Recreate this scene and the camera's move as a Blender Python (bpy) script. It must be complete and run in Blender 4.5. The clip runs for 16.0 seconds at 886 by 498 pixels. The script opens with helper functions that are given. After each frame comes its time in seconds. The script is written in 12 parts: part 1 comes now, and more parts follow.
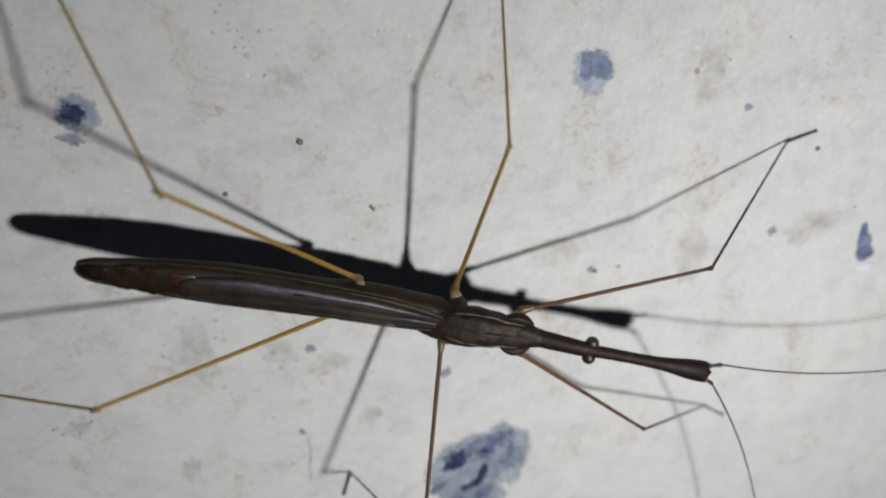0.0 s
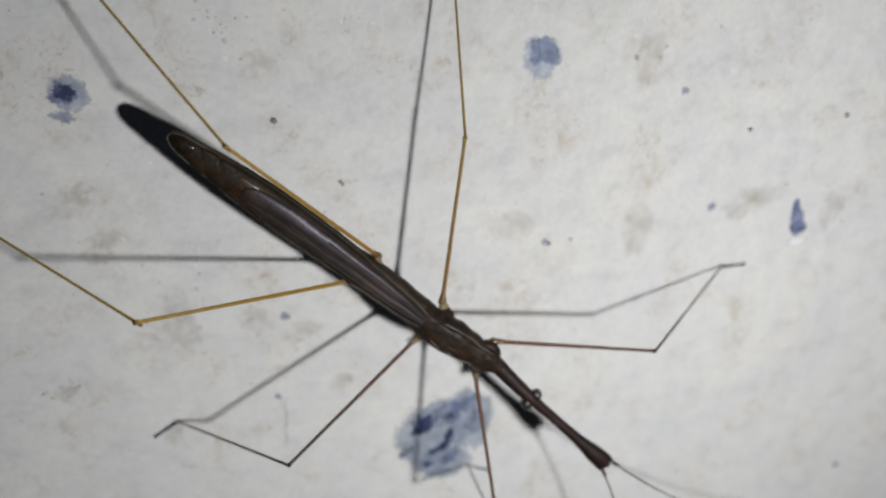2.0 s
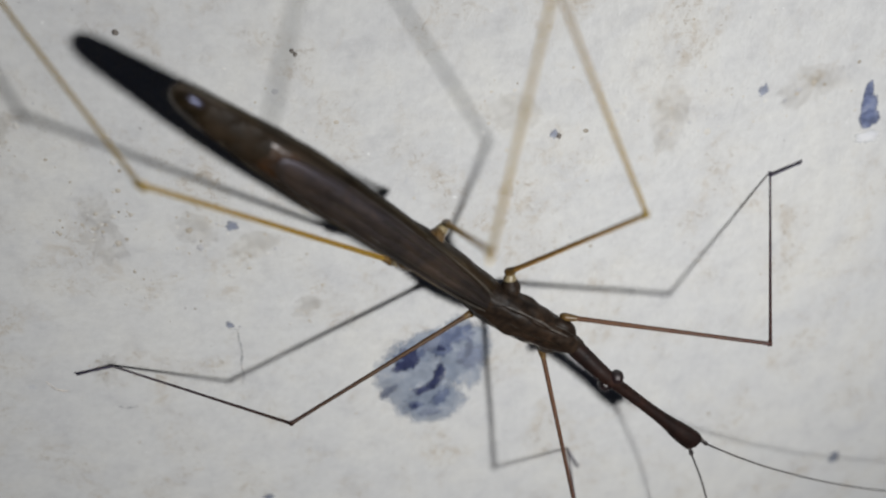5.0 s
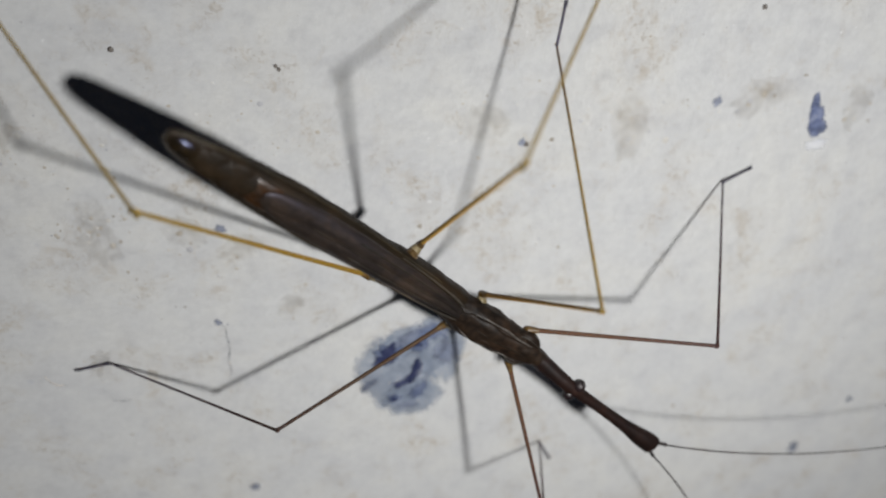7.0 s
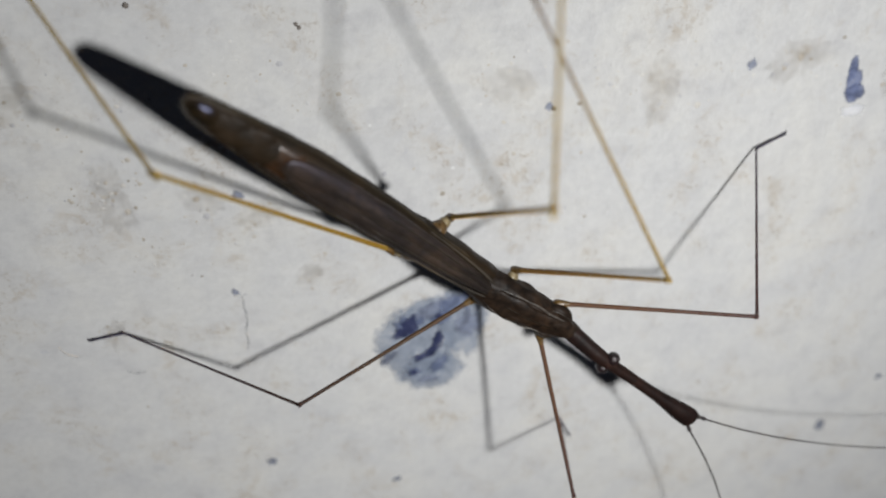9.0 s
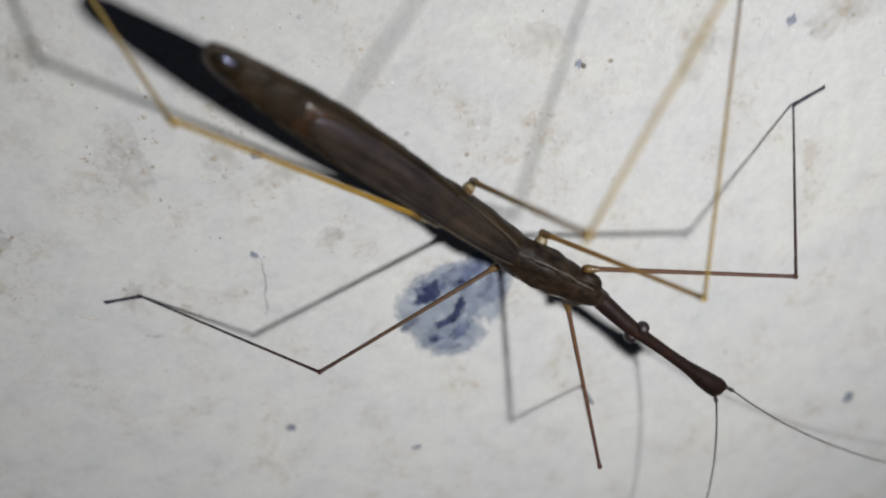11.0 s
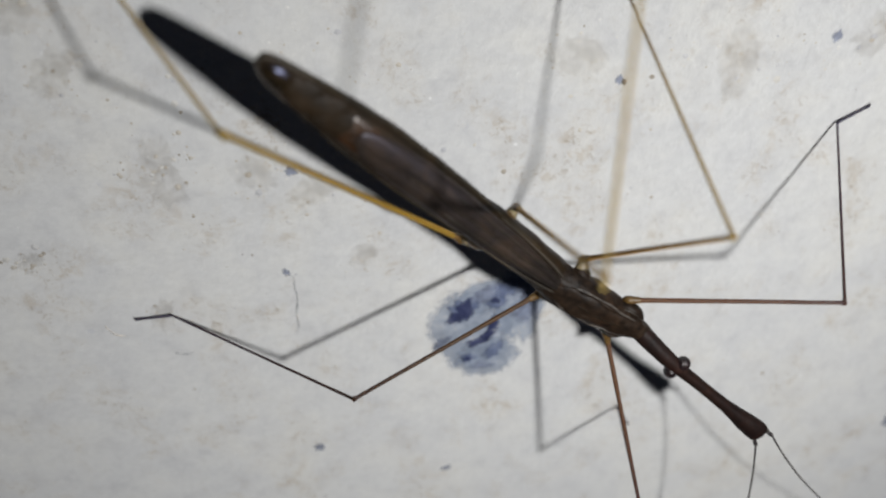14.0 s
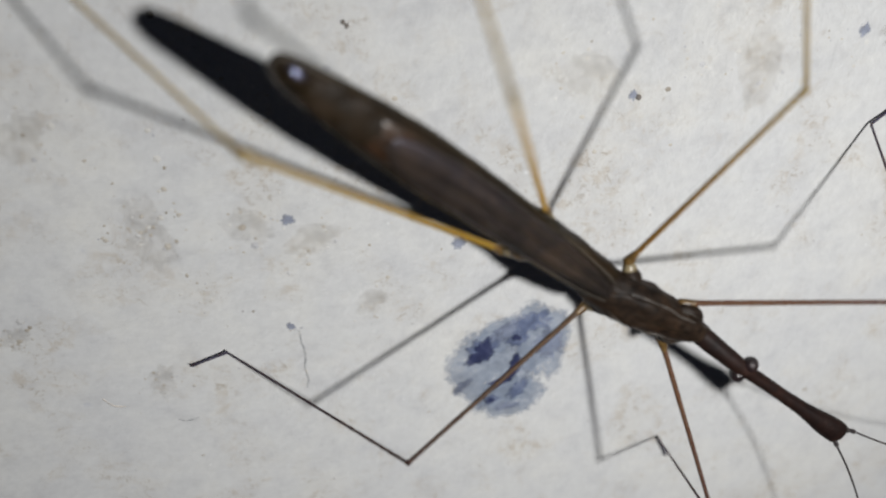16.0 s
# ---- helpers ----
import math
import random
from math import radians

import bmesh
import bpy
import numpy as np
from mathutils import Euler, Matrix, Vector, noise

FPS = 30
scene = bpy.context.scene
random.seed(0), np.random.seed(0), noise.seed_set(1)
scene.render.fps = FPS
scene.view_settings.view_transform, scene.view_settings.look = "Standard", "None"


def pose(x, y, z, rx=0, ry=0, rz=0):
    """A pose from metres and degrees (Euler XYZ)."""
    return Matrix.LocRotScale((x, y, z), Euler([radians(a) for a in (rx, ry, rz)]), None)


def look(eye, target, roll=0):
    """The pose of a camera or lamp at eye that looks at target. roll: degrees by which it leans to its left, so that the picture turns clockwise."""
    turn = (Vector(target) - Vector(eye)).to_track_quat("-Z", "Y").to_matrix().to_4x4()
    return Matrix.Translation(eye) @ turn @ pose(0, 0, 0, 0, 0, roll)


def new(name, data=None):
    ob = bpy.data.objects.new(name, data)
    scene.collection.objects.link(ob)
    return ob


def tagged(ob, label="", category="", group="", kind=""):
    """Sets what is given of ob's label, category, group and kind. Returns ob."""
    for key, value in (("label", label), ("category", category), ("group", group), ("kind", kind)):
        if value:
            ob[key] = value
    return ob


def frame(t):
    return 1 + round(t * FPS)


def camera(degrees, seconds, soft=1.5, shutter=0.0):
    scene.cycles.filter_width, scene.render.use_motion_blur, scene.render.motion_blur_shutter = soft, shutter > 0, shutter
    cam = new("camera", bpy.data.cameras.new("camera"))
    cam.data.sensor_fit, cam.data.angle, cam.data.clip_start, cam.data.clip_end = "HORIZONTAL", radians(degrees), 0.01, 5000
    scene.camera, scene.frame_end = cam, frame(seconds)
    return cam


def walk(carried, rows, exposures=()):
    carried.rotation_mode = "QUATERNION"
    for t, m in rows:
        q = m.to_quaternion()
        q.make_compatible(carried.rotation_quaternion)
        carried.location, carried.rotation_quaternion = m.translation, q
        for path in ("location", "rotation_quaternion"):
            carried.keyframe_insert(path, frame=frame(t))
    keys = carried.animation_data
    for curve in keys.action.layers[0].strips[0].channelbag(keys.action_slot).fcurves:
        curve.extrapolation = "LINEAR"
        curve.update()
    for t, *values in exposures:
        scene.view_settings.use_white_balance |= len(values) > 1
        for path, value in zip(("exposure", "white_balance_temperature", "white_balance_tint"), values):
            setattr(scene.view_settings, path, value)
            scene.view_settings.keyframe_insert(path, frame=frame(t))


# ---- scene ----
MM = 0.001


def at(x, y, z, rx=0, ry=0, rz=0):
    """A pose from millimetres and degrees."""
    return pose(x * MM, y * MM, z * MM, rx, ry, rz)


# camera, a phone held a few centimetres over the surface
cam = camera(58.5, 16.0, soft=2.1)
cam.data.dof.use_dof = True
cam.data.dof.focus_distance = 0.0272
cam.data.dof.aperture_fstop = 54.0
walk(cam, [
    (0, at(0, -0, 28, -26.6, -10.4, 0)), (0.2, at(0.449, -1.548, 29.092, -26.72, -11.319, 0.215)),
    (0.3, at(0.646, -1.756, 29.666, -27.246, -11.447, 0.242)), (0.4, at(1.394, -1.913, 30.67, -27.774, -11.927, 0.374)),
    (0.5, at(1.174, -1.762, 30.58, -25.2, -12, 0.2)), (0.7, at(1.011, -1.31, 29.52, -25.572, -11.07, -0.289)),
    (1, at(1.048, -1.491, 30.25, -25.4, -12.1, 0.1)), (1.2, at(1.35, -0.995, 31.02, -25.561, -11.832, 0.273)),
    (1.5, at(1.032, -1.419, 31.097, -25.7, -11.9, 0.4)), (1.8, at(0.661, -0.832, 31.346, -25.243, -11.818, 0.25)),
    (2, at(0.194, -0.426, 31.288, -25.6, -11.7, 0.2)), (2.2, at(0.145, -0.694, 31.733, -25.582, -11.899, 0.11)),
    (2.5, at(0.393, -0.313, 32.023, -27.6, -11.9, 0.3)), (2.8, at(0.17, -2.489, 31.202, -28.863, -11.036, -0.162)),
    (3, at(-0.76, -3.019, 30.123, -27.4, -10.4, -1)), (3.3, at(-0.313, -2.23, 30.339, -27.741, -11.209, -0.275)),
    (3.5, at(0.36, -1.434, 31.098, -27.4, -12.1, -0)), (3.8, at(0.732, -2.095, 30.923, -27.777, -11.809, -0.173)),
    (4, at(0.824, -2.784, 30.375, -29.1, -11.5, -0.3)), (4.2, at(0.471, -4.421, 28.086, -30.982, -9.861, -1.038)),
    (4.5, at(1.078, -4.849, 26.604, -29.5, -9.8, -1.2)), (4.7, at(2.436, -5.034, 26.14, -29.486, -10.39, -0.695)),
    (6.8, at(2.581, -4.342, 27.973, -29.949, -11.303, -0.153)), (7, at(2.661, -4.054, 28.029, -29.5, -11.5, -0.2)),
    (7.2, at(2.832, -3.94, 28.13, -29.847, -11.407, -0.155)), (7.5, at(2.738, -5.125, 27.903, -30.4, -11.4, -0.3)),
    (8, at(2.36, -5.047, 28.027, -30.4, -11.3, -0.3)), (8.5, at(2.352, -5.131, 27.835, -30.4, -11.1, -0.4)),
    (8.7, at(2.245, -5.095, 27.656, -30.412, -11.041, -0.351)), (10.8, at(1.946, -5.722, 26.927, -32.49, -10.019, -0.474)),
    (11, at(1.867, -5.944, 26.87, -32.3, -9.9, -0.6)), (11.5, at(1.599, -6.176, 26.353, -32.6, -9, -0.8)),
    (12, at(1.524, -5.863, 26.195, -32.3, -9.1, -0.8)), (12.5, at(1.555, -5.978, 26.249, -31.9, -9.1, -0.8)),
    (13, at(1.615, -5.822, 26.166, -32.2, -8.9, -0.7)), (13.5, at(1.321, -6.005, 26.141, -31.5, -9, -0.7)),
    (14, at(1.144, -5.992, 26.094, -31.5, -8.9, -0.8)), (14.5, at(0.969, -5.52, 25.896, -31.2, -9, -0.9)),
    (14.7, at(0.779, -5.716, 25.895, -30.486, -9.525, -0.882)), (15, at(0.552, -3.416, 26.505, -27.9, -10.3, -1.5)),
    (15.2, at(1.286, -4.199, 26.549, -29.247, -10.154, -1.638)), (15.3, at(0.756, -4.45, 25.27, -32.861, -11.149, -1.89)),
    (15.5, at(0.264, -4.853, 24.281, -30.9, -7.4, -3.9)), (16, at(1.394, -6.097, 23.742, -30.2, -10.6, -4.8)),
], exposures=[
    (0.0, -0.06), (1.0, -0.05), (1.5, 0.03), (2.0, 0.0), (2.5, -0.02), (3.0, 0.11), (3.5, -0.05), (4.0, 0.04), (4.5, 0.0), (4.7, -0.06),
    (7.0, -0.12), (7.5, -0.07), (8.5, -0.05), (11.0, 0.01), (12.0, 0.0), (13.0, -0.03), (14.0, 0.0), (14.5, -0.05), (15.0, -0.09), (15.3, -0.06), (15.5, 0.05),
    (16.0, 0.02)])

# world: dim blue fill added to lift the shadows, and the small white torch beside the phone's lens
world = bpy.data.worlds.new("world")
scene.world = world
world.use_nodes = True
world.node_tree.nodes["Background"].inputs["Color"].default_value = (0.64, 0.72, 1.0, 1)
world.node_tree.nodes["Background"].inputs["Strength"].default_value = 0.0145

torch_data = bpy.data.lights.new("torch", "AREA")
torch_data.shape = "DISK"
torch_data.size = 1.7 * MM
torch_data.energy = 0.0157
torch_data.color = (0.985, 0.99, 0.985)
torch = new("torch", torch_data)
torch.matrix_world = look((14.68 * MM, -8.72 * MM, 37.5 * MM), (14 * MM, -29.5 * MM, 0))


# ---- materials ----
def material(name):
    m = bpy.data.materials.new(name)
    m.use_nodes = True
    return m, m.node_tree.nodes, m.node_tree.links, m.node_tree.nodes["Principled BSDF"]


def coords(nodes, links, scale=1000.0, stretch=(1, 1, 1), kind="Object"):
    """Object coordinates in millimetres."""
    t = nodes.new("ShaderNodeTexCoord")
    v = nodes.new("ShaderNodeMapping")
    v.inputs["Scale"].default_value = [scale * s for s in stretch]
    links.new(t.outputs[kind], v.inputs["Vector"])
    return v.outputs["Vector"]


def noise_at(nodes, links, vec, scale, detail=4.0, rough=0.55, distort=0.0):
    n = nodes.new("ShaderNodeTexNoise")
    n.inputs["Scale"].default_value = scale
    n.inputs["Detail"].default_value = detail
    n.inputs["Roughness"].default_value = rough
    n.inputs["Distortion"].default_value = distort
    links.new(vec, n.inputs["Vector"])
    return n.outputs["Fac"]


def ramp(nodes, links, fac, stops):
    r = nodes.new("ShaderNodeValToRGB")
    while len(r.color_ramp.elements) < len(stops):
        r.color_ramp.elements.new(0.5)
    for e, (p, c) in zip(r.color_ramp.elements, stops):
        e.position = p
        e.color = (*c, 1) if len(c) == 3 else (c[0], c[0], c[0], 1)
    links.new(fac, r.inputs["Fac"])
    return r.outputs["Color"]


def mixed(nodes, links, fac, a, b, mode="MIX"):
    m = nodes.new("ShaderNodeMix")
    m.data_type = "RGBA"
    m.blend_type = mode
    if isinstance(fac, float):
        m.inputs[0].default_value = fac
    else:
        links.new(fac, m.inputs[0])
    for s, k in ((a, 6), (b, 7)):
        if isinstance(s, tuple):
            m.inputs[k].default_value = (*s, 1)
        else:
            links.new(s, m.inputs[k])
    return m.outputs[2]


def times(nodes, links, a, b):
    m = nodes.new("ShaderNodeMath")
    m.operation = "MULTIPLY"
    for s, k in ((a, 0), (b, 1)):
        if isinstance(s, float):
            m.inputs[k].default_value = s
        else:
            links.new(s, m.inputs[k])
    return m.outputs[0]


def bumped(nodes, links, shader, height, strength, distance):
    b = nodes.new("ShaderNodeBump")
    b.inputs["Strength"].default_value = strength
    b.inputs["Distance"].default_value = distance
    links.new(height, b.inputs["Height"])
    links.new(b.outputs["Normal"], shader.inputs["Normal"])
    return b


def plaster_material():
    m, n, l, p = material("whitewashed_plaster")
    v = coords(n, l)
    grain = noise_at(n, l, v, 3.4, 5, 0.6)
    clouds = noise_at(n, l, v, 0.17, 5, 0.62, 0.8)
    mottle = noise_at(n, l, v, 0.8, 5, 0.6)
    base = ramp(n, l, clouds, [(0.32, (0.685, 0.685, 0.69)), (0.5, (0.715, 0.713, 0.71)), (0.68, (0.742, 0.735, 0.718))])
    base = mixed(n, l, 0.7, base, ramp(n, l, mottle, [(0.28, (0.84, 0.84, 0.85)), (0.44, (0.95, 0.95, 0.95)), (0.6, (1.0, 1.0, 0.99)), (0.75, (1.0, 0.985, 0.96))]), "MULTIPLY")
    base = mixed(n, l, 0.5, base, ramp(n, l, grain, [(0.3, (0.89, 0.89, 0.89)), (0.6, (1.0, 1.0, 1.0))]), "MULTIPLY")
    # tan dirt crust in loose irregular flakes, thickest inside wide patches
    where = noise_at(n, l, v, 0.34, 4, 0.6, 0.5)
    patch = ramp(n, l, where, [(0.50, (0.0,)), (0.66, (1.0,))])
    flakes = ramp(n, l, noise_at(n, l, v, 1.25, 7, 0.72, 0.5), [(0.52, (0.0,)), (0.60, (1.0,))])
    specks = ramp(n, l, noise_at(n, l, v, 2.9, 5, 0.72, 0.9), [(0.565, (0.0,)), (0.615, (1.0,))])
    base = mixed(n, l, times(n, l, patch, 0.13), base, (0.60, 0.55, 0.47))
    base = mixed(n, l, times(n, l, times(n, l, patch, flakes), 0.42), base, (0.50, 0.425, 0.33))
    base = mixed(n, l, times(n, l, times(n, l, patch, specks), 0.42), base, (0.36, 0.30, 0.225))
    smear = ramp(n, l, noise_at(n, l, v, 0.7, 6, 0.68, 0.6), [(0.60, (0.0,)), (0.72, (1.0,))])
    base = mixed(n, l, times(n, l, smear, 0.24), base, (0.54, 0.49, 0.42))
    # scattered dark and bluish grains, and bright sand grains
    dots = ramp(n, l, noise_at(n, l, v, 3.3, 2, 0.5), [(0.735, (0.0,)), (0.80, (1.0,))])
    base = mixed(n, l, times(n, l, dots, 0.5), base, (0.26, 0.23, 0.22))
    blue = ramp(n, l, noise_at(n, l, v, 0.95, 5, 0.65, 0.5), [(0.67, (0.0,)), (0.76, (1.0,))])
    base = mixed(n, l, times(n, l, blue, 0.34), base, (0.42, 0.445, 0.53))
    white = ramp(n, l, noise_at(n, l, v, 2.9, 2, 0.5, 0.3), [(0.20, (1.0,)), (0.255, (0.0,))])
    base = mixed(n, l, times(n, l, white, 0.6), base, (0.93, 0.93, 0.93))
    l.new(base, p.inputs["Base Color"])
    p.inputs["Roughness"].default_value = 0.85
    p.inputs["Diffuse Roughness"].default_value = 1.0
    p.inputs["Specular IOR Level"].default_value = 0.15
    pits = ramp(n, l, noise_at(n, l, v, 1.5, 3, 0.55), [(0.50, (0.0,)), (0.62, (1.0,))])
    h = mixed(n, l, 0.86, ramp(n, l, grain, [(0.2, (0.0,)), (0.8, (1.0,))]), ramp(n, l, mottle, [(0.2, (0.0,)), (0.8, (1.0,))]))
    h = mixed(n, l, 0.22, h, pits)
    skin = ramp(n, l, noise_at(n, l, v, 0.95, 6, 0.7, 0.7), [(0.50, (0.0,)), (0.535, (0.55,)), (0.60, (0.6,)), (0.63, (1.0,))])
    h = mixed(n, l, 0.14, h, skin)
    bumped(n, l, p, h, 0.33, 0.26 * MM)
    return m


def paint_material(name, colour, cover, wear, patchy=0.62):
    """Thin dried paint wash: patchy, feathered at its rim, see-through where it has worn."""
    m, n, l, p = material(name)
    v = coords(n, l)
    g = noise_at(n, l, v, 1.3, 5, 0.7, 0.6)
    fine = noise_at(n, l, v, 4.5, 4, 0.65, 0.3)
    c = ramp(n, l, g, [(0.38, tuple(x * patchy for x in colour)), (0.5, colour), (0.62, tuple(min(1, x * (1.8 - patchy * 0.8) + 0.05) for x in colour))])
    c = mixed(n, l, 0.9 - patchy * 0.65, c, ramp(n, l, fine, [(0.38, (0.62, 0.66, 0.74)), (0.58, (1.0, 1.0, 1.0))]), "MULTIPLY")
    l.new(c, p.inputs["Base Color"])
    p.inputs["Roughness"].default_value = 0.55
    e = n.new("ShaderNodeAttribute")
    e.attribute_name = "rim"
    rim = n.new("ShaderNodeMath")
    rim.operation = "MULTIPLY_ADD"
    l.new(ramp(n, l, fine, [(0.25, (0.0,)), (0.75, (1.0,))]), rim.inputs[0])
    rim.inputs[1].default_value = 0.34
    l.new(e.outputs["Fac"], rim.inputs[2])
    a = ramp(n, l, rim.outputs[0], [(0.35, (cover,)), (0.72, (cover * 0.75,)), (1.0, (0.0,))])
    a = times(n, l, a, ramp(n, l, g, [(0.3, (1.0,)), (wear - 0.04, (0.92,)), (wear + 0.1, (0.3,))]))
    l.new(a, p.inputs["Alpha"])
    return m


def chitin(name, dark, light, rough=0.38, streak=True, gloss=0.5, grain=9.0, tint=(1.0, 1.0, 1.0), coat=0.0, coat_rough=0.12):
    """Insect cuticle with lengthwise streaks and a fine grain."""
    m, n, l, p = material(name)
    v = coords(n, l, 1000.0, (0.12, 1, 1) if streak else (1, 1, 1))
    w = coords(n, l)
    s = noise_at(n, l, v, 2.6, 5, 0.68, 0.4)
    g = noise_at(n, l, w, grain, 4, 0.65)
    c = ramp(n, l, s, [(0.32, dark), (0.5, tuple((a + b) / 2 for a, b in zip(dark, light))), (0.68, light)])
    c = mixed(n, l, 0.65, c, ramp(n, l, noise_at(n, l, w, 0.9, 4, 0.65, 0.6), [(0.36, (0.45, 0.46, 0.5)), (0.5, (0.85, 0.85, 0.85)), (0.62, (1.3, 1.15, 1.0))]), "MULTIPLY")
    c = mixed(n, l, 0.5, c, ramp(n, l, g, [(0.3, (0.45, 0.45, 0.45)), (0.7, (1.0, 1.0, 1.0))]), "MULTIPLY")
    l.new(c, p.inputs["Base Color"])
    l.new(ramp(n, l, g, [(0.3, (rough - 0.1,)), (0.7, (rough + 0.18,))]), p.inputs["Roughness"])
    p.inputs["Specular IOR Level"].default_value = gloss
    p.inputs["Specular Tint"].default_value = (*tint, 1)
    p.inputs["Coat Weight"].default_value = coat
    p.inputs["Coat Roughness"].default_value = coat_rough
    p.inputs["Coat Tint"].default_value = (*tint, 1)
    bumped(n, l, p, g, 0.5, 0.03 * MM)
    return m


def leg_material(name, base, far, length, hold=0.3, sheen=0.4):
    """Cuticle of a leg that darkens from its base to its far end."""
    m, n, l, p = material(name)
    t = n.new("ShaderNodeTexCoord")
    x = n.new("ShaderNodeSeparateXYZ")
    l.new(t.outputs["Object"], x.inputs[0])
    c = ramp(n, l, times(n, l, x.outputs["X"], 1 / (length * MM)), [(0.0, tuple(a * 0.6 for a in base)), (0.06, base), (hold, base), (0.9, tuple(a * 0.25 + b * 0.75 for a, b in zip(base, far))), (1.0, far)])
    g = noise_at(n, l, coords(n, l), 8.0, 4, 0.6)
    c = mixed(n, l, 0.4, c, ramp(n, l, g, [(0.3, (0.5, 0.5, 0.5)), (0.7, (1.0, 1.0, 1.0))]), "MULTIPLY")
    l.new(c, p.inputs["Base Color"])
    p.inputs["Roughness"].default_value = 0.55
    p.inputs["Specular IOR Level"].default_value = 0.3
    p.inputs["Subsurface Weight"].default_value = 0.35
    p.inputs["Subsurface Radius"].default_value = (1.0, 0.6, 0.25)
    p.inputs["Subsurface Scale"].default_value = 0.1 * MM
    p.inputs["Sheen Weight"].default_value = sheen
    p.inputs["Sheen Roughness"].default_value = 0.5
    p.inputs["Sheen Tint"].default_value = (*tuple(min(1.0, a * 2.8 + 0.02) for a in base), 1)
    bumped(n, l, p, g, 0.3, 0.01 * MM)
    return m


PLASTER = plaster_material()
WASH = paint_material("pale_blue_wash", (0.38, 0.44, 0.55), 0.72, 0.60, 0.84)
BLUE = paint_material("blue_paint", (0.19, 0.235, 0.38), 0.80, 0.55, 0.7)
SOLID = paint_material("solid_blue_paint", (0.20, 0.24, 0.40), 0.9, 0.62)
FLECK = paint_material("faded_blue_paint", (0.32, 0.36, 0.49), 0.6, 0.56)
BARE = paint_material("chipped_white_plaster", (0.92, 0.92, 0.94), 1.0, 0.75, 0.95)
NAVY = paint_material("dark_blue_paint", (0.040, 0.050, 0.130), 0.95, 0.66)
BODY = chitin("brown_cuticle", (0.0100, 0.0062, 0.0030), (0.027, 0.0165, 0.0075), 0.52, True, 0.18)
HEAD = chitin("red_brown_cuticle", (0.010, 0.0050, 0.0042), (0.026, 0.0115, 0.0085), 0.52, False, 0.22)
WING = chitin("wing_membrane", (0.0140, 0.0102, 0.0072), (0.047, 0.0345, 0.0240), 0.44, True, 0.33, 9.0, (0.78, 0.76, 1.0), 0.13, 0.3)
VEIN = chitin("pale_vein", (0.015, 0.0115, 0.008), (0.040, 0.031, 0.022), 0.5, True, 0.3)
FOLD = chitin("pale_wing_fold", (0.026, 0.021, 0.016), (0.080, 0.066, 0.050), 0.5, True, 0.3)
TERGITE = chitin("orange_brown_cuticle", (0.012, 0.006, 0.0025), (0.058, 0.023, 0.005), 0.34, False, 0.5, 5.0)
MARGIN = chitin("amber_margin", (0.015, 0.011, 0.005), (0.050, 0.036, 0.015), 0.45, True, 0.3)
TIP = chitin("glossy_tail_cuticle", (0.012, 0.009, 0.005), (0.034, 0.022, 0.010), 0.16, False, 0.4, 4.0, (0.55, 0.62, 1.0), 0.10)
RIM = chitin("pale_tail_membrane", (0.025, 0.021, 0.016), (0.075, 0.063, 0.05), 0.5, False)
PALE = chitin("pale_membrane", (0.04, 0.034, 0.030), (0.17, 0.15, 0.13), 0.4, False)
RING = chitin("pale_amber_membrane", (0.20, 0.15, 0.075), (0.40, 0.32, 0.18), 0.3, False)
COXA = chitin("amber_cuticle", (0.06, 0.034, 0.012), (0.19, 0.115, 0.045), 0.28, False)
KNOB = chitin("dark_amber_cuticle", (0.09, 0.05, 0.016), (0.24, 0.14, 0.04), 0.3, False)
SHIELD = chitin("purple_brown_cuticle", (0.0070, 0.0042, 0.0028), (0.040, 0.0240, 0.0145), 0.5, False, 0.2, 6.0)
EYE = chitin("compound_eye", (0.006, 0.004, 0.005), (0.026, 0.016, 0.018), 0.26, False, 0.7, 26.0)
ANTENNA = chitin("antenna_cuticle", (0.035, 0.030, 0.034), (0.09, 0.075, 0.07), 0.45, False)


# ---- mesh helpers ----
def part(name, bm, mat, parent, label=""):
    """Links a bmesh as one mesh object under a thing or a part."""
    me = bpy.data.meshes.new(name)
    bm.normal_update()
    bm.to_mesh(me)
    bm.free()
    me.materials.append(mat)
    me.polygons.foreach_set("use_smooth", [True] * len(me.polygons))
    ob = new(name, me)
    ob.parent = parent
    if label:
        tagged(ob, label)
    return ob


def smooth_stations(rows, steps=4):
    """Catmull-Rom between rows of numbers."""
    rows = [np.array(r, float) for r in rows]
    out = []
    for i in range(len(rows) - 1):
        p0, p1, p2, p3 = rows[max(i - 1, 0)], rows[i], rows[i + 1], rows[min(i + 2, len(rows) - 1)]
        for k in range(steps):
            u = k / steps
            out.append(0.5 * (2 * p1 + (p2 - p0) * u + (2 * p0 - 5 * p1 + 4 * p2 - p3) * u * u + (3 * p1 - p0 - 3 * p2 + p3) * u ** 3))
    out.append(rows[-1])
    return out


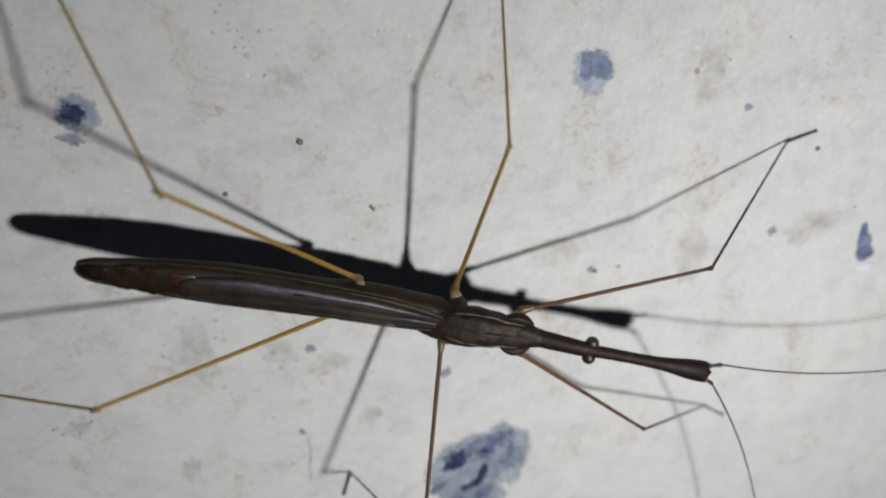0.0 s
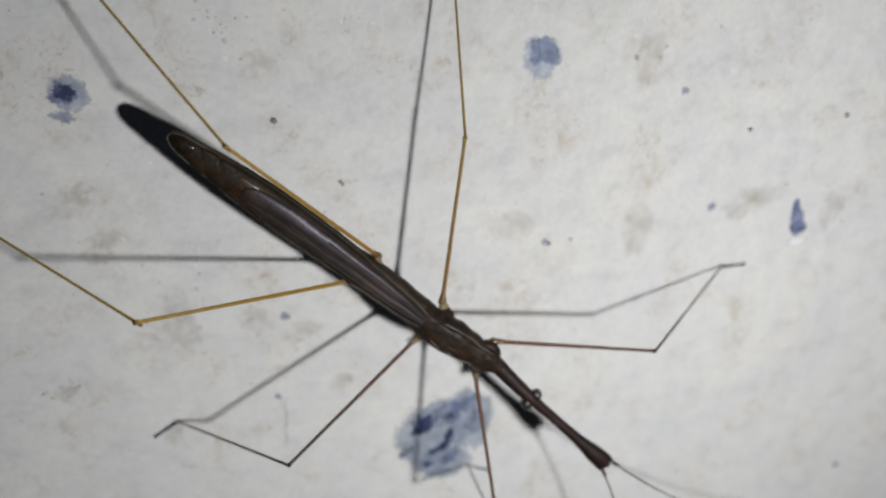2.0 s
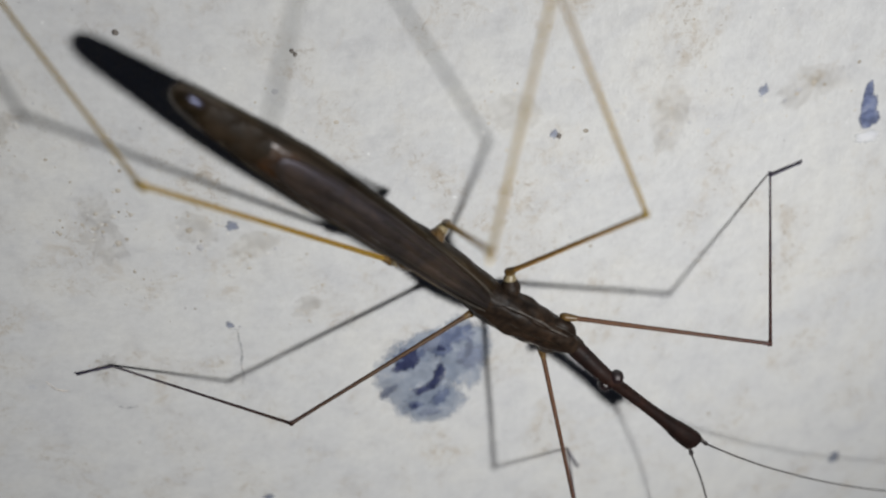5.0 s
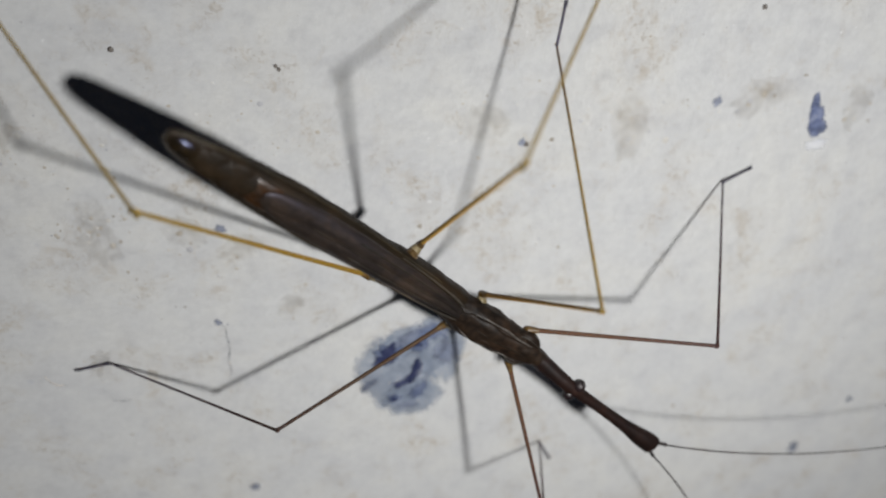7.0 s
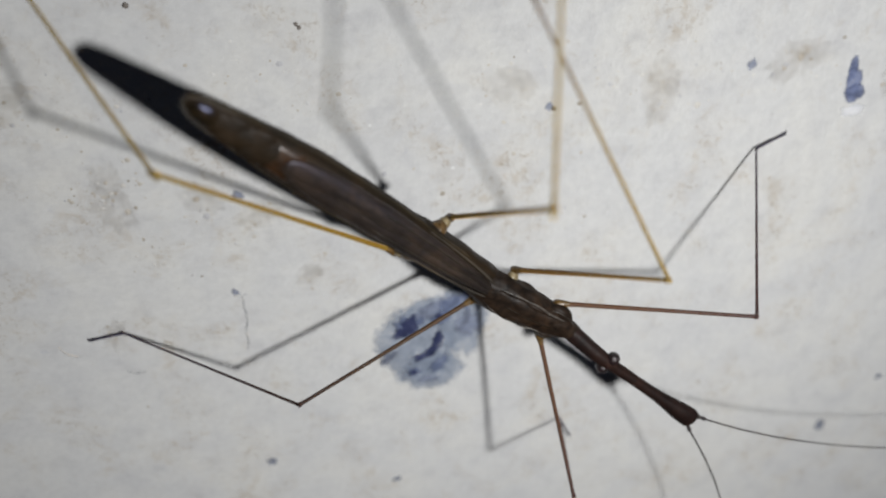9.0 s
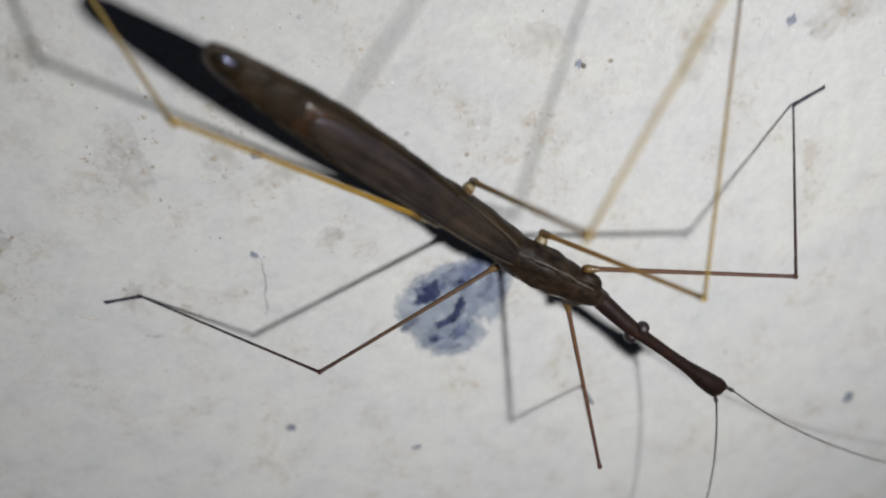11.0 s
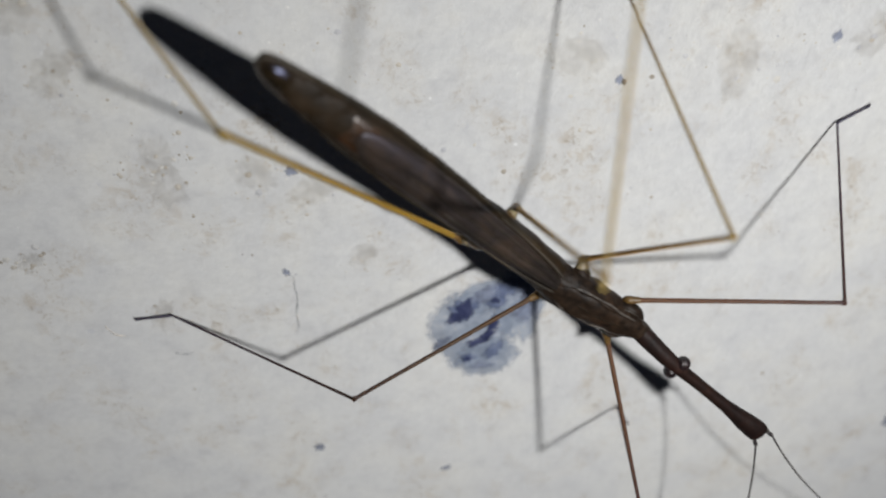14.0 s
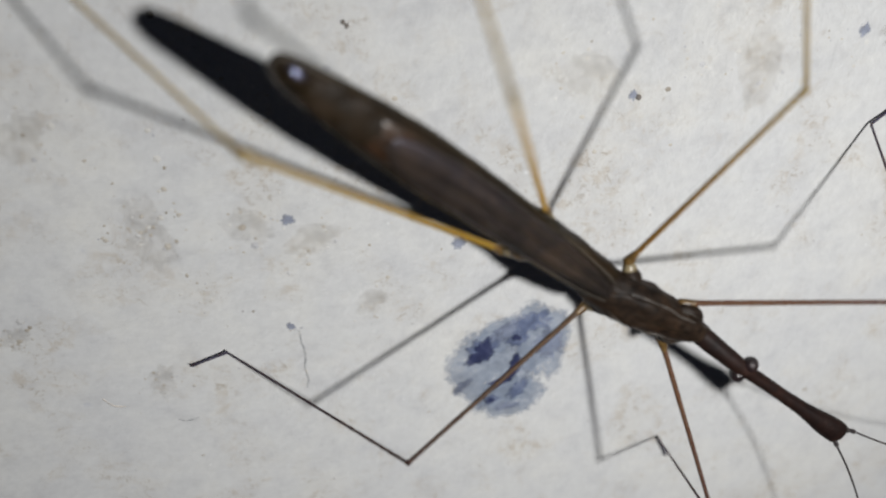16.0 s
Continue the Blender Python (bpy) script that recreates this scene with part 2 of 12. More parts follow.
def add_tube(bm, stations, sides=16, power=2.0, rough=0.0, offset=(0, 0, 0)):
    """A closed tube along x through rows (x, y, z, half width, half height), in millimetres."""
    rings = []
    for x, y, z, w, h in stations:
        ring = []
        for i in range(sides):
            a = 2 * math.pi * i / sides
            c, s = math.cos(a), math.sin(a)
            cy = math.copysign(abs(c) ** (2 / power), c) * max(w, 0.004)
            cz = math.copysign(abs(s) ** (2 / power), s) * max(h, 0.004)
            k = 1 + rough * noise.noise(Vector((x * 1.7, cy * 4, cz * 4)))
            ring.append(bm.verts.new(((x - offset[0]) * MM, (y + cy * k - offset[1]) * MM, (z + cz * k - offset[2]) * MM)))
        rings.append(ring)
    for r0, r1 in zip(rings, rings[1:]):
        for i in range(sides):
            j = (i + 1) % sides
            bm.faces.new((r0[i], r1[i], r1[j], r0[j]))
    bm.faces.new(rings[0])
    bm.faces.new(rings[-1][::-1])
    return rings


def tube(stations, sides=16, power=2.0, rough=0.0, offset=(0, 0, 0), steps=4):
    bm = bmesh.new()
    add_tube(bm, smooth_stations(stations, steps), sides, power, rough, offset)
    bmesh.ops.recalc_face_normals(bm, faces=bm.faces)
    return bm


def rod(a, b, r0, r1, sides=8):
    """A tapering rod from a to b, in millimetres, with rounded ends."""
    bm = bmesh.new()
    a, b = Vector(a), Vector(b)
    d = (b - a).length
    rows = [(0, 0, 0, r0 * 0.3, r0 * 0.3), (d * 0.06, 0, 0, r0, r0), (d * 0.5, 0, 0, (r0 + r1) / 2, (r0 + r1) / 2), (d * 0.94, 0, 0, r1, r1), (d, 0, 0, r1 * 0.3, r1 * 0.3)]
    add_tube(bm, rows, sides)
    turn = (b - a).to_track_quat("X", "Z").to_matrix().to_4x4()
    bm.transform(Matrix.Translation(a * MM) @ turn)
    bmesh.ops.recalc_face_normals(bm, faces=bm.faces)
    return bm


def path_tube(points, radius, offset=(0, 0, 0), sides=8):
    """A round cord through points, in millimetres, thinning to both ends."""
    bm = bmesh.new()
    pts = [Vector(p) - Vector(offset) for p in smooth_stations(points, 4)]
    rings = []
    for i, p in enumerate(pts):
        d = (pts[min(i + 1, len(pts) - 1)] - pts[max(i - 1, 0)]).normalized()
        u = d.cross(Vector((0, 0, 1))).normalized()
        v = u.cross(d)
        r = radius * (0.35 + 0.65 * math.sin(math.pi * (i + 0.5) / len(pts)) ** 0.5)
        rings.append([bm.verts.new((p + (u * math.cos(2 * math.pi * k / sides) + v * math.sin(2 * math.pi * k / sides)) * r) * MM) for k in range(sides)])
    for r0, r1 in zip(rings, rings[1:]):
        for k in range(sides):
            bm.faces.new((r0[k], r1[k], r1[(k + 1) % sides], r0[(k + 1) % sides]))
    bm.faces.new(rings[0])
    bm.faces.new(rings[-1][::-1])
    bmesh.ops.recalc_face_normals(bm, faces=bm.faces)
    return bm


# ---- the surface ----
def relief(x, y):
    """Height of the plaster in millimetres at x, y in millimetres."""
    near = max(0.0, 1 - max(abs(x - 8), abs(y + 20)) / 120)
    return near * (0.05 * noise.noise(Vector((x * 0.35, y * 0.35, 3))) + 0.022 * noise.noise(Vector((x * 1.4, y * 1.4, 7)))) - 0.03


def build_floor():
    fine = [-22 + 0.3 * i for i in range(210)]
    xs = [-90, -70, -50, -38, -29] + fine + [46, 56, 75, 95, 115]
    ys = [-120, -100, -85, -70, -60] + [-52 + 0.3 * i for i in range(210)] + [16, 24, 45, 65, 85]
    verts = [(x * MM, y * MM, relief(x, y) * MM) for y in ys for x in xs]
    w = len(xs)
    faces = [(j * w + i, j * w + i + 1, (j + 1) * w + i + 1, (j + 1) * w + i) for j in range(len(ys) - 1) for i in range(w - 1)]
    me = bpy.data.meshes.new("floor")
    me.from_pydata(verts, [], faces)
    me.polygons.foreach_set("use_smooth", [True] * len(me.polygons))
    me.materials.append(PLASTER)
    return tagged(new("floor", me), "whitewashed plaster surface with tan dirt specks and blue stains", "floor", kind="structure")


floor = build_floor()


def blot(cx, cy, rx, ry, turn, seed, lift=0.012, ragged=0.22, rings=7, sides=56):
    """A thin uneven blot of paint that follows the plaster, in millimetres."""
    bm = bmesh.new()
    rim = bm.verts.layers.float.new("rim")
    co, si = math.cos(radians(turn)), math.sin(radians(turn))

    def spot(r, a, up):
        c, s = math.cos(a), math.sin(a)
        k = 1 + ragged * (noise.noise(Vector((c * 1.3 + seed, s * 1.3, seed * 0.7))) + 0.6 * noise.noise(Vector((c * 3.3 + seed, s * 3.3, 5.0))) + 0.4 * noise.noise(Vector((c * 9 + seed, s * 9, 2.0))))
        u, v = rx * c * r * k, ry * s * r * k
        x, y = cx + u * co - v * si, cy + u * si + v * co
        vert = bm.verts.new((x * MM, y * MM, (relief(x, y) + up) * MM))
        vert[rim] = min(r, 1.0) ** 2 * 0.95
        return vert

    top = [[spot(i / rings, 2 * math.pi * j / sides, lift * (1 - 0.3 * (i / rings) ** 3)) for j in range(sides)] for i in range(1, rings + 1)]
    top.append([spot(1.012, 2 * math.pi * j / sides, -0.01) for j in range(sides)])
    mid = spot(0, 0, lift)
    for j in range(sides):
        bm.faces.new((mid, top[0][j], top[0][(j + 1) % sides]))
        for r0, r1 in zip(top, top[1:]):
            bm.faces.new((r0[j], r1[j], r1[(j + 1) % sides], r0[(j + 1) % sides]))
    return bm


def stain(label, blots):
    base = new("paint_stain")
    cx, cy = blots[0][1], blots[0][2]
    base.matrix_world = at(cx, cy, relief(cx, cy))
    tagged(base, label, "paint stain", "blue paint stains on the plaster")
    for i, (kind, x, y, rx, ry, turn) in enumerate(blots):
        mat, name = {"wash": (WASH, "wash"), "blue": (BLUE, "paint_patch"), "navy": (NAVY, "dark_patch"), "fleck": (FLECK, "paint_patch"), "solid": (SOLID, "paint_patch"), "bare": (BARE, "bare_patch")}[kind]
        bm = blot(x, y, rx, ry, turn, x * 1.37 + y * 0.61 + i, 0.012 + 0.004 * i, {"wash": 0.24, "blue": 0.5, "navy": 0.6, "fleck": 0.6, "solid": 0.16, "bare": 0.4}[kind])
        bm.transform(base.matrix_world.inverted())
        part(name, bm, mat, base)
    return base


stain("large pale blue paint stain with dark blue flakes", [
    ("wash", 6.05, -26.3, 2.15, 2.2, 20), ("wash", 8.15, -25.3, 1.5, 2.1, 8), ("wash", 6.8, -27.85, 1.55, 1.2, 0), ("wash", 6.5, -24.75, 1.35, 0.85, 32),
    ("fleck", 6.7, -24.7, 1.3, 0.5, 25), ("blue", 7.2, -25.05, 0.5, 0.38, 20), ("blue", 7.8, -24.35, 0.85, 0.5, 15), ("fleck", 4.9, -26.9, 0.5, 0.25, 40), ("fleck", 8.4, -25.5, 0.6, 0.8, 20),
    ("blue", 5.8, -25.3, 0.8, 0.55, 50), ("navy", 5.72, -25.4, 0.66, 0.45, 50), ("navy", 7.06, -26.2, 0.27, 0.5, -12), ("navy", 6.85, -26.75, 0.42, 0.27, 40), ("navy", 6.35, -27.05, 0.46, 0.24, 15),
    ("blue", 6.02, -27.85, 0.36, 0.27, 10), ("navy", 6.0, -27.85, 0.22, 0.16, 10), ("blue", 7.05, -27.55, 0.6, 0.36, 40), ("navy", 7.15, -24.95, 0.2, 0.16, 0), ("fleck", 6.6, -28.3, 0.6, 0.2, 5)])
stain("round blue paint spot with a pale worn edge", [("wash", 10.85, -7.4, 0.95, 1.05, 0), ("blue", 10.95, -7.15, 0.72, 0.62, 0), ("blue", 10.55, -7.1, 0.3, 0.5, 0)])
stain("small round dark blue paint spot with a pale halo", [("wash", -7.55, -7.95, 0.8, 0.85, 0), ("blue", -7.75, -7.95, 0.52, 0.5, 0), ("navy", -7.75, -7.95, 0.4, 0.36, 0), ("fleck", -7.9, -8.85, 0.45, 0.26, -15)])
stain("narrow wedge-shaped blue paint mark", [("solid", 24.25, -15.15, 0.24, 0.6, 6), ("solid", 24.42, -15.75, 0.42, 0.72, 6), ("solid", 24.57, -16.22, 0.54, 0.44, 0), ("bare", 24.7, -16.95, 0.6, 0.3, 5)])
for _x, _y, _r in ((-1.09, -22.65, 0.22), (27.9, -35.07, 0.42), (17.51, -9.07, 0.24), (5.22, -20.31, 0.36), (-0.47, -18.4, 0.26), (19.7, -14.7, 0.3), (30.6, -32.16, 0.3), (4.98, -34.36, 0.26), (-0.73, -32.09, 0.32), (11.5, -15.79, 0.2)):
    stain("tiny faded blue paint fleck on the plaster", [("fleck", _x, _y, _r, _r * 0.75, _x * 40)])


DIRT = paint_material("tan_dirt", (0.52, 0.44, 0.33), 0.20, 0.47)
for _x, _y, _rx, _ry in ((-4.9, -18.1, 1.5, 0.9), (-1.8, -18.4, 1.0, 0.7), (0.2, -19.3, 1.1, 0.6), (-10.1, -21.2, 0.6, 0.5), (1.9, -22.2, 0.8, 0.5), (-6.0, -24.0, 0.9, 0.5), (-7.6, -14.3, 1.1, 0.7),
                         (10.0, -14.9, 1.2, 0.8), (16.0, -15.6, 1.6, 0.9), (21.7, -14.7, 1.6, 0.9), (26.3, -15.3, 1.2, 0.7), (-0.6, -7.2, 1.0, 0.7), (15.7, -7.5, 1.3, 0.7), (-8.3, -12.3, 1.0, 0.7)):
    _smear = blot(_x, _y, _rx, _ry, _x * 17, _x * 0.9 + _y, 0.008, 0.38)
    _smear.transform(Matrix.Translation((-_x * MM, -_y * MM, 0)))
    _ob = part("dirt_smear", _smear, DIRT, None)
    _ob.matrix_world = at(_x, _y, 0)
    tagged(_ob, "faint patchy tan dirt smear on the whitewashed plaster", "dirt", "dirt smears on the plaster")


def build_grains():
    """Loose dirt grains lying on the plaster in clusters and singly."""
    rnd = random.Random(5)
    clusters = ((-4.9, -18.3, 0.75, 70), (-5.7, -17.7, 0.5, 40), (-4.2, -17.5, 0.5, 35), (-1.8, -18.4, 0.7, 45), (0.1, -19.3, 0.8, 45), (-3.6, -20.6, 0.5, 28), (-10.1, -21.2, 0.45, 45),
                (1.9, -22.2, 0.6, 30), (-6.0, -24.0, 0.6, 18), (-7.6, -14.3, 0.8, 40), (2.1, -15.0, 0.7, 22), (10.0, -14.9, 0.9, 40), (13.0, -21.0, 0.6, 12), (16.5, -15.7, 1.0, 34),
                (0.0, -13.9, 0.8, 20), (14.0, -15.2, 0.9, 34), (21.7, -14.7, 1.2, 40), (26.3, -15.3, 1.0, 26), (-0.6, -7.2, 0.8, 34), (18.2, -14.7, 0.8, 24), (-8.3, -12.3, 0.9, 26),
                (-5.0, -15.7, 0.9, 22), (15.7, -7.5, 1.1, 26), (-1.9, -5.6, 0.7, 40), (3.2, -5.7, 0.4, 30), (20.9, -7.0, 1.2, 30), (8.0, -20.0, 14.0, 420))
    verts, faces = [], []
    shape = [(1, 0, 0), (0.3, 0.9, 0), (-0.8, 0.6, 0), (-0.9, -0.5, 0), (0.2, -1, 0), (0.1, 0.1, 0.8), (-0.3, -0.2, 0.7)]
    tris = [(0, 1, 5), (1, 2, 5), (2, 6, 5), (2, 3, 6), (3, 4, 6), (4, 0, 5), (4, 5, 6)]
    for cx, cy, r, count in clusters:
        for _ in range(int(count * (0.6 if r > 5 else 0.9))):
            x, y = rnd.gauss(cx, r), rnd.gauss(cy, r * 0.7)
            size = min(0.10, rnd.lognormvariate(-3.3, 0.5))
            a = rnd.uniform(0, 6.3)
            ca, sa = math.cos(a) * size * rnd.uniform(0.6, 2.2), math.sin(a) * size * rnd.uniform(0.6, 1.8)
            k = len(verts)
            for u, v, w in shape:
                px, py = x + u * ca - v * sa, y + u * sa + v * ca * 0.8
                verts.append((px * MM, py * MM, (relief(px, py) + w * size * 0.4 - 0.004) * MM))
            faces += [tuple(i + k for i in t) for t in tris]
    me = bpy.data.meshes.new("dirt_grains")
    me.from_pydata(verts, [], faces)
    m, n, l, p = material("dirt")
    g = n.new("ShaderNodeNewGeometry")
    l.new(ramp(n, l, g.outputs["Random Per Island"], [(0.0, (0.36, 0.32, 0.27)), (0.12, (0.54, 0.49, 0.42)), (0.5, (0.64, 0.605, 0.545)), (0.8, (0.76, 0.75, 0.73)), (1.0, (0.50, 0.50, 0.52))]), p.inputs["Base Color"])
    p.inputs["Roughness"].default_value = 0.8
    me.materials.append(m)
    return tagged(new("dirt_grains", me), "tiny tan and brown dirt grains scattered on the plaster", "dirt", kind="stuff")


build_grains()


def plaster_ridge(points, radius):
    """A thin raised drip of whitewash, half sunk in the plaster, in millimetres."""
    bm = path_tube([(x, y, relief(x, y) - radius * 0.55) for x, y in points], radius)
    part("plaster_ridge", bm, RIDGE, floor, "thin raised white drip of whitewash")


RIDGE = chitin("white_drip", (0.72, 0.72, 0.72), (0.84, 0.84, 0.83), 0.6, False, 0.3, 4.0)
plaster_ridge([(-0.82, -22.75), (-0.86, -23.3), (-0.8, -23.9), (-0.92, -24.6), (-0.9, -25.2), (-1.05, -25.6)], 0.06)
plaster_ridge([(-0.82, -22.95), (-0.95, -22.8), (-1.2, -22.85)], 0.05)
plaster_ridge([(-5.9, -25.9), (-5.5, -26.05), (-5.1, -26.0)], 0.05)
plaster_ridge([(-8.2, -24.3), (-7.9, -24.75), (-7.4, -24.9)], 0.05)


def pebble(x, y, size, seed, label):
    bm = bmesh.new()
    bmesh.ops.create_icosphere(bm, subdivisions=2, radius=size * MM)
    for v in bm.verts:
        v.co *= 1 + 0.35 * noise.noise(v.co / (size * MM) * 1.3 + Vector((seed, 0, 0)))
        v.co.z *= 0.45
    bm.transform(Matrix.Rotation(seed, 4, "Z"))
    ob = part("grit", bm, GRIT, None)
    ob.matrix_world = at(x, y, relief(x, y) + size * 0.18)
    return tagged(ob, label, "grit", "grit on the plaster")


GRIT = chitin("grit_stone", (0.20, 0.175, 0.155), (0.40, 0.36, 0.32), 0.7, False, 0.3, 6.0)
for _i, (_x, _y, _r) in enumerate(((-0.16, -9.42, 0.14), (2.32, -12.17, 0.07), (2.42, -12.29, 0.08), (-3.03, -11.27, 0.1), (11.7, -15.9, 0.1), (21.0, -11.0, 0.11), (25.9, -10.6, 0.12))):
    pebble(_x, _y, _r, _i + 0.5, "small dark brown grit fleck lying on plaster")

# ---- the water measurer ----
water_measurer = tagged(new("water_measurer"), "slender dark brown water measurer bug on long thin amber legs", "insect")
ABDOMEN_JOINT = (0.0, 0.0, -0.67)
HEAD_JOINT = (3.26, 0.0, -0.36)


def build_abdomen():
    rows = [(0.9, 0, -0.62, 0.34, 0.34), (0.2, 0, -0.64, 0.44, 0.44), (-1.5, 0, -0.68, 0.53, 0.46), (-3.6, 0, -0.68, 0.62, 0.48), (-5.5, 0, -0.60, 0.70, 0.49),
            (-7.5, 0, -0.46, 0.725, 0.48), (-9.2, 0, -0.30, 0.645, 0.44), (-10.5, 0, -0.16, 0.505, 0.38), (-11.3, 0, -0.07, 0.41, 0.32), (-11.8, 0, -0.02, 0.33, 0.25), (-12.05, 0, 0.0, 0.25, 0.17), (-12.16, 0, 0.0, 0.17, 0.09)]
    body = part("abdomen", tube(rows, 28, 2.3, 0.035, ABDOMEN_JOINT, 8), BODY, water_measurer, "long dark brown abdomen with a blunt rounded tail")
    # raised pale side margins
    for side in (1, -1):
        margin = [(x, side * w * 0.93, z + h * 0.42, 0.03, 0.04) for x, _, z, w, h in rows[1:-2]]
        part("side_margin", tube(margin, 8, 2.0, 0.2, ABDOMEN_JOINT), MARGIN, body, "amber-brown raised side margin")
    # folded wings over the back, one overlapping the other, with rounded ends
    for side in (1, -1):
        up = 0.03 if side > 0 else 0.0
        wing = [(0.7, side * 0.04, -0.33, 0.05, 0.05), (-0.3, side * 0.08, -0.23, 0.12, 0.09), (-1.4, side * 0.12, -0.25, 0.21, 0.13), (-3.0, side * 0.14, -0.25, 0.32, 0.17), (-5.5, side * 0.15, -0.18 + up, 0.40, 0.19),
                (-7.2, side * 0.13, -0.05 + up, 0.41, 0.17), (-8.2, side * 0.09, 0.05 + up, 0.36, 0.13), (-8.8, side * 0.06, 0.12 + up, 0.26, 0.08), (-9.05, side * 0.05, 0.15 + up, 0.10, 0.03)]
        w = part("wing", tube(wing, 18, 2.05, 0.07, ABDOMEN_JOINT, 8), WING, body, "folded smoky purple-brown wing with a rounded end")
        for k in (0.15, 0.75):
            vein = [(x, y + side * (k - 0.45) * 2 * ww * 0.7, z + hh * (0.89 if k < 0.5 else 0.91), 0.016 if k < 0.5 else 0.034, 0.024) for x, y, z, ww, hh in wing[1:6 if k < 0.5 else 5]]
            part("wing_vein", tube(vein, 6, 2.0, 0.3, ABDOMEN_JOINT), VEIN, w)
    for side in (1, -1):
        fold = [(0.15, side * 0.16, -0.15, 0.02, 0.03), (-0.4, side * 0.27, -0.19, 0.042, 0.035), (-1.2, side * 0.40, -0.24, 0.045, 0.035), (-2.4, side * 0.50, -0.29, 0.034, 0.03), (-3.8, side * 0.56, -0.30, 0.014, 0.02)]
        part("wing_fold", tube(fold, 8, 2.0, 0.4, ABDOMEN_JOINT), FOLD, body, "thin paler fold beside the wing")
        inner = [(0.1, side * 0.05, -0.17, 0.014, 0.02), (-0.5, side * 0.12, -0.16, 0.026, 0.025), (-1.3, side * 0.20, -0.15, 0.024, 0.025), (-2.3, side * 0.24, -0.12, 0.012, 0.02)]
        part("wing_fold", tube(inner, 8, 2.0, 0.4, ABDOMEN_JOINT), FOLD, body)
    # orange-brown plates behind the wing ends
    for x0, x1, hw, z, mat, label in ((-8.5, -9.57, 0.44, 0.09, TERGITE, "glossy orange-brown back plate"), (-9.58, -10.36, 0.50, 0.13, BODY, "dark brown back plate"), (-10.38, -11.1, 0.45, 0.17, BODY, "dark brown back plate")):
        plate = [(x0, 0, z - 0.04, hw * 0.7, 0.03), (x0 * 0.8 + x1 * 0.2, 0, z - 0.02, hw * 0.97, 0.055), ((x0 + x1) / 2, 0, z, hw * 0.95, 0.065), (x0 * 0.15 + x1 * 0.85, 0, z, hw * 0.88, 0.05), (x1, 0, z - 0.03, hw * 0.7, 0.025)]
        part("back_plate", tube(plate, 14, 2.4, 0.06, ABDOMEN_JOINT), mat, body, label)
    tip = [(-11.1, 0, 0.12, 0.23, 0.06), (-11.3, 0, 0.15, 0.275, 0.12), (-11.65, 0, 0.16, 0.26, 0.13), (-11.92, 0, 0.14, 0.2, 0.10), (-12.06, 0, 0.10, 0.10, 0.05)]
    part("tail_plate", tube(tip, 18, 2.2, 0.03, ABDOMEN_JOINT, 6), TIP, body, "dark glossy rounded tail plate")
    ring = [(-10.9, 0.41, 0.12), (-11.5, 0.345, 0.17), (-11.85, 0.275, 0.17), (-12.08, 0.16, 0.14), (-12.16, 0.0, 0.12), (-12.08, -0.16, 0.14), (-11.85, -0.275, 0.17), (-11.5, -0.345, 0.17), (-10.9, -0.41, 0.12)]
    part("tail_rim", path_tube(ring, 0.032, ABDOMEN_JOINT), RIM, body, "pale raised rim round the tail end")
    # hind part of the thorax below the wings, with deep side walls that carry the hind hips
    rows = [(0.2, 0, -0.70, 0.48, 0.44), (-0.5, 0, -0.79, 0.61, 0.52), (-1.5, 0, -0.83, 0.64, 0.53), (-2.6, 0, -0.84, 0.66, 0.53), (-3.5, 0, -0.82, 0.67, 0.50), (-4.3, 0, -0.77, 0.62, 0.42), (-5.0, 0, -0.70, 0.45, 0.30)]
    part("metathorax", tube(rows, 26, 2.7, 0.06, ABDOMEN_JOINT, 6), BODY, body, "deep brown side wall under the wings")
    return body


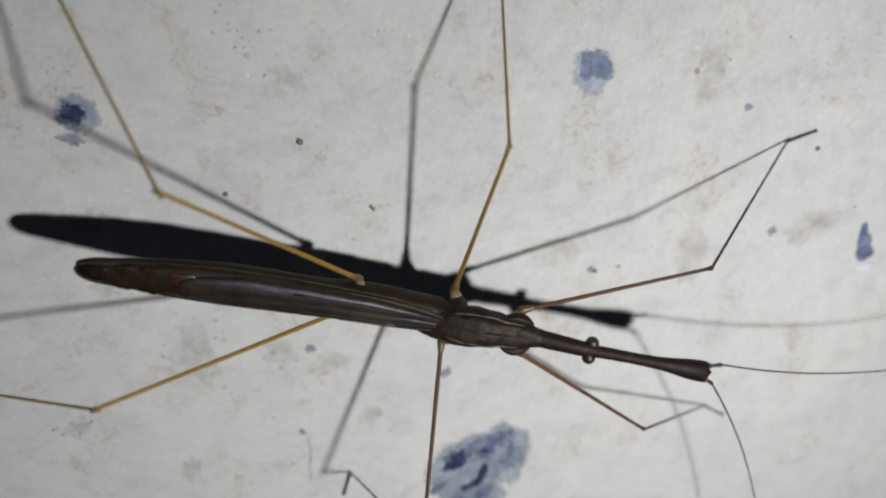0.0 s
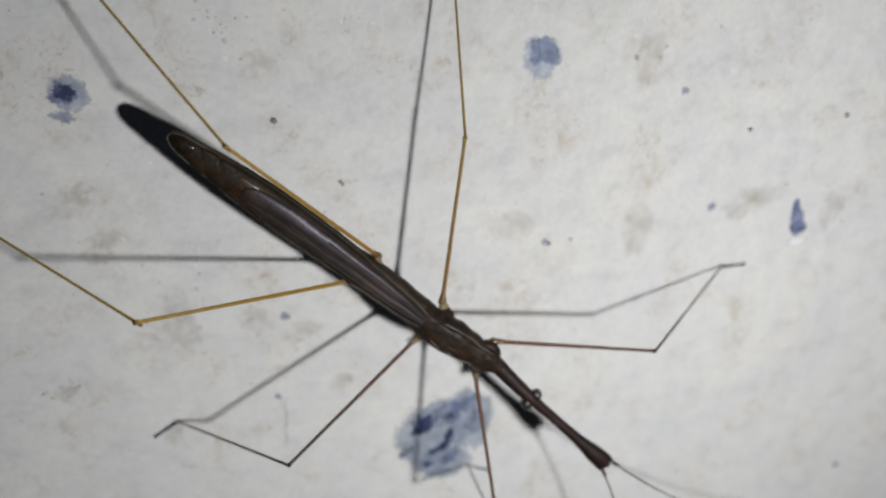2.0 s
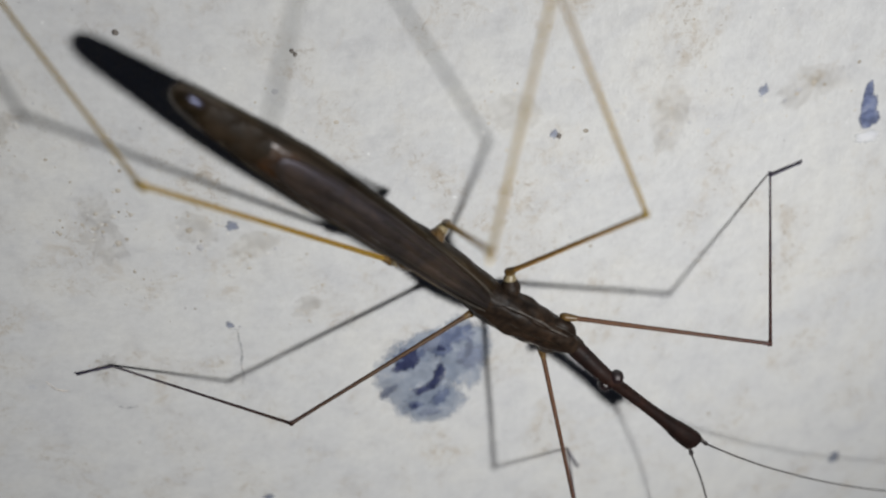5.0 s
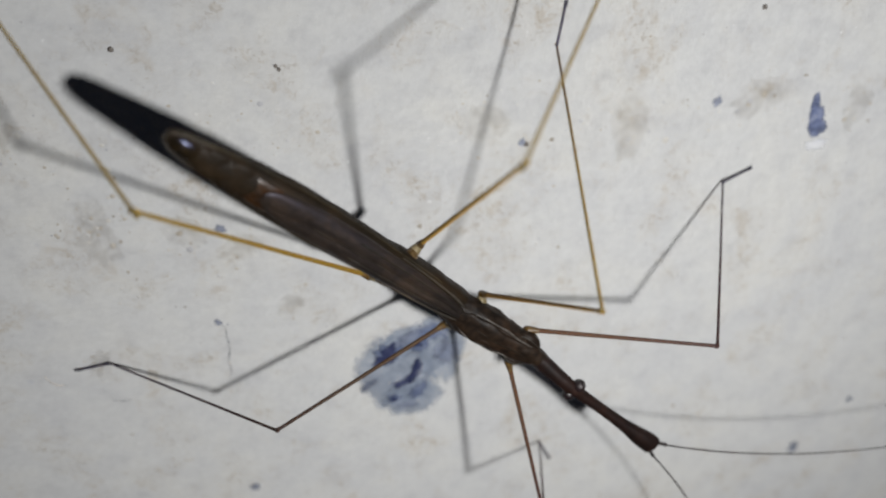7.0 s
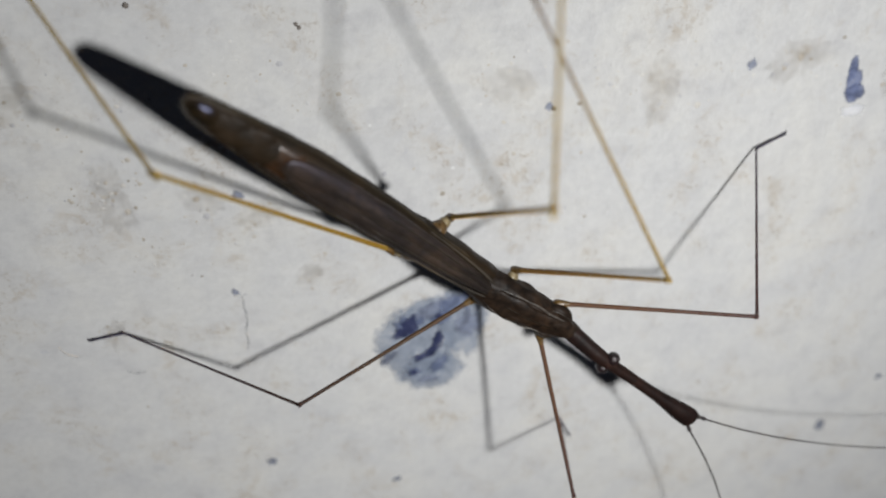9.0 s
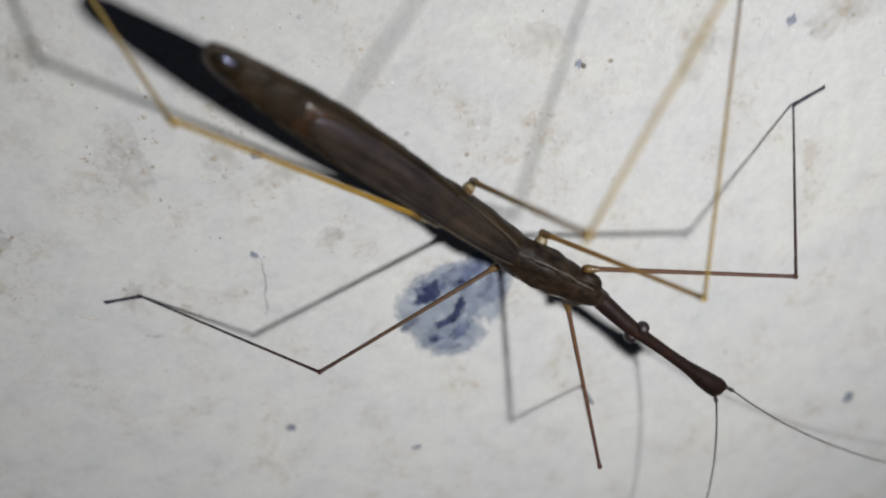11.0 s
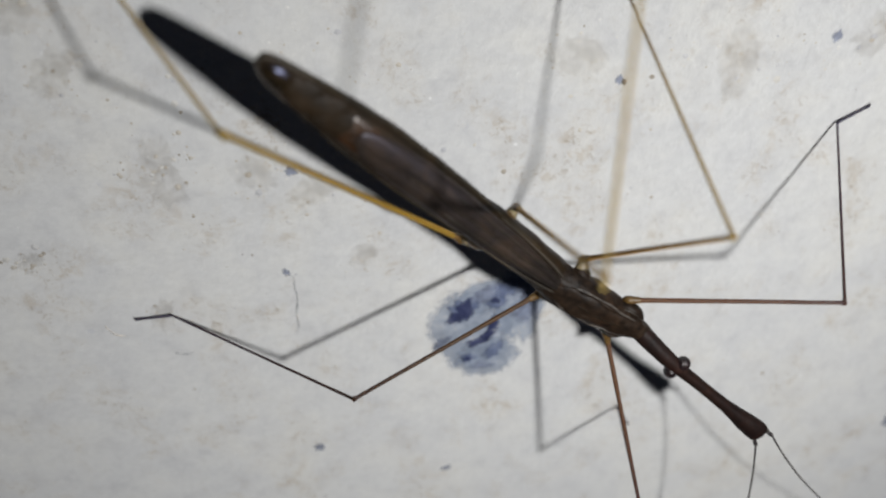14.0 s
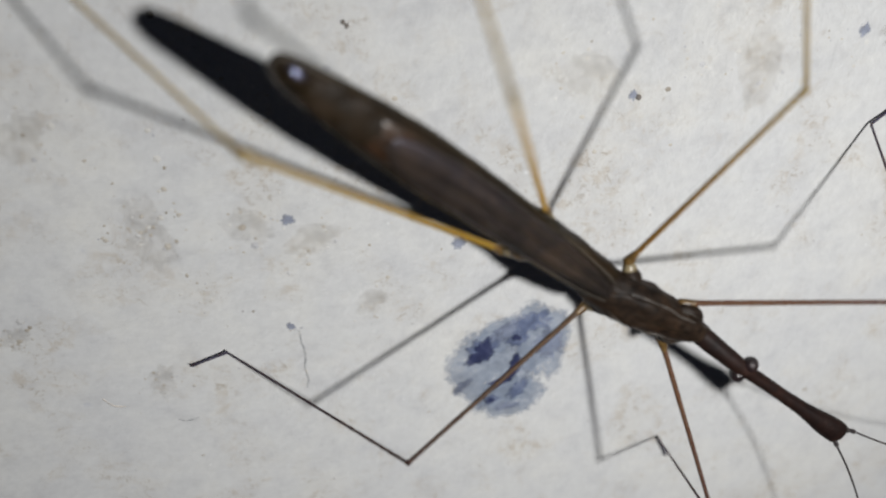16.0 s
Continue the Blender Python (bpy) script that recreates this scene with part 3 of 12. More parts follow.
def build_thorax():
    rows = [(-1.3, 0, -0.68, 0.36, 0.36), (-0.6, 0, -0.62, 0.59, 0.48), (0.0, 0, -0.57, 0.68, 0.55), (0.5, 0, -0.54, 0.71, 0.58), (1.0, 0, -0.52, 0.71, 0.58), (1.5, 0, -0.50, 0.67, 0.57), (2.0, 0, -0.47, 0.60, 0.53),
            (2.5, 0, -0.46, 0.55, 0.50), (2.95, 0, -0.40, 0.45, 0.41), (3.3, 0, -0.36, 0.345, 0.33), (3.55, 0, -0.34, 0.28, 0.27)]
    body = part("thorax", tube(rows, 30, 2.4, 0.14), SHIELD, water_measurer)
    shield = [(-0.5, 0, -0.16, 0.10, 0.05), (-0.2, 0, -0.10, 0.30, 0.08), (0.15, 0, -0.06, 0.43, 0.11), (0.7, 0, -0.01, 0.49, 0.13), (1.2, 0, 0.0, 0.47, 0.13), (1.75, 0, -0.03, 0.41, 0.11), (2.3, 0, -0.05, 0.39, 0.11),
              (2.8, 0, -0.09, 0.33, 0.11), (3.15, 0, -0.14, 0.24, 0.09), (3.3, 0, -0.2, 0.1, 0.05)]
    part("pronotum", tube(shield, 24, 2.6, 0.2), SHIELD, body, "uneven glossy purple-brown shield behind the head")
    # a low keel and two shallow swellings along the middle of the shield
    keel = [(0.3, 0, 0.04, 0.02, 0.02), (0.8, 0.01, 0.10, 0.035, 0.03), (1.5, -0.01, 0.11, 0.03, 0.03), (2.2, 0, 0.055, 0.035, 0.02), (2.8, 0, 0.01, 0.02, 0.02)]
    part("shield_keel", tube(keel, 8, 2.0, 0.3), BODY, body)
    for side in (1, -1):
        swell = [(0.35, side * 0.22, 0.0, 0.05, 0.03), (0.75, side * 0.25, 0.04, 0.13, 0.07), (1.25, side * 0.24, 0.05, 0.12, 0.07), (1.65, side * 0.2, 0.02, 0.05, 0.03)]
        part("shield_swelling", tube(swell, 12, 2.0, 0.2), SHIELD, body)
        ridge = [(-0.15, side * 0.34, -0.13, 0.02, 0.025), (0.25, side * 0.47, -0.09, 0.028, 0.03), (0.65, side * 0.52, -0.06, 0.03, 0.034), (1.1, side * 0.53, -0.05, 0.02, 0.03), (1.6, side * 0.52, -0.06, 0.034, 0.035),
                 (2.0, side * 0.43, -0.07, 0.03, 0.033), (2.35, side * 0.43, -0.08, 0.024, 0.03), (2.7, side * 0.38, -0.13, 0.03, 0.03), (3.0, side * 0.30, -0.18, 0.02, 0.02)]
        part("shield_ridge", tube(ridge, 8, 2.0, 0.35), PALE, body, "pale wavy ridge along the shield")
        lobe = [(1.95, side * 0.46, -0.42, 0.08, 0.1), (2.2, side * 0.56, -0.38, 0.17, 0.2), (2.5, side * 0.58, -0.36, 0.21, 0.24), (2.8, side * 0.52, -0.38, 0.18, 0.2), (3.05, side * 0.42, -0.40, 0.06, 0.08)]
        part("side_lobe", tube(lobe, 14, 2.0, 0.1), SHIELD, body, "rounded glossy lobe over the front hip")
        arc = [(2.05, side * 0.50, -0.2, 0.012, 0.012), (2.25, side * 0.59, -0.15, 0.022, 0.02), (2.5, side * 0.60, -0.13, 0.024, 0.02), (2.78, side * 0.53, -0.18, 0.018, 0.016), (2.95, side * 0.45, -0.24, 0.01, 0.01)]
        part("lobe_edge", tube(arc, 8, 2.0, 0.2), RIM, body, "pale curved edge of the lobe")
    return body


def build_head():
    rows = [(2.9, 0, -0.36, 0.30, 0.28), (3.4, 0, -0.30, 0.32, 0.30), (4.2, 0, -0.12, 0.30, 0.28), (4.8, 0, -0.03, 0.28, 0.27), (5.2, 0, 0.0, 0.24, 0.25), (5.7, 0, 0.0, 0.22, 0.22), (6.8, 0, 0.0, 0.21, 0.20),
            (7.8, 0, 0.0, 0.24, 0.22), (8.5, 0, 0.0, 0.31, 0.27), (9.1, 0, 0.0, 0.385, 0.31), (9.5, 0, 0.0, 0.40, 0.30), (9.64, 0, 0.0, 0.36, 0.27), (9.70, 0, 0.0, 0.22, 0.2)]
    ob = part("head", tube(rows, 18, 2.1, 0.05, HEAD_JOINT), HEAD, water_measurer, "long narrow red-brown head swelling to a club")
    for side in (1, -1):
        bm = bmesh.new()
        bmesh.ops.create_icosphere(bm, subdivisions=3, radius=0.245 * MM)
        for v in bm.verts:
            v.co *= 1 + 0.05 * noise.noise(v.co / MM * 22)
        bm.transform(Matrix.Translation([(a - b) * MM for a, b in zip((5.16, side * 0.27, 0.03), HEAD_JOINT)]))
        part("eye", bm, EYE, ob, "glossy black bead-like eye")
        ring = [(9.45, side * 0.26, 0.05, 0.06, 0.06), (9.62, side * 0.28, 0.04, 0.11, 0.12), (9.78, side * 0.27, 0.03, 0.08, 0.08), (9.84, side * 0.27, 0.03, 0.04, 0.04)]
        part("antenna_socket", tube(ring, 8, 2.0, 0.1, HEAD_JOINT), PALE, ob, "pale antenna socket")
    lip = [(9.55, 0, -0.02, 0.16, 0.16), (9.76, 0, -0.04, 0.15, 0.13), (9.9, 0, -0.08, 0.06, 0.06)]
    part("labrum", tube(lip, 10, 2.0, 0.15, HEAD_JOINT), BODY, ob)
    return ob


FEMUR = {"left_front": 6.63, "left_middle": 6.75, "left_hind": 8.58, "right_front": 6.43, "right_middle": 7.04, "right_hind": 8.82}
TIBIA = {"front": 8.96, "middle": 9.03, "hind": 14.8}
coxa, femur, tibia, tarsus = {}, {}, {}, {}
RED_BROWN, RED_DARK = (0.112, 0.050, 0.022), (0.060, 0.028, 0.026)
AMBER, AMBER_DARK = (0.225, 0.132, 0.026), (0.26, 0.182, 0.055)
LEG_TONES = {"left_front": (RED_BROWN, RED_DARK), "left_middle": ((0.185, 0.100, 0.026), (0.23, 0.155, 0.04)), "left_hind": (AMBER, AMBER_DARK),
             "right_front": (RED_BROWN, RED_DARK), "right_middle": ((0.088, 0.046, 0.020), (0.050, 0.026, 0.021)), "right_hind": ((0.25, 0.148, 0.020), AMBER_DARK)}
TARSUS_MAT = leg_material("tarsus_cuticle", (0.092, 0.080, 0.115), (0.040, 0.036, 0.055), 1.45)


def build_leg(side, pair):
    key = side + "_" + pair
    # hip cone: a dark collar that narrows to a cream ring; its far end is the hip joint at x = 0.95
    wide = {"front": 0.8, "middle": 1.0, "hind": 0.92}[pair]
    cone = [(-0.05, 0, 0, 0.22, 0.22), (0.15, 0, 0, 0.33, 0.30), (0.38, 0, 0, 0.34, 0.31), (0.52, 0, 0, 0.29, 0.27), (0.66, 0, 0, 0.22, 0.21), (0.80, 0, 0, 0.17, 0.17), (0.86, 0, 0, 0.10, 0.10)]
    cone = [(x, y, z, w * wide, h * wide) for x, y, z, w, h in cone]
    coxa[key] = part("coxa", tube(cone, 14, 2.1, 0.12), SHIELD if pair != "hind" else COXA, water_measurer, "dark brown hip cone of the leg" if pair != "hind" else "amber-brown hip cone of the leg")
    ring = [(0.62, 0, 0, 0.16, 0.16), (0.67, 0, 0, 0.225, 0.215), (0.76, 0, 0, 0.205, 0.2), (0.86, 0, 0, 0.165, 0.16), (0.92, 0, 0, 0.09, 0.09)]
    ring = [(x, y, z, w * (0.5 + wide / 2), h * (0.5 + wide / 2)) for x, y, z, w, h in ring]
    part("hip_ring", tube(ring, 14, 2.0, 0.1), RING, coxa[key], "cream ring at the hip")
    base, far = LEG_TONES[key]
    n = FEMUR[key]
    # stronger sheen on the amber legs stands in for light shining through them
    femur_mat = leg_material("femur_cuticle", base, far, n, 0.3, 0.9 if far[1] > 0.08 else 0.3)
    tibia_mat = leg_material("tibia_cuticle", far, (0.090, 0.076, 0.108), TIBIA[pair], 0.45 if far[1] > 0.08 else 0.1, 0.9 if far[1] > 0.08 else 0.3)
    rows = [(-0.02, 0, 0, 0.08, 0.08), (0.15, 0, 0, 0.09, 0.09), (0.55, 0, 0, 0.086, 0.086), (n * 0.4, 0, 0, 0.076, 0.076), (n - 0.3, 0, 0, 0.066, 0.066), (n - 0.08, 0, 0, 0.092, 0.092), (n + 0.05, 0, 0, 0.05, 0.05)]
    femur[key] = part("femur", tube(rows, 10, 2.0, 0.07), femur_mat, water_measurer, "long thin amber-brown upper leg")
    knob = [(-0.2, 0, -0.02, 0.05, 0.05), (-0.13, 0, 0, 0.135, 0.13), (0.0, 0, 0.02, 0.165, 0.155), (0.15, 0, 0.01, 0.135, 0.125), (0.34, 0, 0, 0.10, 0.10), (0.42, 0, 0, 0.07, 0.07)]
    part("trochanter", tube(knob, 12, 2.0, 0.1), KNOB, femur[key], "amber elbow at the leg's base")
    n = TIBIA[pair]
    rows = [(-0.05, 0, 0, 0.045, 0.045), (0.05, 0, 0, 0.066, 0.066), (0.4, 0, 0, 0.052, 0.052), (n * 0.5, 0, 0, 0.046, 0.046), (n - 0.3, 0, 0, 0.042, 0.042), (n, 0, 0, 0.052, 0.052), (n + 0.03, 0, 0, 0.03, 0.03)]
    tibia[key] = part("tibia", tube(rows, 8, 2.0, 0.06), tibia_mat, water_measurer, "thread-thin lower leg darkening to the foot")
    rows = [(-0.02, 0, 0, 0.03, 0.03), (0.05, 0, 0, 0.05, 0.05), (0.5, 0, 0, 0.045, 0.045), (0.55, 0, 0, 0.052, 0.052), (1.1, 0, 0, 0.05, 0.05), (1.35, 0, 0, 0.065, 0.065), (1.45, 0, 0, 0.03, 0.03)]
    tarsus[key] = part("tarsus", tube(rows, 8, 2.0, 0.08), TARSUS_MAT, water_measurer, "dark grey jointed foot")
    for s in (1, -1):
        part("claw", rod((1.38, s * 0.03, 0), (1.5, s * 0.09, -0.05), 0.025, 0.008, 6), TARSUS_MAT, tarsus[key])


scape, flagellum = {}, {}


def build_antenna(side):
    sy = 1 if side == "left" else -1
    rows = [(-0.05, 0, 0, 0.03, 0.03), (0.05, 0, 0, 0.07, 0.07), (0.42, 0, 0, 0.066, 0.066), (0.62, 0, 0, 0.085, 0.085), (0.7, 0, 0, 0.05, 0.05)]
    scape[side] = part("antenna_base", tube(rows, 8, 2.0, 0.08), ANTENNA, water_measurer, "short thick dark antenna base")
    n = 16.0
    rows = [(n * u, -sy * (4.2 * u * (1 - u) - 1.2 * u), 0, 0.036 - 0.018 * u, 0.036 - 0.018 * u) for u in (0, 0.08, 0.16, 0.25, 0.4, 0.55, 0.7, 0.85, 1.0)]
    flagellum[side] = part("antenna", tube(rows, 6, 2.0, 0.1), ANTENNA, water_measurer, "hair-thin grey-brown antenna")


abdomen = build_abdomen()
thorax = build_thorax()
head = build_head()
for _side in ("left", "right"):
    for _pair in ("front", "middle", "hind"):
        build_leg(_side, _pair)
    build_antenna(_side)


def motions():
    walk(water_measurer, [
        (0, at(4.378, -14.67, 5.098, -14.9, -9.5, -10.9)), (0.25, at(4.305, -14.743, 5.208, -7.1, -12.2, -9.4)),
        (0.5, at(4.232, -14.814, 5.322, 0.6, -14.9, -7.9)), (0.75, at(4.497, -15.07, 5.283, 5.8, -12.8, -8.2)),
        (1, at(4.761, -15.327, 5.245, 11, -10.8, -8.5)), (1.13, at(4.814, -15.401, 5.248, 10.5, -10, -10.3)),
        (1.24, at(4.894, -15.514, 5.25, 9.8, -8.9, -13)), (1.29, at(4.968, -15.621, 5.251, 9.1, -7.8, -15.5)),
        (1.34, at(5.044, -15.728, 5.252, 8.5, -6.8, -18)), (1.42, at(5.387, -16.23, 5.257, 5.4, -1.9, -29.5)),
        (1.5, at(5.437, -16.295, 5.258, 5, -1.3, -31.1)), (1.75, at(5.371, -16.492, 5.276, 2.9, -3.6, -33.9)),
        (2, at(5.305, -16.69, 5.294, 0.8, -5.9, -36.7)), (2.25, at(5.56, -16.915, 5.12, 0.6, -8.8, -33.4)),
        (2.5, at(5.815, -17.141, 4.945, 0.4, -11.6, -30.1)), (2.75, at(6.203, -17.259, 5.003, 4.8, -7.9, -31.6)),
        (3, at(6.592, -17.379, 5.064, 9.2, -4.2, -33.1)), (3.25, at(7.407, -17.922, 5.133, 5.2, -4.7, -33.7)),
        (3.5, at(8.223, -18.466, 5.196, 1.1, -5.1, -34.2)), (3.7, at(8.15, -18.702, 5.323, 4.4, -4.3, -34.2)),
        (4, at(8.04, -19.057, 5.514, 9.3, -3.1, -34.2)), (4.2, at(7.977, -19.173, 5.647, 12.1, -2.5, -33.4)),
        (4.5, at(7.883, -19.347, 5.845, 16.4, -1.6, -32.2)), (4.75, at(7.879, -19.392, 5.861, 15.7, -2.2, -32.6)),
        (5, at(7.874, -19.438, 5.877, 15, -2.8, -32.9)), (5.1, at(7.873, -19.456, 5.885, 14.7, -3, -33)),
        (5.25, at(7.871, -19.473, 5.89, 14.4, -3.2, -33.1)), (5.5, at(7.866, -19.537, 5.913, 13.4, -4.1, -33.6)),
        (5.7, at(7.863, -19.566, 5.923, 13, -4.4, -33.8)), (5.75, at(7.863, -19.575, 5.926, 12.8, -4.5, -33.9)),
        (6, at(7.858, -19.62, 5.942, 12.1, -5.1, -34.2)), (6.25, at(7.854, -19.666, 5.958, 11.4, -5.7, -34.5)),
        (6.3, at(7.853, -19.675, 5.962, 11.3, -5.8, -34.6)), (6.5, at(7.851, -19.7, 5.971, 10.9, -6.2, -34.8)),
        (6.75, at(7.845, -19.766, 5.994, 9.9, -7, -35.3)), (7, at(7.842, -19.803, 6.008, 9.3, -7.5, -35.5)),
        (7.2, at(7.871, -19.843, 6.096, 10.5, -6.4, -34.7)), (7.5, at(7.913, -19.903, 6.229, 12.4, -4.8, -33.4)),
        (7.7, at(7.906, -19.972, 6.245, 13.1, -3.9, -33.4)), (8, at(7.895, -20.074, 6.271, 14.2, -2.5, -33.3)),
        (8.2, at(7.9, -20.062, 6.229, 13.1, -3.2, -33.2)), (8.5, at(7.907, -20.046, 6.166, 11.5, -4.4, -33.1)),
        (8.75, at(7.899, -20.053, 6.197, 11.9, -4.2, -33.1)), (9, at(7.892, -20.059, 6.228, 12.2, -4, -33)),
        (9.1, at(7.889, -20.062, 6.24, 12.3, -3.9, -33)), (9.25, at(7.885, -20.066, 6.258, 12.5, -3.8, -33)),
        (9.5, at(7.878, -20.072, 6.289, 12.9, -3.5, -32.9)), (9.7, at(7.873, -20.076, 6.313, 13.1, -3.4, -32.9)),
        (9.75, at(7.873, -20.077, 6.314, 13.2, -3.4, -32.9)), (10, at(7.865, -20.083, 6.346, 13.5, -3.2, -32.8)),
        (10.25, at(7.855, -20.091, 6.389, 14, -2.9, -32.8)), (10.4, at(7.852, -20.093, 6.398, 14.1, -2.8, -32.7)),
        (10.5, at(7.85, -20.096, 6.41, 14.2, -2.7, -32.7)), (10.75, at(7.843, -20.103, 6.441, 14.6, -2.5, -32.7)),
        (11, at(7.836, -20.109, 6.471, 14.9, -2.3, -32.6)), (11.2, at(7.877, -20.192, 6.345, 12.6, -2.6, -33.4)),
        (11.5, at(7.937, -20.317, 6.153, 9.1, -2.9, -34.5)), (11.7, at(7.923, -20.323, 6.194, 9.9, -3.6, -33.9)),
        (12, at(7.903, -20.332, 6.257, 11.1, -4.5, -33.1)), (12.2, at(7.912, -20.331, 6.307, 11.6, -4.2, -33.3)),
        (12.5, at(7.928, -20.329, 6.384, 12.4, -3.6, -33.6)), (12.7, at(7.96, -20.304, 6.338, 10.9, -3.4, -34.2)),
        (13, at(8.007, -20.268, 6.269, 8.7, -3.2, -35.1)), (13.2, at(7.924, -20.34, 6.33, 11.5, -3.7, -34.1)),
        (13.5, at(7.8, -20.451, 6.421, 15.7, -4.4, -32.7)), (13.7, at(7.833, -20.439, 6.429, 14.6, -3.8, -33.4)),
        (14, at(7.881, -20.421, 6.44, 12.9, -3, -34.4)), (14.2, at(7.87, -20.458, 6.443, 12.7, -2.9, -34.6)),
        (14.5, at(7.853, -20.513, 6.449, 12.4, -2.8, -34.9)), (14.7, at(7.884, -20.437, 6.384, 11.8, -2.7, -34.8)),
        (15, at(7.929, -20.322, 6.286, 10.9, -2.4, -34.6)), (15.2, at(8.165, -20.121, 5.871, 6.3, -4.5, -35.4)),
        (15.5, at(8.519, -19.821, 5.248, -0.5, -7.5, -36.6)), (15.7, at(8.56, -19.679, 5.68, 3.8, -4.6, -35.6)),
        (16, at(8.623, -19.469, 6.326, 10.3, -0.4, -34.2))])
    walk(abdomen, [
        (0, at(0.007, 0.123, -0.65, 17.5, 9.5, -3.3)), (0.25, at(0.005, 0.06, -0.665, 8.4, 8.3, -4.7)), (0.5, at(0, -0.005, -0.67, -0.8, 7.4, -6.1)),
        (0.75, at(-0.007, -0.048, -0.667, -6.9, 6, -9)), (1, at(-0.018, -0.09, -0.659, -13.2, 4.6, -11.9)),
        (1.13, at(-0.017, -0.086, -0.66, -12.6, 4.2, -11.5)), (1.24, at(-0.015, -0.08, -0.661, -11.7, 3.4, -10.8)),
        (1.29, at(-0.013, -0.075, -0.662, -10.9, 2.7, -10.3)), (1.34, at(-0.012, -0.07, -0.663, -10.2, 2.1, -9.7)),
        (1.42, at(-0.006, -0.045, -0.667, -6.5, -1.1, -7)), (1.5, at(-0.005, -0.042, -0.667, -6, -1.5, -6.7)),
        (1.75, at(-0.003, -0.024, -0.669, -3.5, -1.1, -6.1)), (2, at(-0.001, -0.006, -0.669, -0.9, -0.7, -5.5)),
        (2.25, at(-0.001, -0.005, -0.67, -0.7, 1.9, -5.8)), (2.5, at(0, -0.004, -0.67, -0.5, 4.4, -6.1)),
        (2.75, at(-0.004, -0.02, -0.667, -5.8, 2, -5.6)), (3, at(-0.008, -0.037, -0.662, -11.1, -0.3, -5.3)),
        (3.25, at(-0.004, 0.017, -0.667, -6.1, 1.4, -4.6)), (3.5, at(-0.001, 0.071, -0.669, -1.2, 3.1, -3.8)),
        (3.7, at(-0.004, 0.044, -0.668, -5.1, 3, -5.8)), (4, at(-0.013, 0.004, -0.662, -11, 2.8, -8.9)),
        (4.2, at(-0.021, -0.019, -0.657, -14.4, 3.5, -11.4)), (4.5, at(-0.036, -0.05, -0.646, -19.5, 4.4, -15.2)),
        (4.75, at(-0.034, -0.045, -0.648, -18.6, 5.5, -14.8)), (5, at(-0.031, -0.04, -0.65, -17.7, 6.6, -14.5)),
        (5.1, at(-0.03, -0.038, -0.651, -17.4, 7, -14.3)), (5.25, at(-0.029, -0.036, -0.652, -17.1, 7.4, -14.2)),
        (5.5, at(-0.026, -0.028, -0.654, -15.9, 8.8, -13.7)), (5.7, at(-0.025, -0.025, -0.655, -15.4, 9.5, -13.5)),
        (5.75, at(-0.025, -0.024, -0.655, -15.1, 9.7, -13.5)), (6, at(-0.023, -0.018, -0.657, -14.2, 10.7, -13.1)),
        (6.25, at(-0.021, -0.013, -0.658, -13.4, 11.7, -12.8)), (6.3, at(-0.02, -0.012, -0.659, -13.2, 11.9, -12.7)),
        (6.5, at(-0.019, -0.009, -0.659, -12.8, 12.5, -12.5)), (6.75, at(-0.017, -0.001, -0.661, -11.5, 14, -12.1)),
        (7, at(-0.015, 0.004, -0.662, -10.8, 14.8, -11.8)), (7.2, at(-0.019, -0.006, -0.66, -12.4, 13.8, -12.9)),
        (7.5, at(-0.025, -0.02, -0.656, -14.6, 12.3, -14.6)), (7.7, at(-0.026, -0.026, -0.655, -15.4, 10.5, -14.1)),
        (8, at(-0.027, -0.034, -0.652, -16.8, 7.8, -13.4)), (8.2, at(-0.025, -0.026, -0.655, -15.5, 8.8, -13.3)),
        (8.5, at(-0.021, -0.014, -0.658, -13.5, 10.3, -13)), (8.75, at(-0.022, -0.016, -0.657, -13.9, 10.2, -13.2)),
        (9, at(-0.023, -0.019, -0.657, -14.3, 10, -13.4)), (9.1, at(-0.024, -0.02, -0.656, -14.5, 10, -13.5)),
        (9.25, at(-0.024, -0.021, -0.656, -14.7, 9.9, -13.6)), (9.5, at(-0.025, -0.024, -0.655, -15.1, 9.8, -13.9)),
        (9.7, at(-0.026, -0.026, -0.655, -15.5, 9.7, -14)), (9.75, at(-0.026, -0.026, -0.655, -15.5, 9.7, -14)),
        (10, at(-0.027, -0.029, -0.654, -16, 9.6, -14.3)), (10.25, at(-0.029, -0.032, -0.653, -16.6, 9.5, -14.6)),
        (10.4, at(-0.029, -0.033, -0.652, -16.7, 9.4, -14.7)), (10.5, at(-0.029, -0.034, -0.652, -16.9, 9.4, -14.7)),
        (10.75, at(-0.031, -0.037, -0.651, -17.3, 9.3, -15)), (11, at(-0.032, -0.039, -0.65, -17.7, 9.2, -15.2)),
        (11.2, at(-0.025, -0.022, -0.656, -14.9, 9.4, -14)), (11.5, at(-0.016, 0.005, -0.662, -10.7, 9.9, -12.1)),
        (11.7, at(-0.019, -0.001, -0.661, -11.6, 10, -13.4)), (12, at(-0.024, -0.009, -0.659, -13, 10.1, -15.4)),
        (12.2, at(-0.025, -0.013, -0.658, -13.7, 9.6, -15.2)), (12.5, at(-0.027, -0.02, -0.656, -14.7, 8.9, -15)),
        (12.7, at(-0.022, -0.009, -0.659, -12.9, 9.2, -13.9)), (13, at(-0.016, 0.009, -0.663, -10.2, 9.7, -12.3)),
        (13.2, at(-0.023, -0.013, -0.658, -13.6, 8.8, -14)), (13.5, at(-0.036, -0.045, -0.648, -18.6, 7.5, -16.4)),
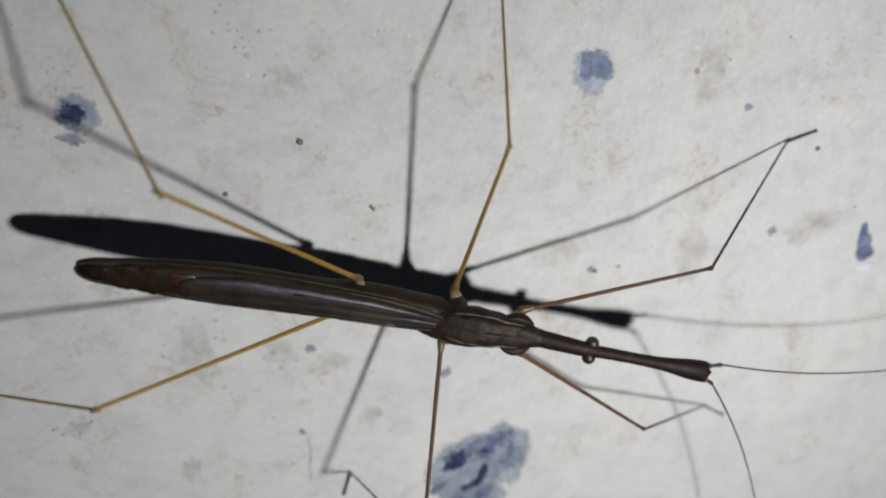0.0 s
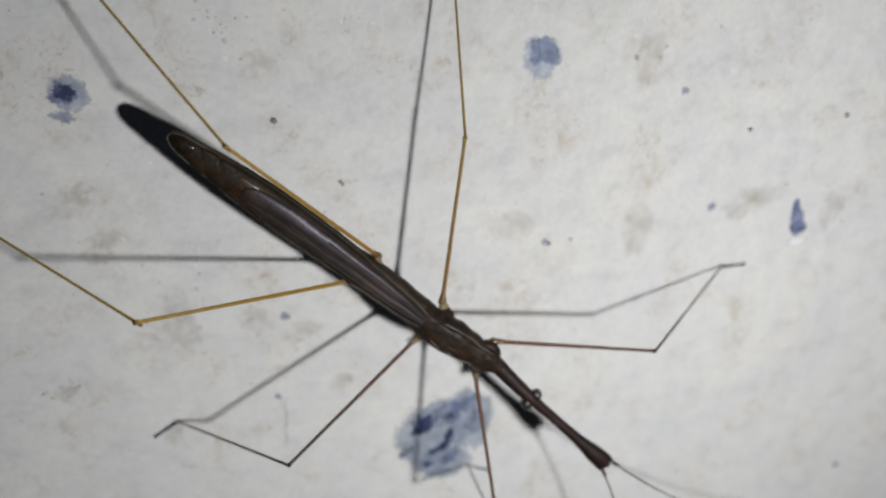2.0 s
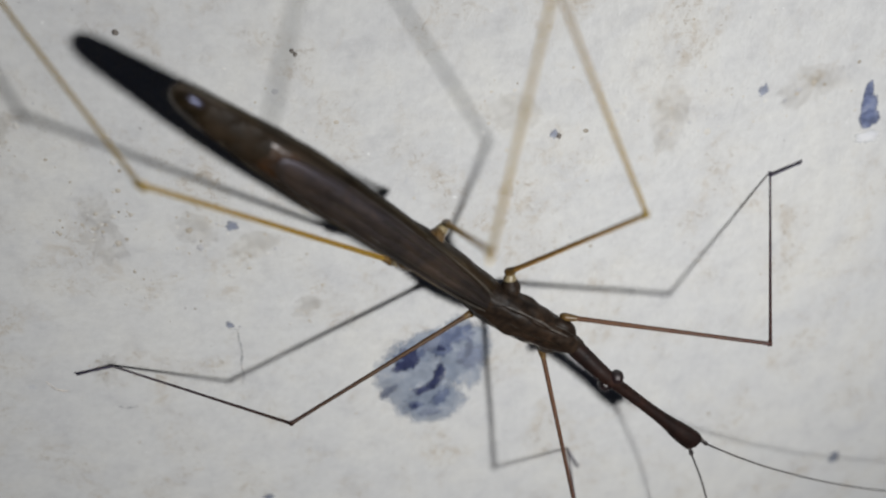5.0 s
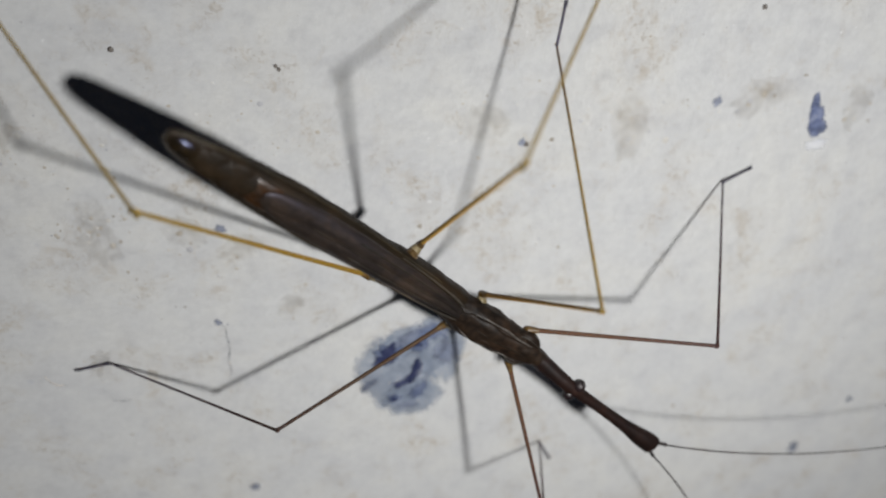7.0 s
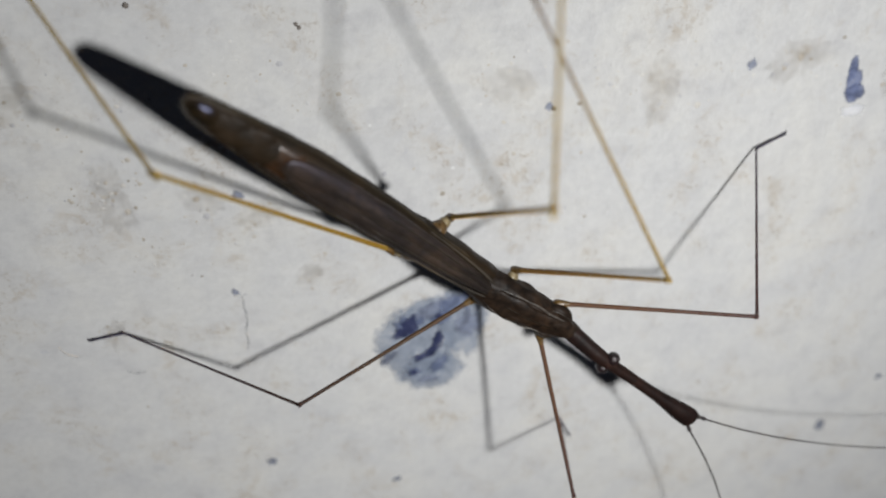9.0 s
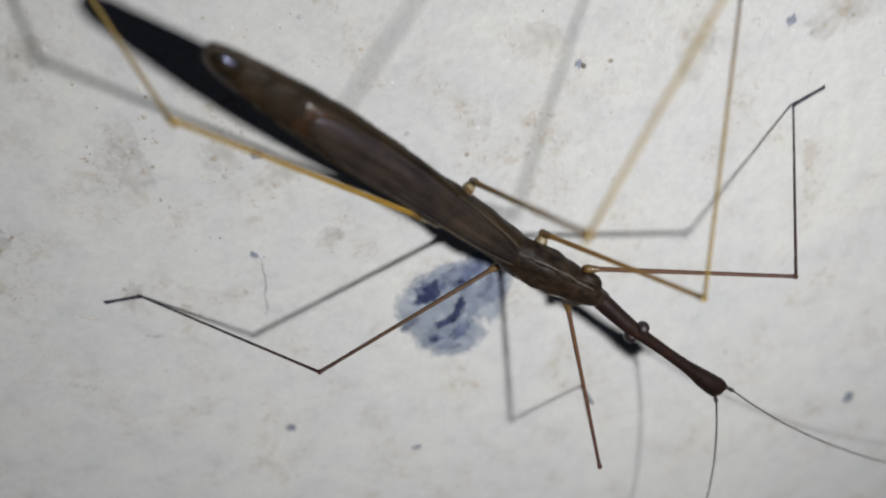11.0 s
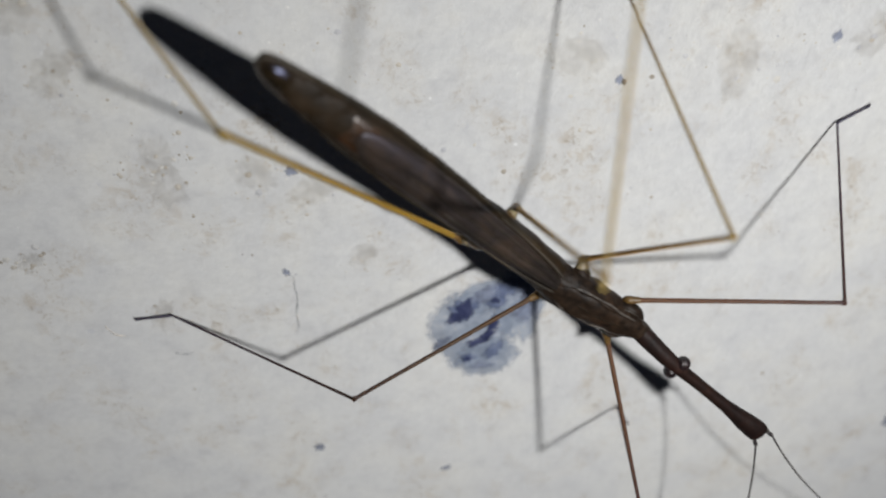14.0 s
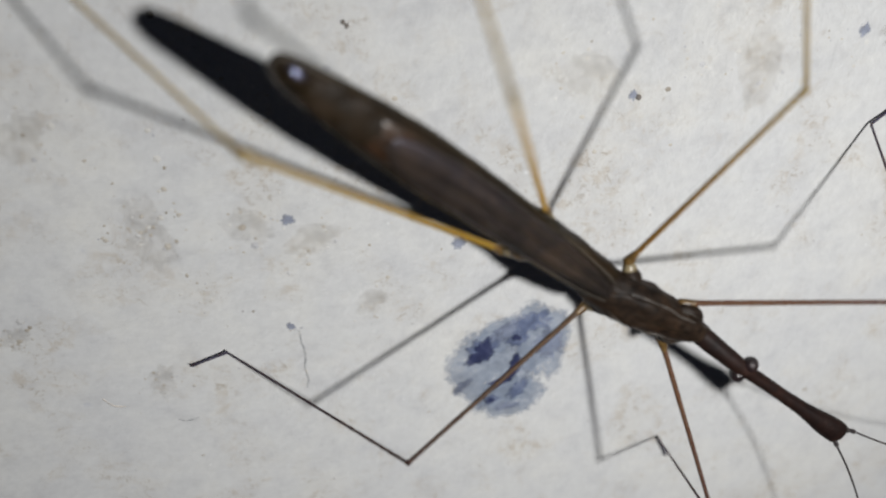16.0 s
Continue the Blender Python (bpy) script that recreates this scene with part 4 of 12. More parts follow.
        (13.7, at(-0.032, -0.036, -0.651, -17.3, 7.3, -15.2)), (14, at(-0.025, -0.024, -0.655, -15.2, 6.9, -13.3)),
        (14.2, at(-0.024, -0.023, -0.656, -15, 6.8, -12.8)), (14.5, at(-0.022, -0.021, -0.656, -14.7, 6.6, -12)),
        (14.7, at(-0.02, -0.016, -0.657, -14, 5.7, -11.4)), (15, at(-0.017, -0.009, -0.659, -12.8, 4.3, -10.3)),
        (15.2, at(-0.01, 0.028, -0.666, -7.4, 7.7, -9.9)), (15.5, at(0.001, 0.084, -0.67, 0.9, 13, -9.2)),
        (15.7, at(-0.007, 0.048, -0.668, -4.3, 10.2, -11)), (16, at(-0.021, -0.004, -0.66, -12.2, 6, -13.8))])
    walk(head, [
        (0, at(3.245, 0, -0.369, 0, 3.7, -3)), (0.25, at(3.245, 0, -0.369, 0, 6.2, -4.4)), (0.5, at(3.245, 0, -0.369, 0.1, 8.7, -5.8)),
        (0.75, at(3.245, 0, -0.369, 0, 4.2, -5.9)), (1, at(3.245, 0, -0.369, 0, -0.2, -6.1)), (1.13, at(3.245, 0, -0.369, 0, -0.8, -6.4)),
        (1.24, at(3.245, 0, -0.369, 0, -1.7, -6.6)), (1.29, at(3.245, 0, -0.369, 0, -2.5, -7)), (1.34, at(3.245, 0, -0.369, 0, -3.3, -7.2)),
        (1.42, at(3.245, 0, -0.369, 0, -6.9, -8.3)), (1.5, at(3.245, 0, -0.369, 0, -7.4, -8.5)), (1.75, at(3.245, 0, -0.369, 0, -7.1, -8.2)),
        (2, at(3.245, 0, -0.369, 0, -6.9, -7.8)), (2.25, at(3.245, 0, -0.369, 0, -1.6, -8.2)), (2.5, at(3.245, 0, -0.369, 0, 3.7, -8.6)),
        (2.75, at(3.245, 0, -0.369, 0, 0.2, -6.1)), (3, at(3.245, 0, -0.369, 0.1, -3.4, -3.7)), (3.25, at(3.245, 0, -0.369, 0.1, -3.2, -3.9)),
        (3.5, at(3.245, 0, -0.369, 0.2, -3, -4.1)), (3.7, at(3.245, 0, -0.369, 0.2, -3.4, -5)), (4, at(3.245, 0, -0.369, 0.2, -4, -6.4)),
        (4.2, at(3.245, 0, -0.369, 0.2, -5.3, -7.3)), (4.5, at(3.245, 0, -0.369, 0.3, -7.2, -8.6)), (4.75, at(3.245, 0, -0.369, 0.2, -6.4, -8.4)),
        (5, at(3.245, 0, -0.369, 0.2, -5.5, -8.3)), (5.1, at(3.245, 0, -0.369, 0.2, -5.2, -8.2)), (5.25, at(3.245, 0, -0.369, 0.2, -4.9, -8.1)),
        (5.5, at(3.245, 0, -0.369, 0.2, -3.8, -7.9)), (5.7, at(3.245, 0, -0.369, 0.2, -3.3, -7.8)), (5.75, at(3.245, 0, -0.369, 0.2, -3.1, -7.8)),
        (6, at(3.245, 0, -0.369, 0.1, -2.3, -7.6)), (6.25, at(3.245, 0, -0.369, 0.1, -1.5, -7.5)), (6.3, at(3.245, 0, -0.369, 0.1, -1.3, -7.4)),
        (6.5, at(3.245, 0, -0.369, 0.1, -0.8, -7.3)), (6.75, at(3.245, 0, -0.369, 0.1, 0.3, -7.1)), (7, at(3.245, 0, -0.369, 0.1, 1, -7)),
        (7.2, at(3.245, 0, -0.369, 0.1, -0.3, -6.8)), (7.5, at(3.245, 0, -0.369, 0.1, -2.2, -6.6)), (7.7, at(3.245, 0, -0.369, 0.2, -3.5, -6.1)),
        (8, at(3.245, 0, -0.369, 0.2, -5.4, -5.3)), (8.2, at(3.245, 0, -0.369, 0.2, -4.6, -5.6)), (8.5, at(3.245, 0, -0.369, 0.2, -3.5, -5.9)),
        (8.75, at(3.245, 0, -0.369, 0.2, -3.6, -6.1)), (9, at(3.245, 0, -0.369, 0.2, -3.7, -6.2)), (9.1, at(3.245, 0, -0.369, 0.2, -3.7, -6.2)),
        (9.25, at(3.245, 0, -0.369, 0.2, -3.7, -6.3)), (9.5, at(3.245, 0, -0.369, 0.2, -3.8, -6.4)), (9.7, at(3.245, 0, -0.369, 0.2, -3.9, -6.5)),
        (9.75, at(3.245, 0, -0.369, 0.2, -3.9, -6.5)), (10, at(3.245, 0, -0.369, 0.2, -4, -6.6)), (10.25, at(3.245, 0, -0.369, 0.2, -4.1, -6.8)),
        (10.4, at(3.245, 0, -0.369, 0.2, -4.1, -6.8)), (10.5, at(3.245, 0, -0.369, 0.2, -4.1, -6.9)), (10.75, at(3.245, 0, -0.369, 0.2, -4.2, -7)),
        (11, at(3.245, 0, -0.369, 0.2, -4.3, -7.1)), (11.2, at(3.245, 0, -0.369, 0.2, -4.5, -6.2)), (11.5, at(3.245, 0, -0.369, 0.2, -4.9, -4.8)),
        (11.7, at(3.245, 0, -0.369, 0.2, -4.5, -5.5)), (12, at(3.245, 0, -0.369, 0.2, -3.9, -6.5)), (12.2, at(3.245, 0, -0.369, 0.2, -4.2, -6.5)),
        (12.5, at(3.245, 0, -0.369, 0.2, -4.7, -6.4)), (12.7, at(3.245, 0, -0.369, 0.2, -5.3, -5.9)), (13, at(3.245, 0, -0.369, 0.2, -6.1, -5.1)),
        (13.2, at(3.245, 0, -0.369, 0.2, -5.6, -6.1)), (13.5, at(3.245, 0, -0.369, 0.2, -5, -7.5)), (13.7, at(3.245, 0, -0.369, 0.2, -5.5, -7.3)),
        (14, at(3.245, 0, -0.369, 0.2, -6.2, -7.1)), (14.2, at(3.245, 0, -0.369, 0.2, -6.1, -6.8)), (14.5, at(3.245, 0, -0.369, 0.2, -6.1, -6.3)),
        (14.7, at(3.245, 0, -0.369, 0.2, -6.2, -6.9)), (15, at(3.245, 0, -0.369, 0.2, -6.4, -7.9)), (15.2, at(3.245, 0, -0.369, 0.1, -2.8, -7.5)),
        (15.5, at(3.245, 0, -0.369, 0, 2.6, -6.9)), (15.7, at(3.245, 0, -0.369, 0.1, -1.9, -6.6)), (16, at(3.245, 0, -0.369, 0.3, -8.7, -6.3))])
    walk(coxa["left_front"], [
        (0, at(2.224, -0.006, -0.475, 15.1, 4.5, 66.2)), (0.25, at(2.201, -0.055, -0.468, 14.1, 4.9, 66)),
        (0.5, at(2.177, -0.103, -0.46, 13.3, 5.4, 65.7)), (0.75, at(2.195, -0.102, -0.461, 9.7, 5.4, 67.9)),
        (1, at(2.211, -0.099, -0.463, 6.5, 5.3, 69.9)), (1.13, at(2.213, -0.128, -0.458, 6.2, 5.5, 71.5)),
        (1.24, at(2.218, -0.156, -0.453, 5.7, 5.8, 73.2)), (1.29, at(2.222, -0.17, -0.451, 5.1, 6, 74.2)),
        (1.34, at(2.227, -0.184, -0.448, 4.4, 6.1, 75.1)), (1.42, at(2.239, -0.212, -0.443, 0.7, 6.5, 77.3)),
        (1.5, at(2.255, -0.24, -0.436, 0.4, 6.9, 79.7)), (1.75, at(2.23, -0.201, -0.445, 2.8, 6.4, 76)), (2, at(2.214, -0.161, -0.452, 5.4, 5.9, 72.8)),
        (2.25, at(2.196, -0.162, -0.451, 8.1, 6, 70.8)), (2.5, at(2.178, -0.162, -0.45, 10.7, 6.1, 68.7)),
        (2.75, at(2.271, -0.281, -0.425, 7.2, 7.6, 82)), (3, at(2.482, -0.332, -0.399, 6, 9.1, 102.2)),
        (3.25, at(2.296, -0.354, -0.394, 4.2, 9.4, 85.1)), (3.5, at(2.121, -0.297, -0.403, 4.4, 8.9, 68.4)),
        (3.7, at(2.235, -0.315, -0.409, 3.4, 8.5, 79)), (4, at(2.376, -0.286, -0.425, 3.5, 7.6, 92.6)), (4.2, at(2.343, -0.235, -0.44, 2.4, 6.6, 89.2)),
        (4.5, at(2.316, -0.153, -0.458, 0.3, 5.6, 85.5)), (4.75, at(2.32, -0.162, -0.456, 1.2, 5.7, 86.1)),
        (5, at(2.324, -0.171, -0.454, 2, 5.8, 86.7)), (5.1, at(2.326, -0.174, -0.454, 2.3, 5.8, 87)), (5.25, at(2.329, -0.179, -0.453, 2.6, 5.9, 87.4)),
        (5.5, at(2.334, -0.188, -0.451, 3.7, 6, 88)), (5.7, at(2.338, -0.195, -0.449, 4.1, 6.1, 88.6)),
        (5.75, at(2.339, -0.197, -0.449, 4.2, 6.1, 88.7)), (6, at(2.345, -0.205, -0.447, 5, 6.2, 89.4)),
        (6.25, at(2.351, -0.213, -0.445, 5.8, 6.3, 90.2)), (6.3, at(2.353, -0.215, -0.445, 5.9, 6.4, 90.3)),
        (6.5, at(2.358, -0.222, -0.443, 6.4, 6.4, 90.9)), (6.75, at(2.366, -0.229, -0.441, 7.3, 6.6, 91.7)),
        (7, at(2.373, -0.237, -0.439, 7.9, 6.7, 92.6)), (7.2, at(2.359, -0.229, -0.441, 6.6, 6.6, 91)), (7.5, at(2.34, -0.216, -0.445, 4.6, 6.4, 88.8)),
        (7.7, at(2.355, -0.192, -0.45, 4.1, 6, 90.6)), (8, at(2.373, -0.155, -0.457, 3.3, 5.6, 93)), (8.2, at(2.383, -0.209, -0.446, 4.1, 6.3, 93.9)),
        (8.5, at(2.405, -0.288, -0.423, 5.5, 7.7, 95.5)), (8.75, at(2.415, -0.277, -0.427, 5.6, 7.5, 96.6)),
        (9, at(2.424, -0.265, -0.43, 5.6, 7.3, 97.7)), (9.1, at(2.427, -0.26, -0.431, 5.6, 7.2, 98.1)),
        (9.25, at(2.431, -0.253, -0.433, 5.7, 7.1, 98.7)), (9.5, at(2.438, -0.241, -0.436, 5.6, 6.9, 99.6)),
        (9.7, at(2.443, -0.231, -0.439, 5.7, 6.7, 100.3)), (9.75, at(2.444, -0.228, -0.439, 5.8, 6.7, 100.5)),
        (10, at(2.45, -0.216, -0.442, 5.8, 6.5, 101.4)), (10.25, at(2.454, -0.203, -0.445, 5.8, 6.3, 102.2)),
        (10.4, at(2.457, -0.196, -0.447, 5.8, 6.2, 102.6)), (10.5, at(2.458, -0.191, -0.448, 5.8, 6.2, 102.9)),
        (10.75, at(2.461, -0.178, -0.45, 5.9, 6, 103.6)), (11, at(2.464, -0.166, -0.453, 5.9, 5.9, 104.3)),
        (11.2, at(2.396, -0.152, -0.458, 3.9, 5.6, 96.1)), (11.5, at(2.321, -0.097, -0.467, 2.2, 5, 85.6)),
        (11.7, at(2.336, -0.116, -0.464, 3.3, 5.2, 88)), (12, at(2.364, -0.141, -0.46, 4.9, 5.4, 91.9)), (12.2, at(2.35, -0.131, -0.462, 4.2, 5.3, 90)),
        (12.5, at(2.331, -0.115, -0.464, 3, 5.2, 87.2)), (12.7, at(2.313, -0.129, -0.462, 2.4, 5.3, 84.9)),
        (13, at(2.284, -0.146, -0.458, 1.8, 5.6, 81.2)), (13.2, at(2.363, -0.163, -0.456, 4.1, 5.7, 91.7)),
        (13.5, at(2.48, -0.13, -0.458, 9, 5.5, 107.6)), (13.7, at(2.488, -0.153, -0.454, 8.1, 5.8, 107.6)),
        (14, at(2.499, -0.186, -0.446, 6.8, 6.3, 107.8)), (14.2, at(2.489, -0.166, -0.451, 6.6, 6, 107.4)),
        (14.5, at(2.475, -0.134, -0.458, 6.3, 5.6, 106.8)), (14.7, at(2.525, -0.166, -0.448, 6.8, 6.1, 111.4)),
        (15, at(2.622, -0.188, -0.432, 7.5, 7.1, 120.2)), (15.2, at(2.578, -0.247, -0.422, 6.6, 7.8, 113.4)),
        (15.5, at(2.467, -0.32, -0.407, 7.4, 8.7, 101)), (15.7, at(2.537, -0.294, -0.41, 5.6, 8.5, 108)),
        (16, at(2.621, -0.237, -0.418, 5.1, 8, 117.7))])
    walk(femur["left_front"], [
        (0, at(2.606, 0.861, -0.55, 0.2, -8.8, 24.6)), (0.25, at(2.586, 0.81, -0.55, 0.1, -0.2, 24.3)), (0.5, at(2.566, 0.759, -0.55, -0.1, 8.1, 22.5)),
        (0.75, at(2.551, 0.774, -0.55, 0, 6.8, 22.3)), (1, at(2.536, 0.789, -0.55, -0.1, 5.7, 22.6)), (1.13, at(2.514, 0.769, -0.55, 0, 3.1, 23.5)),
        (1.24, at(2.491, 0.749, -0.55, 0.1, -0.2, 24.6)), (1.29, at(2.48, 0.739, -0.55, 0.1, -2.6, 25.3)),
        (1.34, at(2.469, 0.729, -0.55, 0.1, -4.8, 25.8)), (1.42, at(2.447, 0.708, -0.55, 0, -10.2, 26.5)),
        (1.5, at(2.424, 0.688, -0.55, -0.1, -11.2, 27.1)), (1.75, at(2.459, 0.715, -0.55, -0.5, -8.4, 29.4)),
        (2, at(2.493, 0.742, -0.55, -0.9, -5.9, 32.2)), (2.25, at(2.507, 0.73, -0.55, -0.3, -6.2, 28.1)),
        (2.5, at(2.521, 0.719, -0.55, 0.2, -5.8, 24.2)), (2.75, at(2.402, 0.652, -0.55, -0.3, -13, 27.6)),
        (3, at(2.284, 0.584, -0.55, -0.9, -15.5, 29.9)), (3.25, at(2.376, 0.58, -0.55, -1.3, -20.3, 30.9)),
        (3.5, at(2.467, 0.576, -0.55, -0.6, -20.8, 29.2)), (3.7, at(2.414, 0.607, -0.55, -1.6, -19.9, 31.7)),
        (4, at(2.333, 0.655, -0.55, -2.9, -17.9, 35.3)), (4.2, at(2.356, 0.709, -0.55, -2.3, -13.9, 33.1)),
        (4.5, at(2.39, 0.79, -0.55, -2, -9.3, 30.4)), (4.75, at(2.384, 0.781, -0.55, -2.1, -8.9, 30.6)), (5, at(2.378, 0.773, -0.55, -2.1, -8.6, 30.9)),
        (5.1, at(2.376, 0.77, -0.55, -2.1, -8.5, 31)), (5.25, at(2.372, 0.765, -0.55, -2.2, -8.4, 31.2)),
        (5.5, at(2.366, 0.756, -0.55, -2.3, -7.9, 31.6)), (5.7, at(2.362, 0.749, -0.55, -2.4, -7.7, 31.7)),
        (5.75, at(2.36, 0.748, -0.55, -2.4, -7.7, 31.9)), (6, at(2.355, 0.739, -0.55, -2.4, -7.4, 32.2)),
        (6.25, at(2.349, 0.731, -0.55, -2.5, -7.1, 32.6)), (6.3, at(2.347, 0.729, -0.55, -2.5, -7, 32.6)),
        (6.5, at(2.343, 0.722, -0.55, -2.5, -7, 32.9)), (6.75, at(2.337, 0.714, -0.55, -2.7, -6.6, 33.4)),
        (7, at(2.331, 0.705, -0.55, -2.7, -6.4, 33.8)), (7.2, at(2.342, 0.714, -0.55, -2.7, -6.1, 33.2)),
        (7.5, at(2.359, 0.728, -0.55, -2.5, -5.6, 32.3)), (7.7, at(2.345, 0.752, -0.55, -2.6, -6, 32.4)),
        (8, at(2.323, 0.789, -0.55, -2.5, -6.3, 32.6)), (8.2, at(2.319, 0.733, -0.55, -2.6, -7.2, 33.2)),
        (8.5, at(2.314, 0.649, -0.55, -2.7, -8.7, 34.2)), (8.75, at(2.306, 0.659, -0.55, -2.7, -8.4, 34.4)),
        (9, at(2.297, 0.669, -0.55, -2.8, -8.1, 34.4)), (9.1, at(2.294, 0.673, -0.55, -2.8, -8, 34.5)),
        (9.25, at(2.289, 0.679, -0.55, -2.8, -7.8, 34.6)), (9.5, at(2.281, 0.689, -0.55, -2.8, -7.5, 34.8)),
        (9.7, at(2.274, 0.697, -0.55, -2.8, -7.3, 34.9)), (9.75, at(2.272, 0.699, -0.55, -2.8, -7.3, 34.9)),
        (10, at(2.264, 0.709, -0.55, -2.9, -7, 34.9)), (10.25, at(2.255, 0.72, -0.55, -2.8, -6.5, 35.2)),
        (10.4, at(2.25, 0.726, -0.55, -2.8, -6.4, 35.1)), (10.5, at(2.247, 0.73, -0.55, -2.8, -6.3, 35.2)),
        (10.75, at(2.238, 0.74, -0.55, -2.8, -6, 35.3)), (11, at(2.23, 0.75, -0.55, -2.9, -5.6, 35.3)),
        (11.2, at(2.296, 0.788, -0.55, -2.9, -6.2, 35.7)), (11.5, at(2.394, 0.846, -0.55, -2.9, -8, 37)),
        (11.7, at(2.369, 0.83, -0.55, -2.9, -6.5, 36.2)), (12, at(2.333, 0.805, -0.55, -3, -5.2, 35.8)), (12.2, at(2.35, 0.815, -0.55, -3, -4.5, 35.6)),
        (12.5, at(2.377, 0.83, -0.55, -3, -3.3, 35.3)), (12.7, at(2.398, 0.813, -0.55, -3, -5, 36.6)), (13, at(2.428, 0.788, -0.55, -3.1, -7.5, 38.5)),
        (13.2, at(2.335, 0.781, -0.55, -3.2, -5, 37.5)), (13.5, at(2.194, 0.771, -0.55, -3.3, -2.4, 36.9)),
        (13.7, at(2.201, 0.748, -0.55, -3.3, -3.7, 37.8)), (14, at(2.211, 0.713, -0.55, -3.3, -5.6, 39.1)),
        (14.2, at(2.207, 0.736, -0.55, -3.4, -5.3, 39.2)), (14.5, at(2.202, 0.771, -0.55, -3.4, -5, 39.4)),
        (14.7, at(2.18, 0.713, -0.55, -3.3, -6.8, 38.9)), (15, at(2.148, 0.627, -0.55, -3, -8.2, 37.2)),
        (15.2, at(2.204, 0.617, -0.55, -3.4, -12.8, 39.4)), (15.5, at(2.287, 0.602, -0.55, -3.9, -19.9, 41.8)),
        (15.7, at(2.246, 0.6, -0.55, -3.8, -18.4, 41.6)), (16, at(2.184, 0.596, -0.55, -3.7, -15.5, 41.2))])
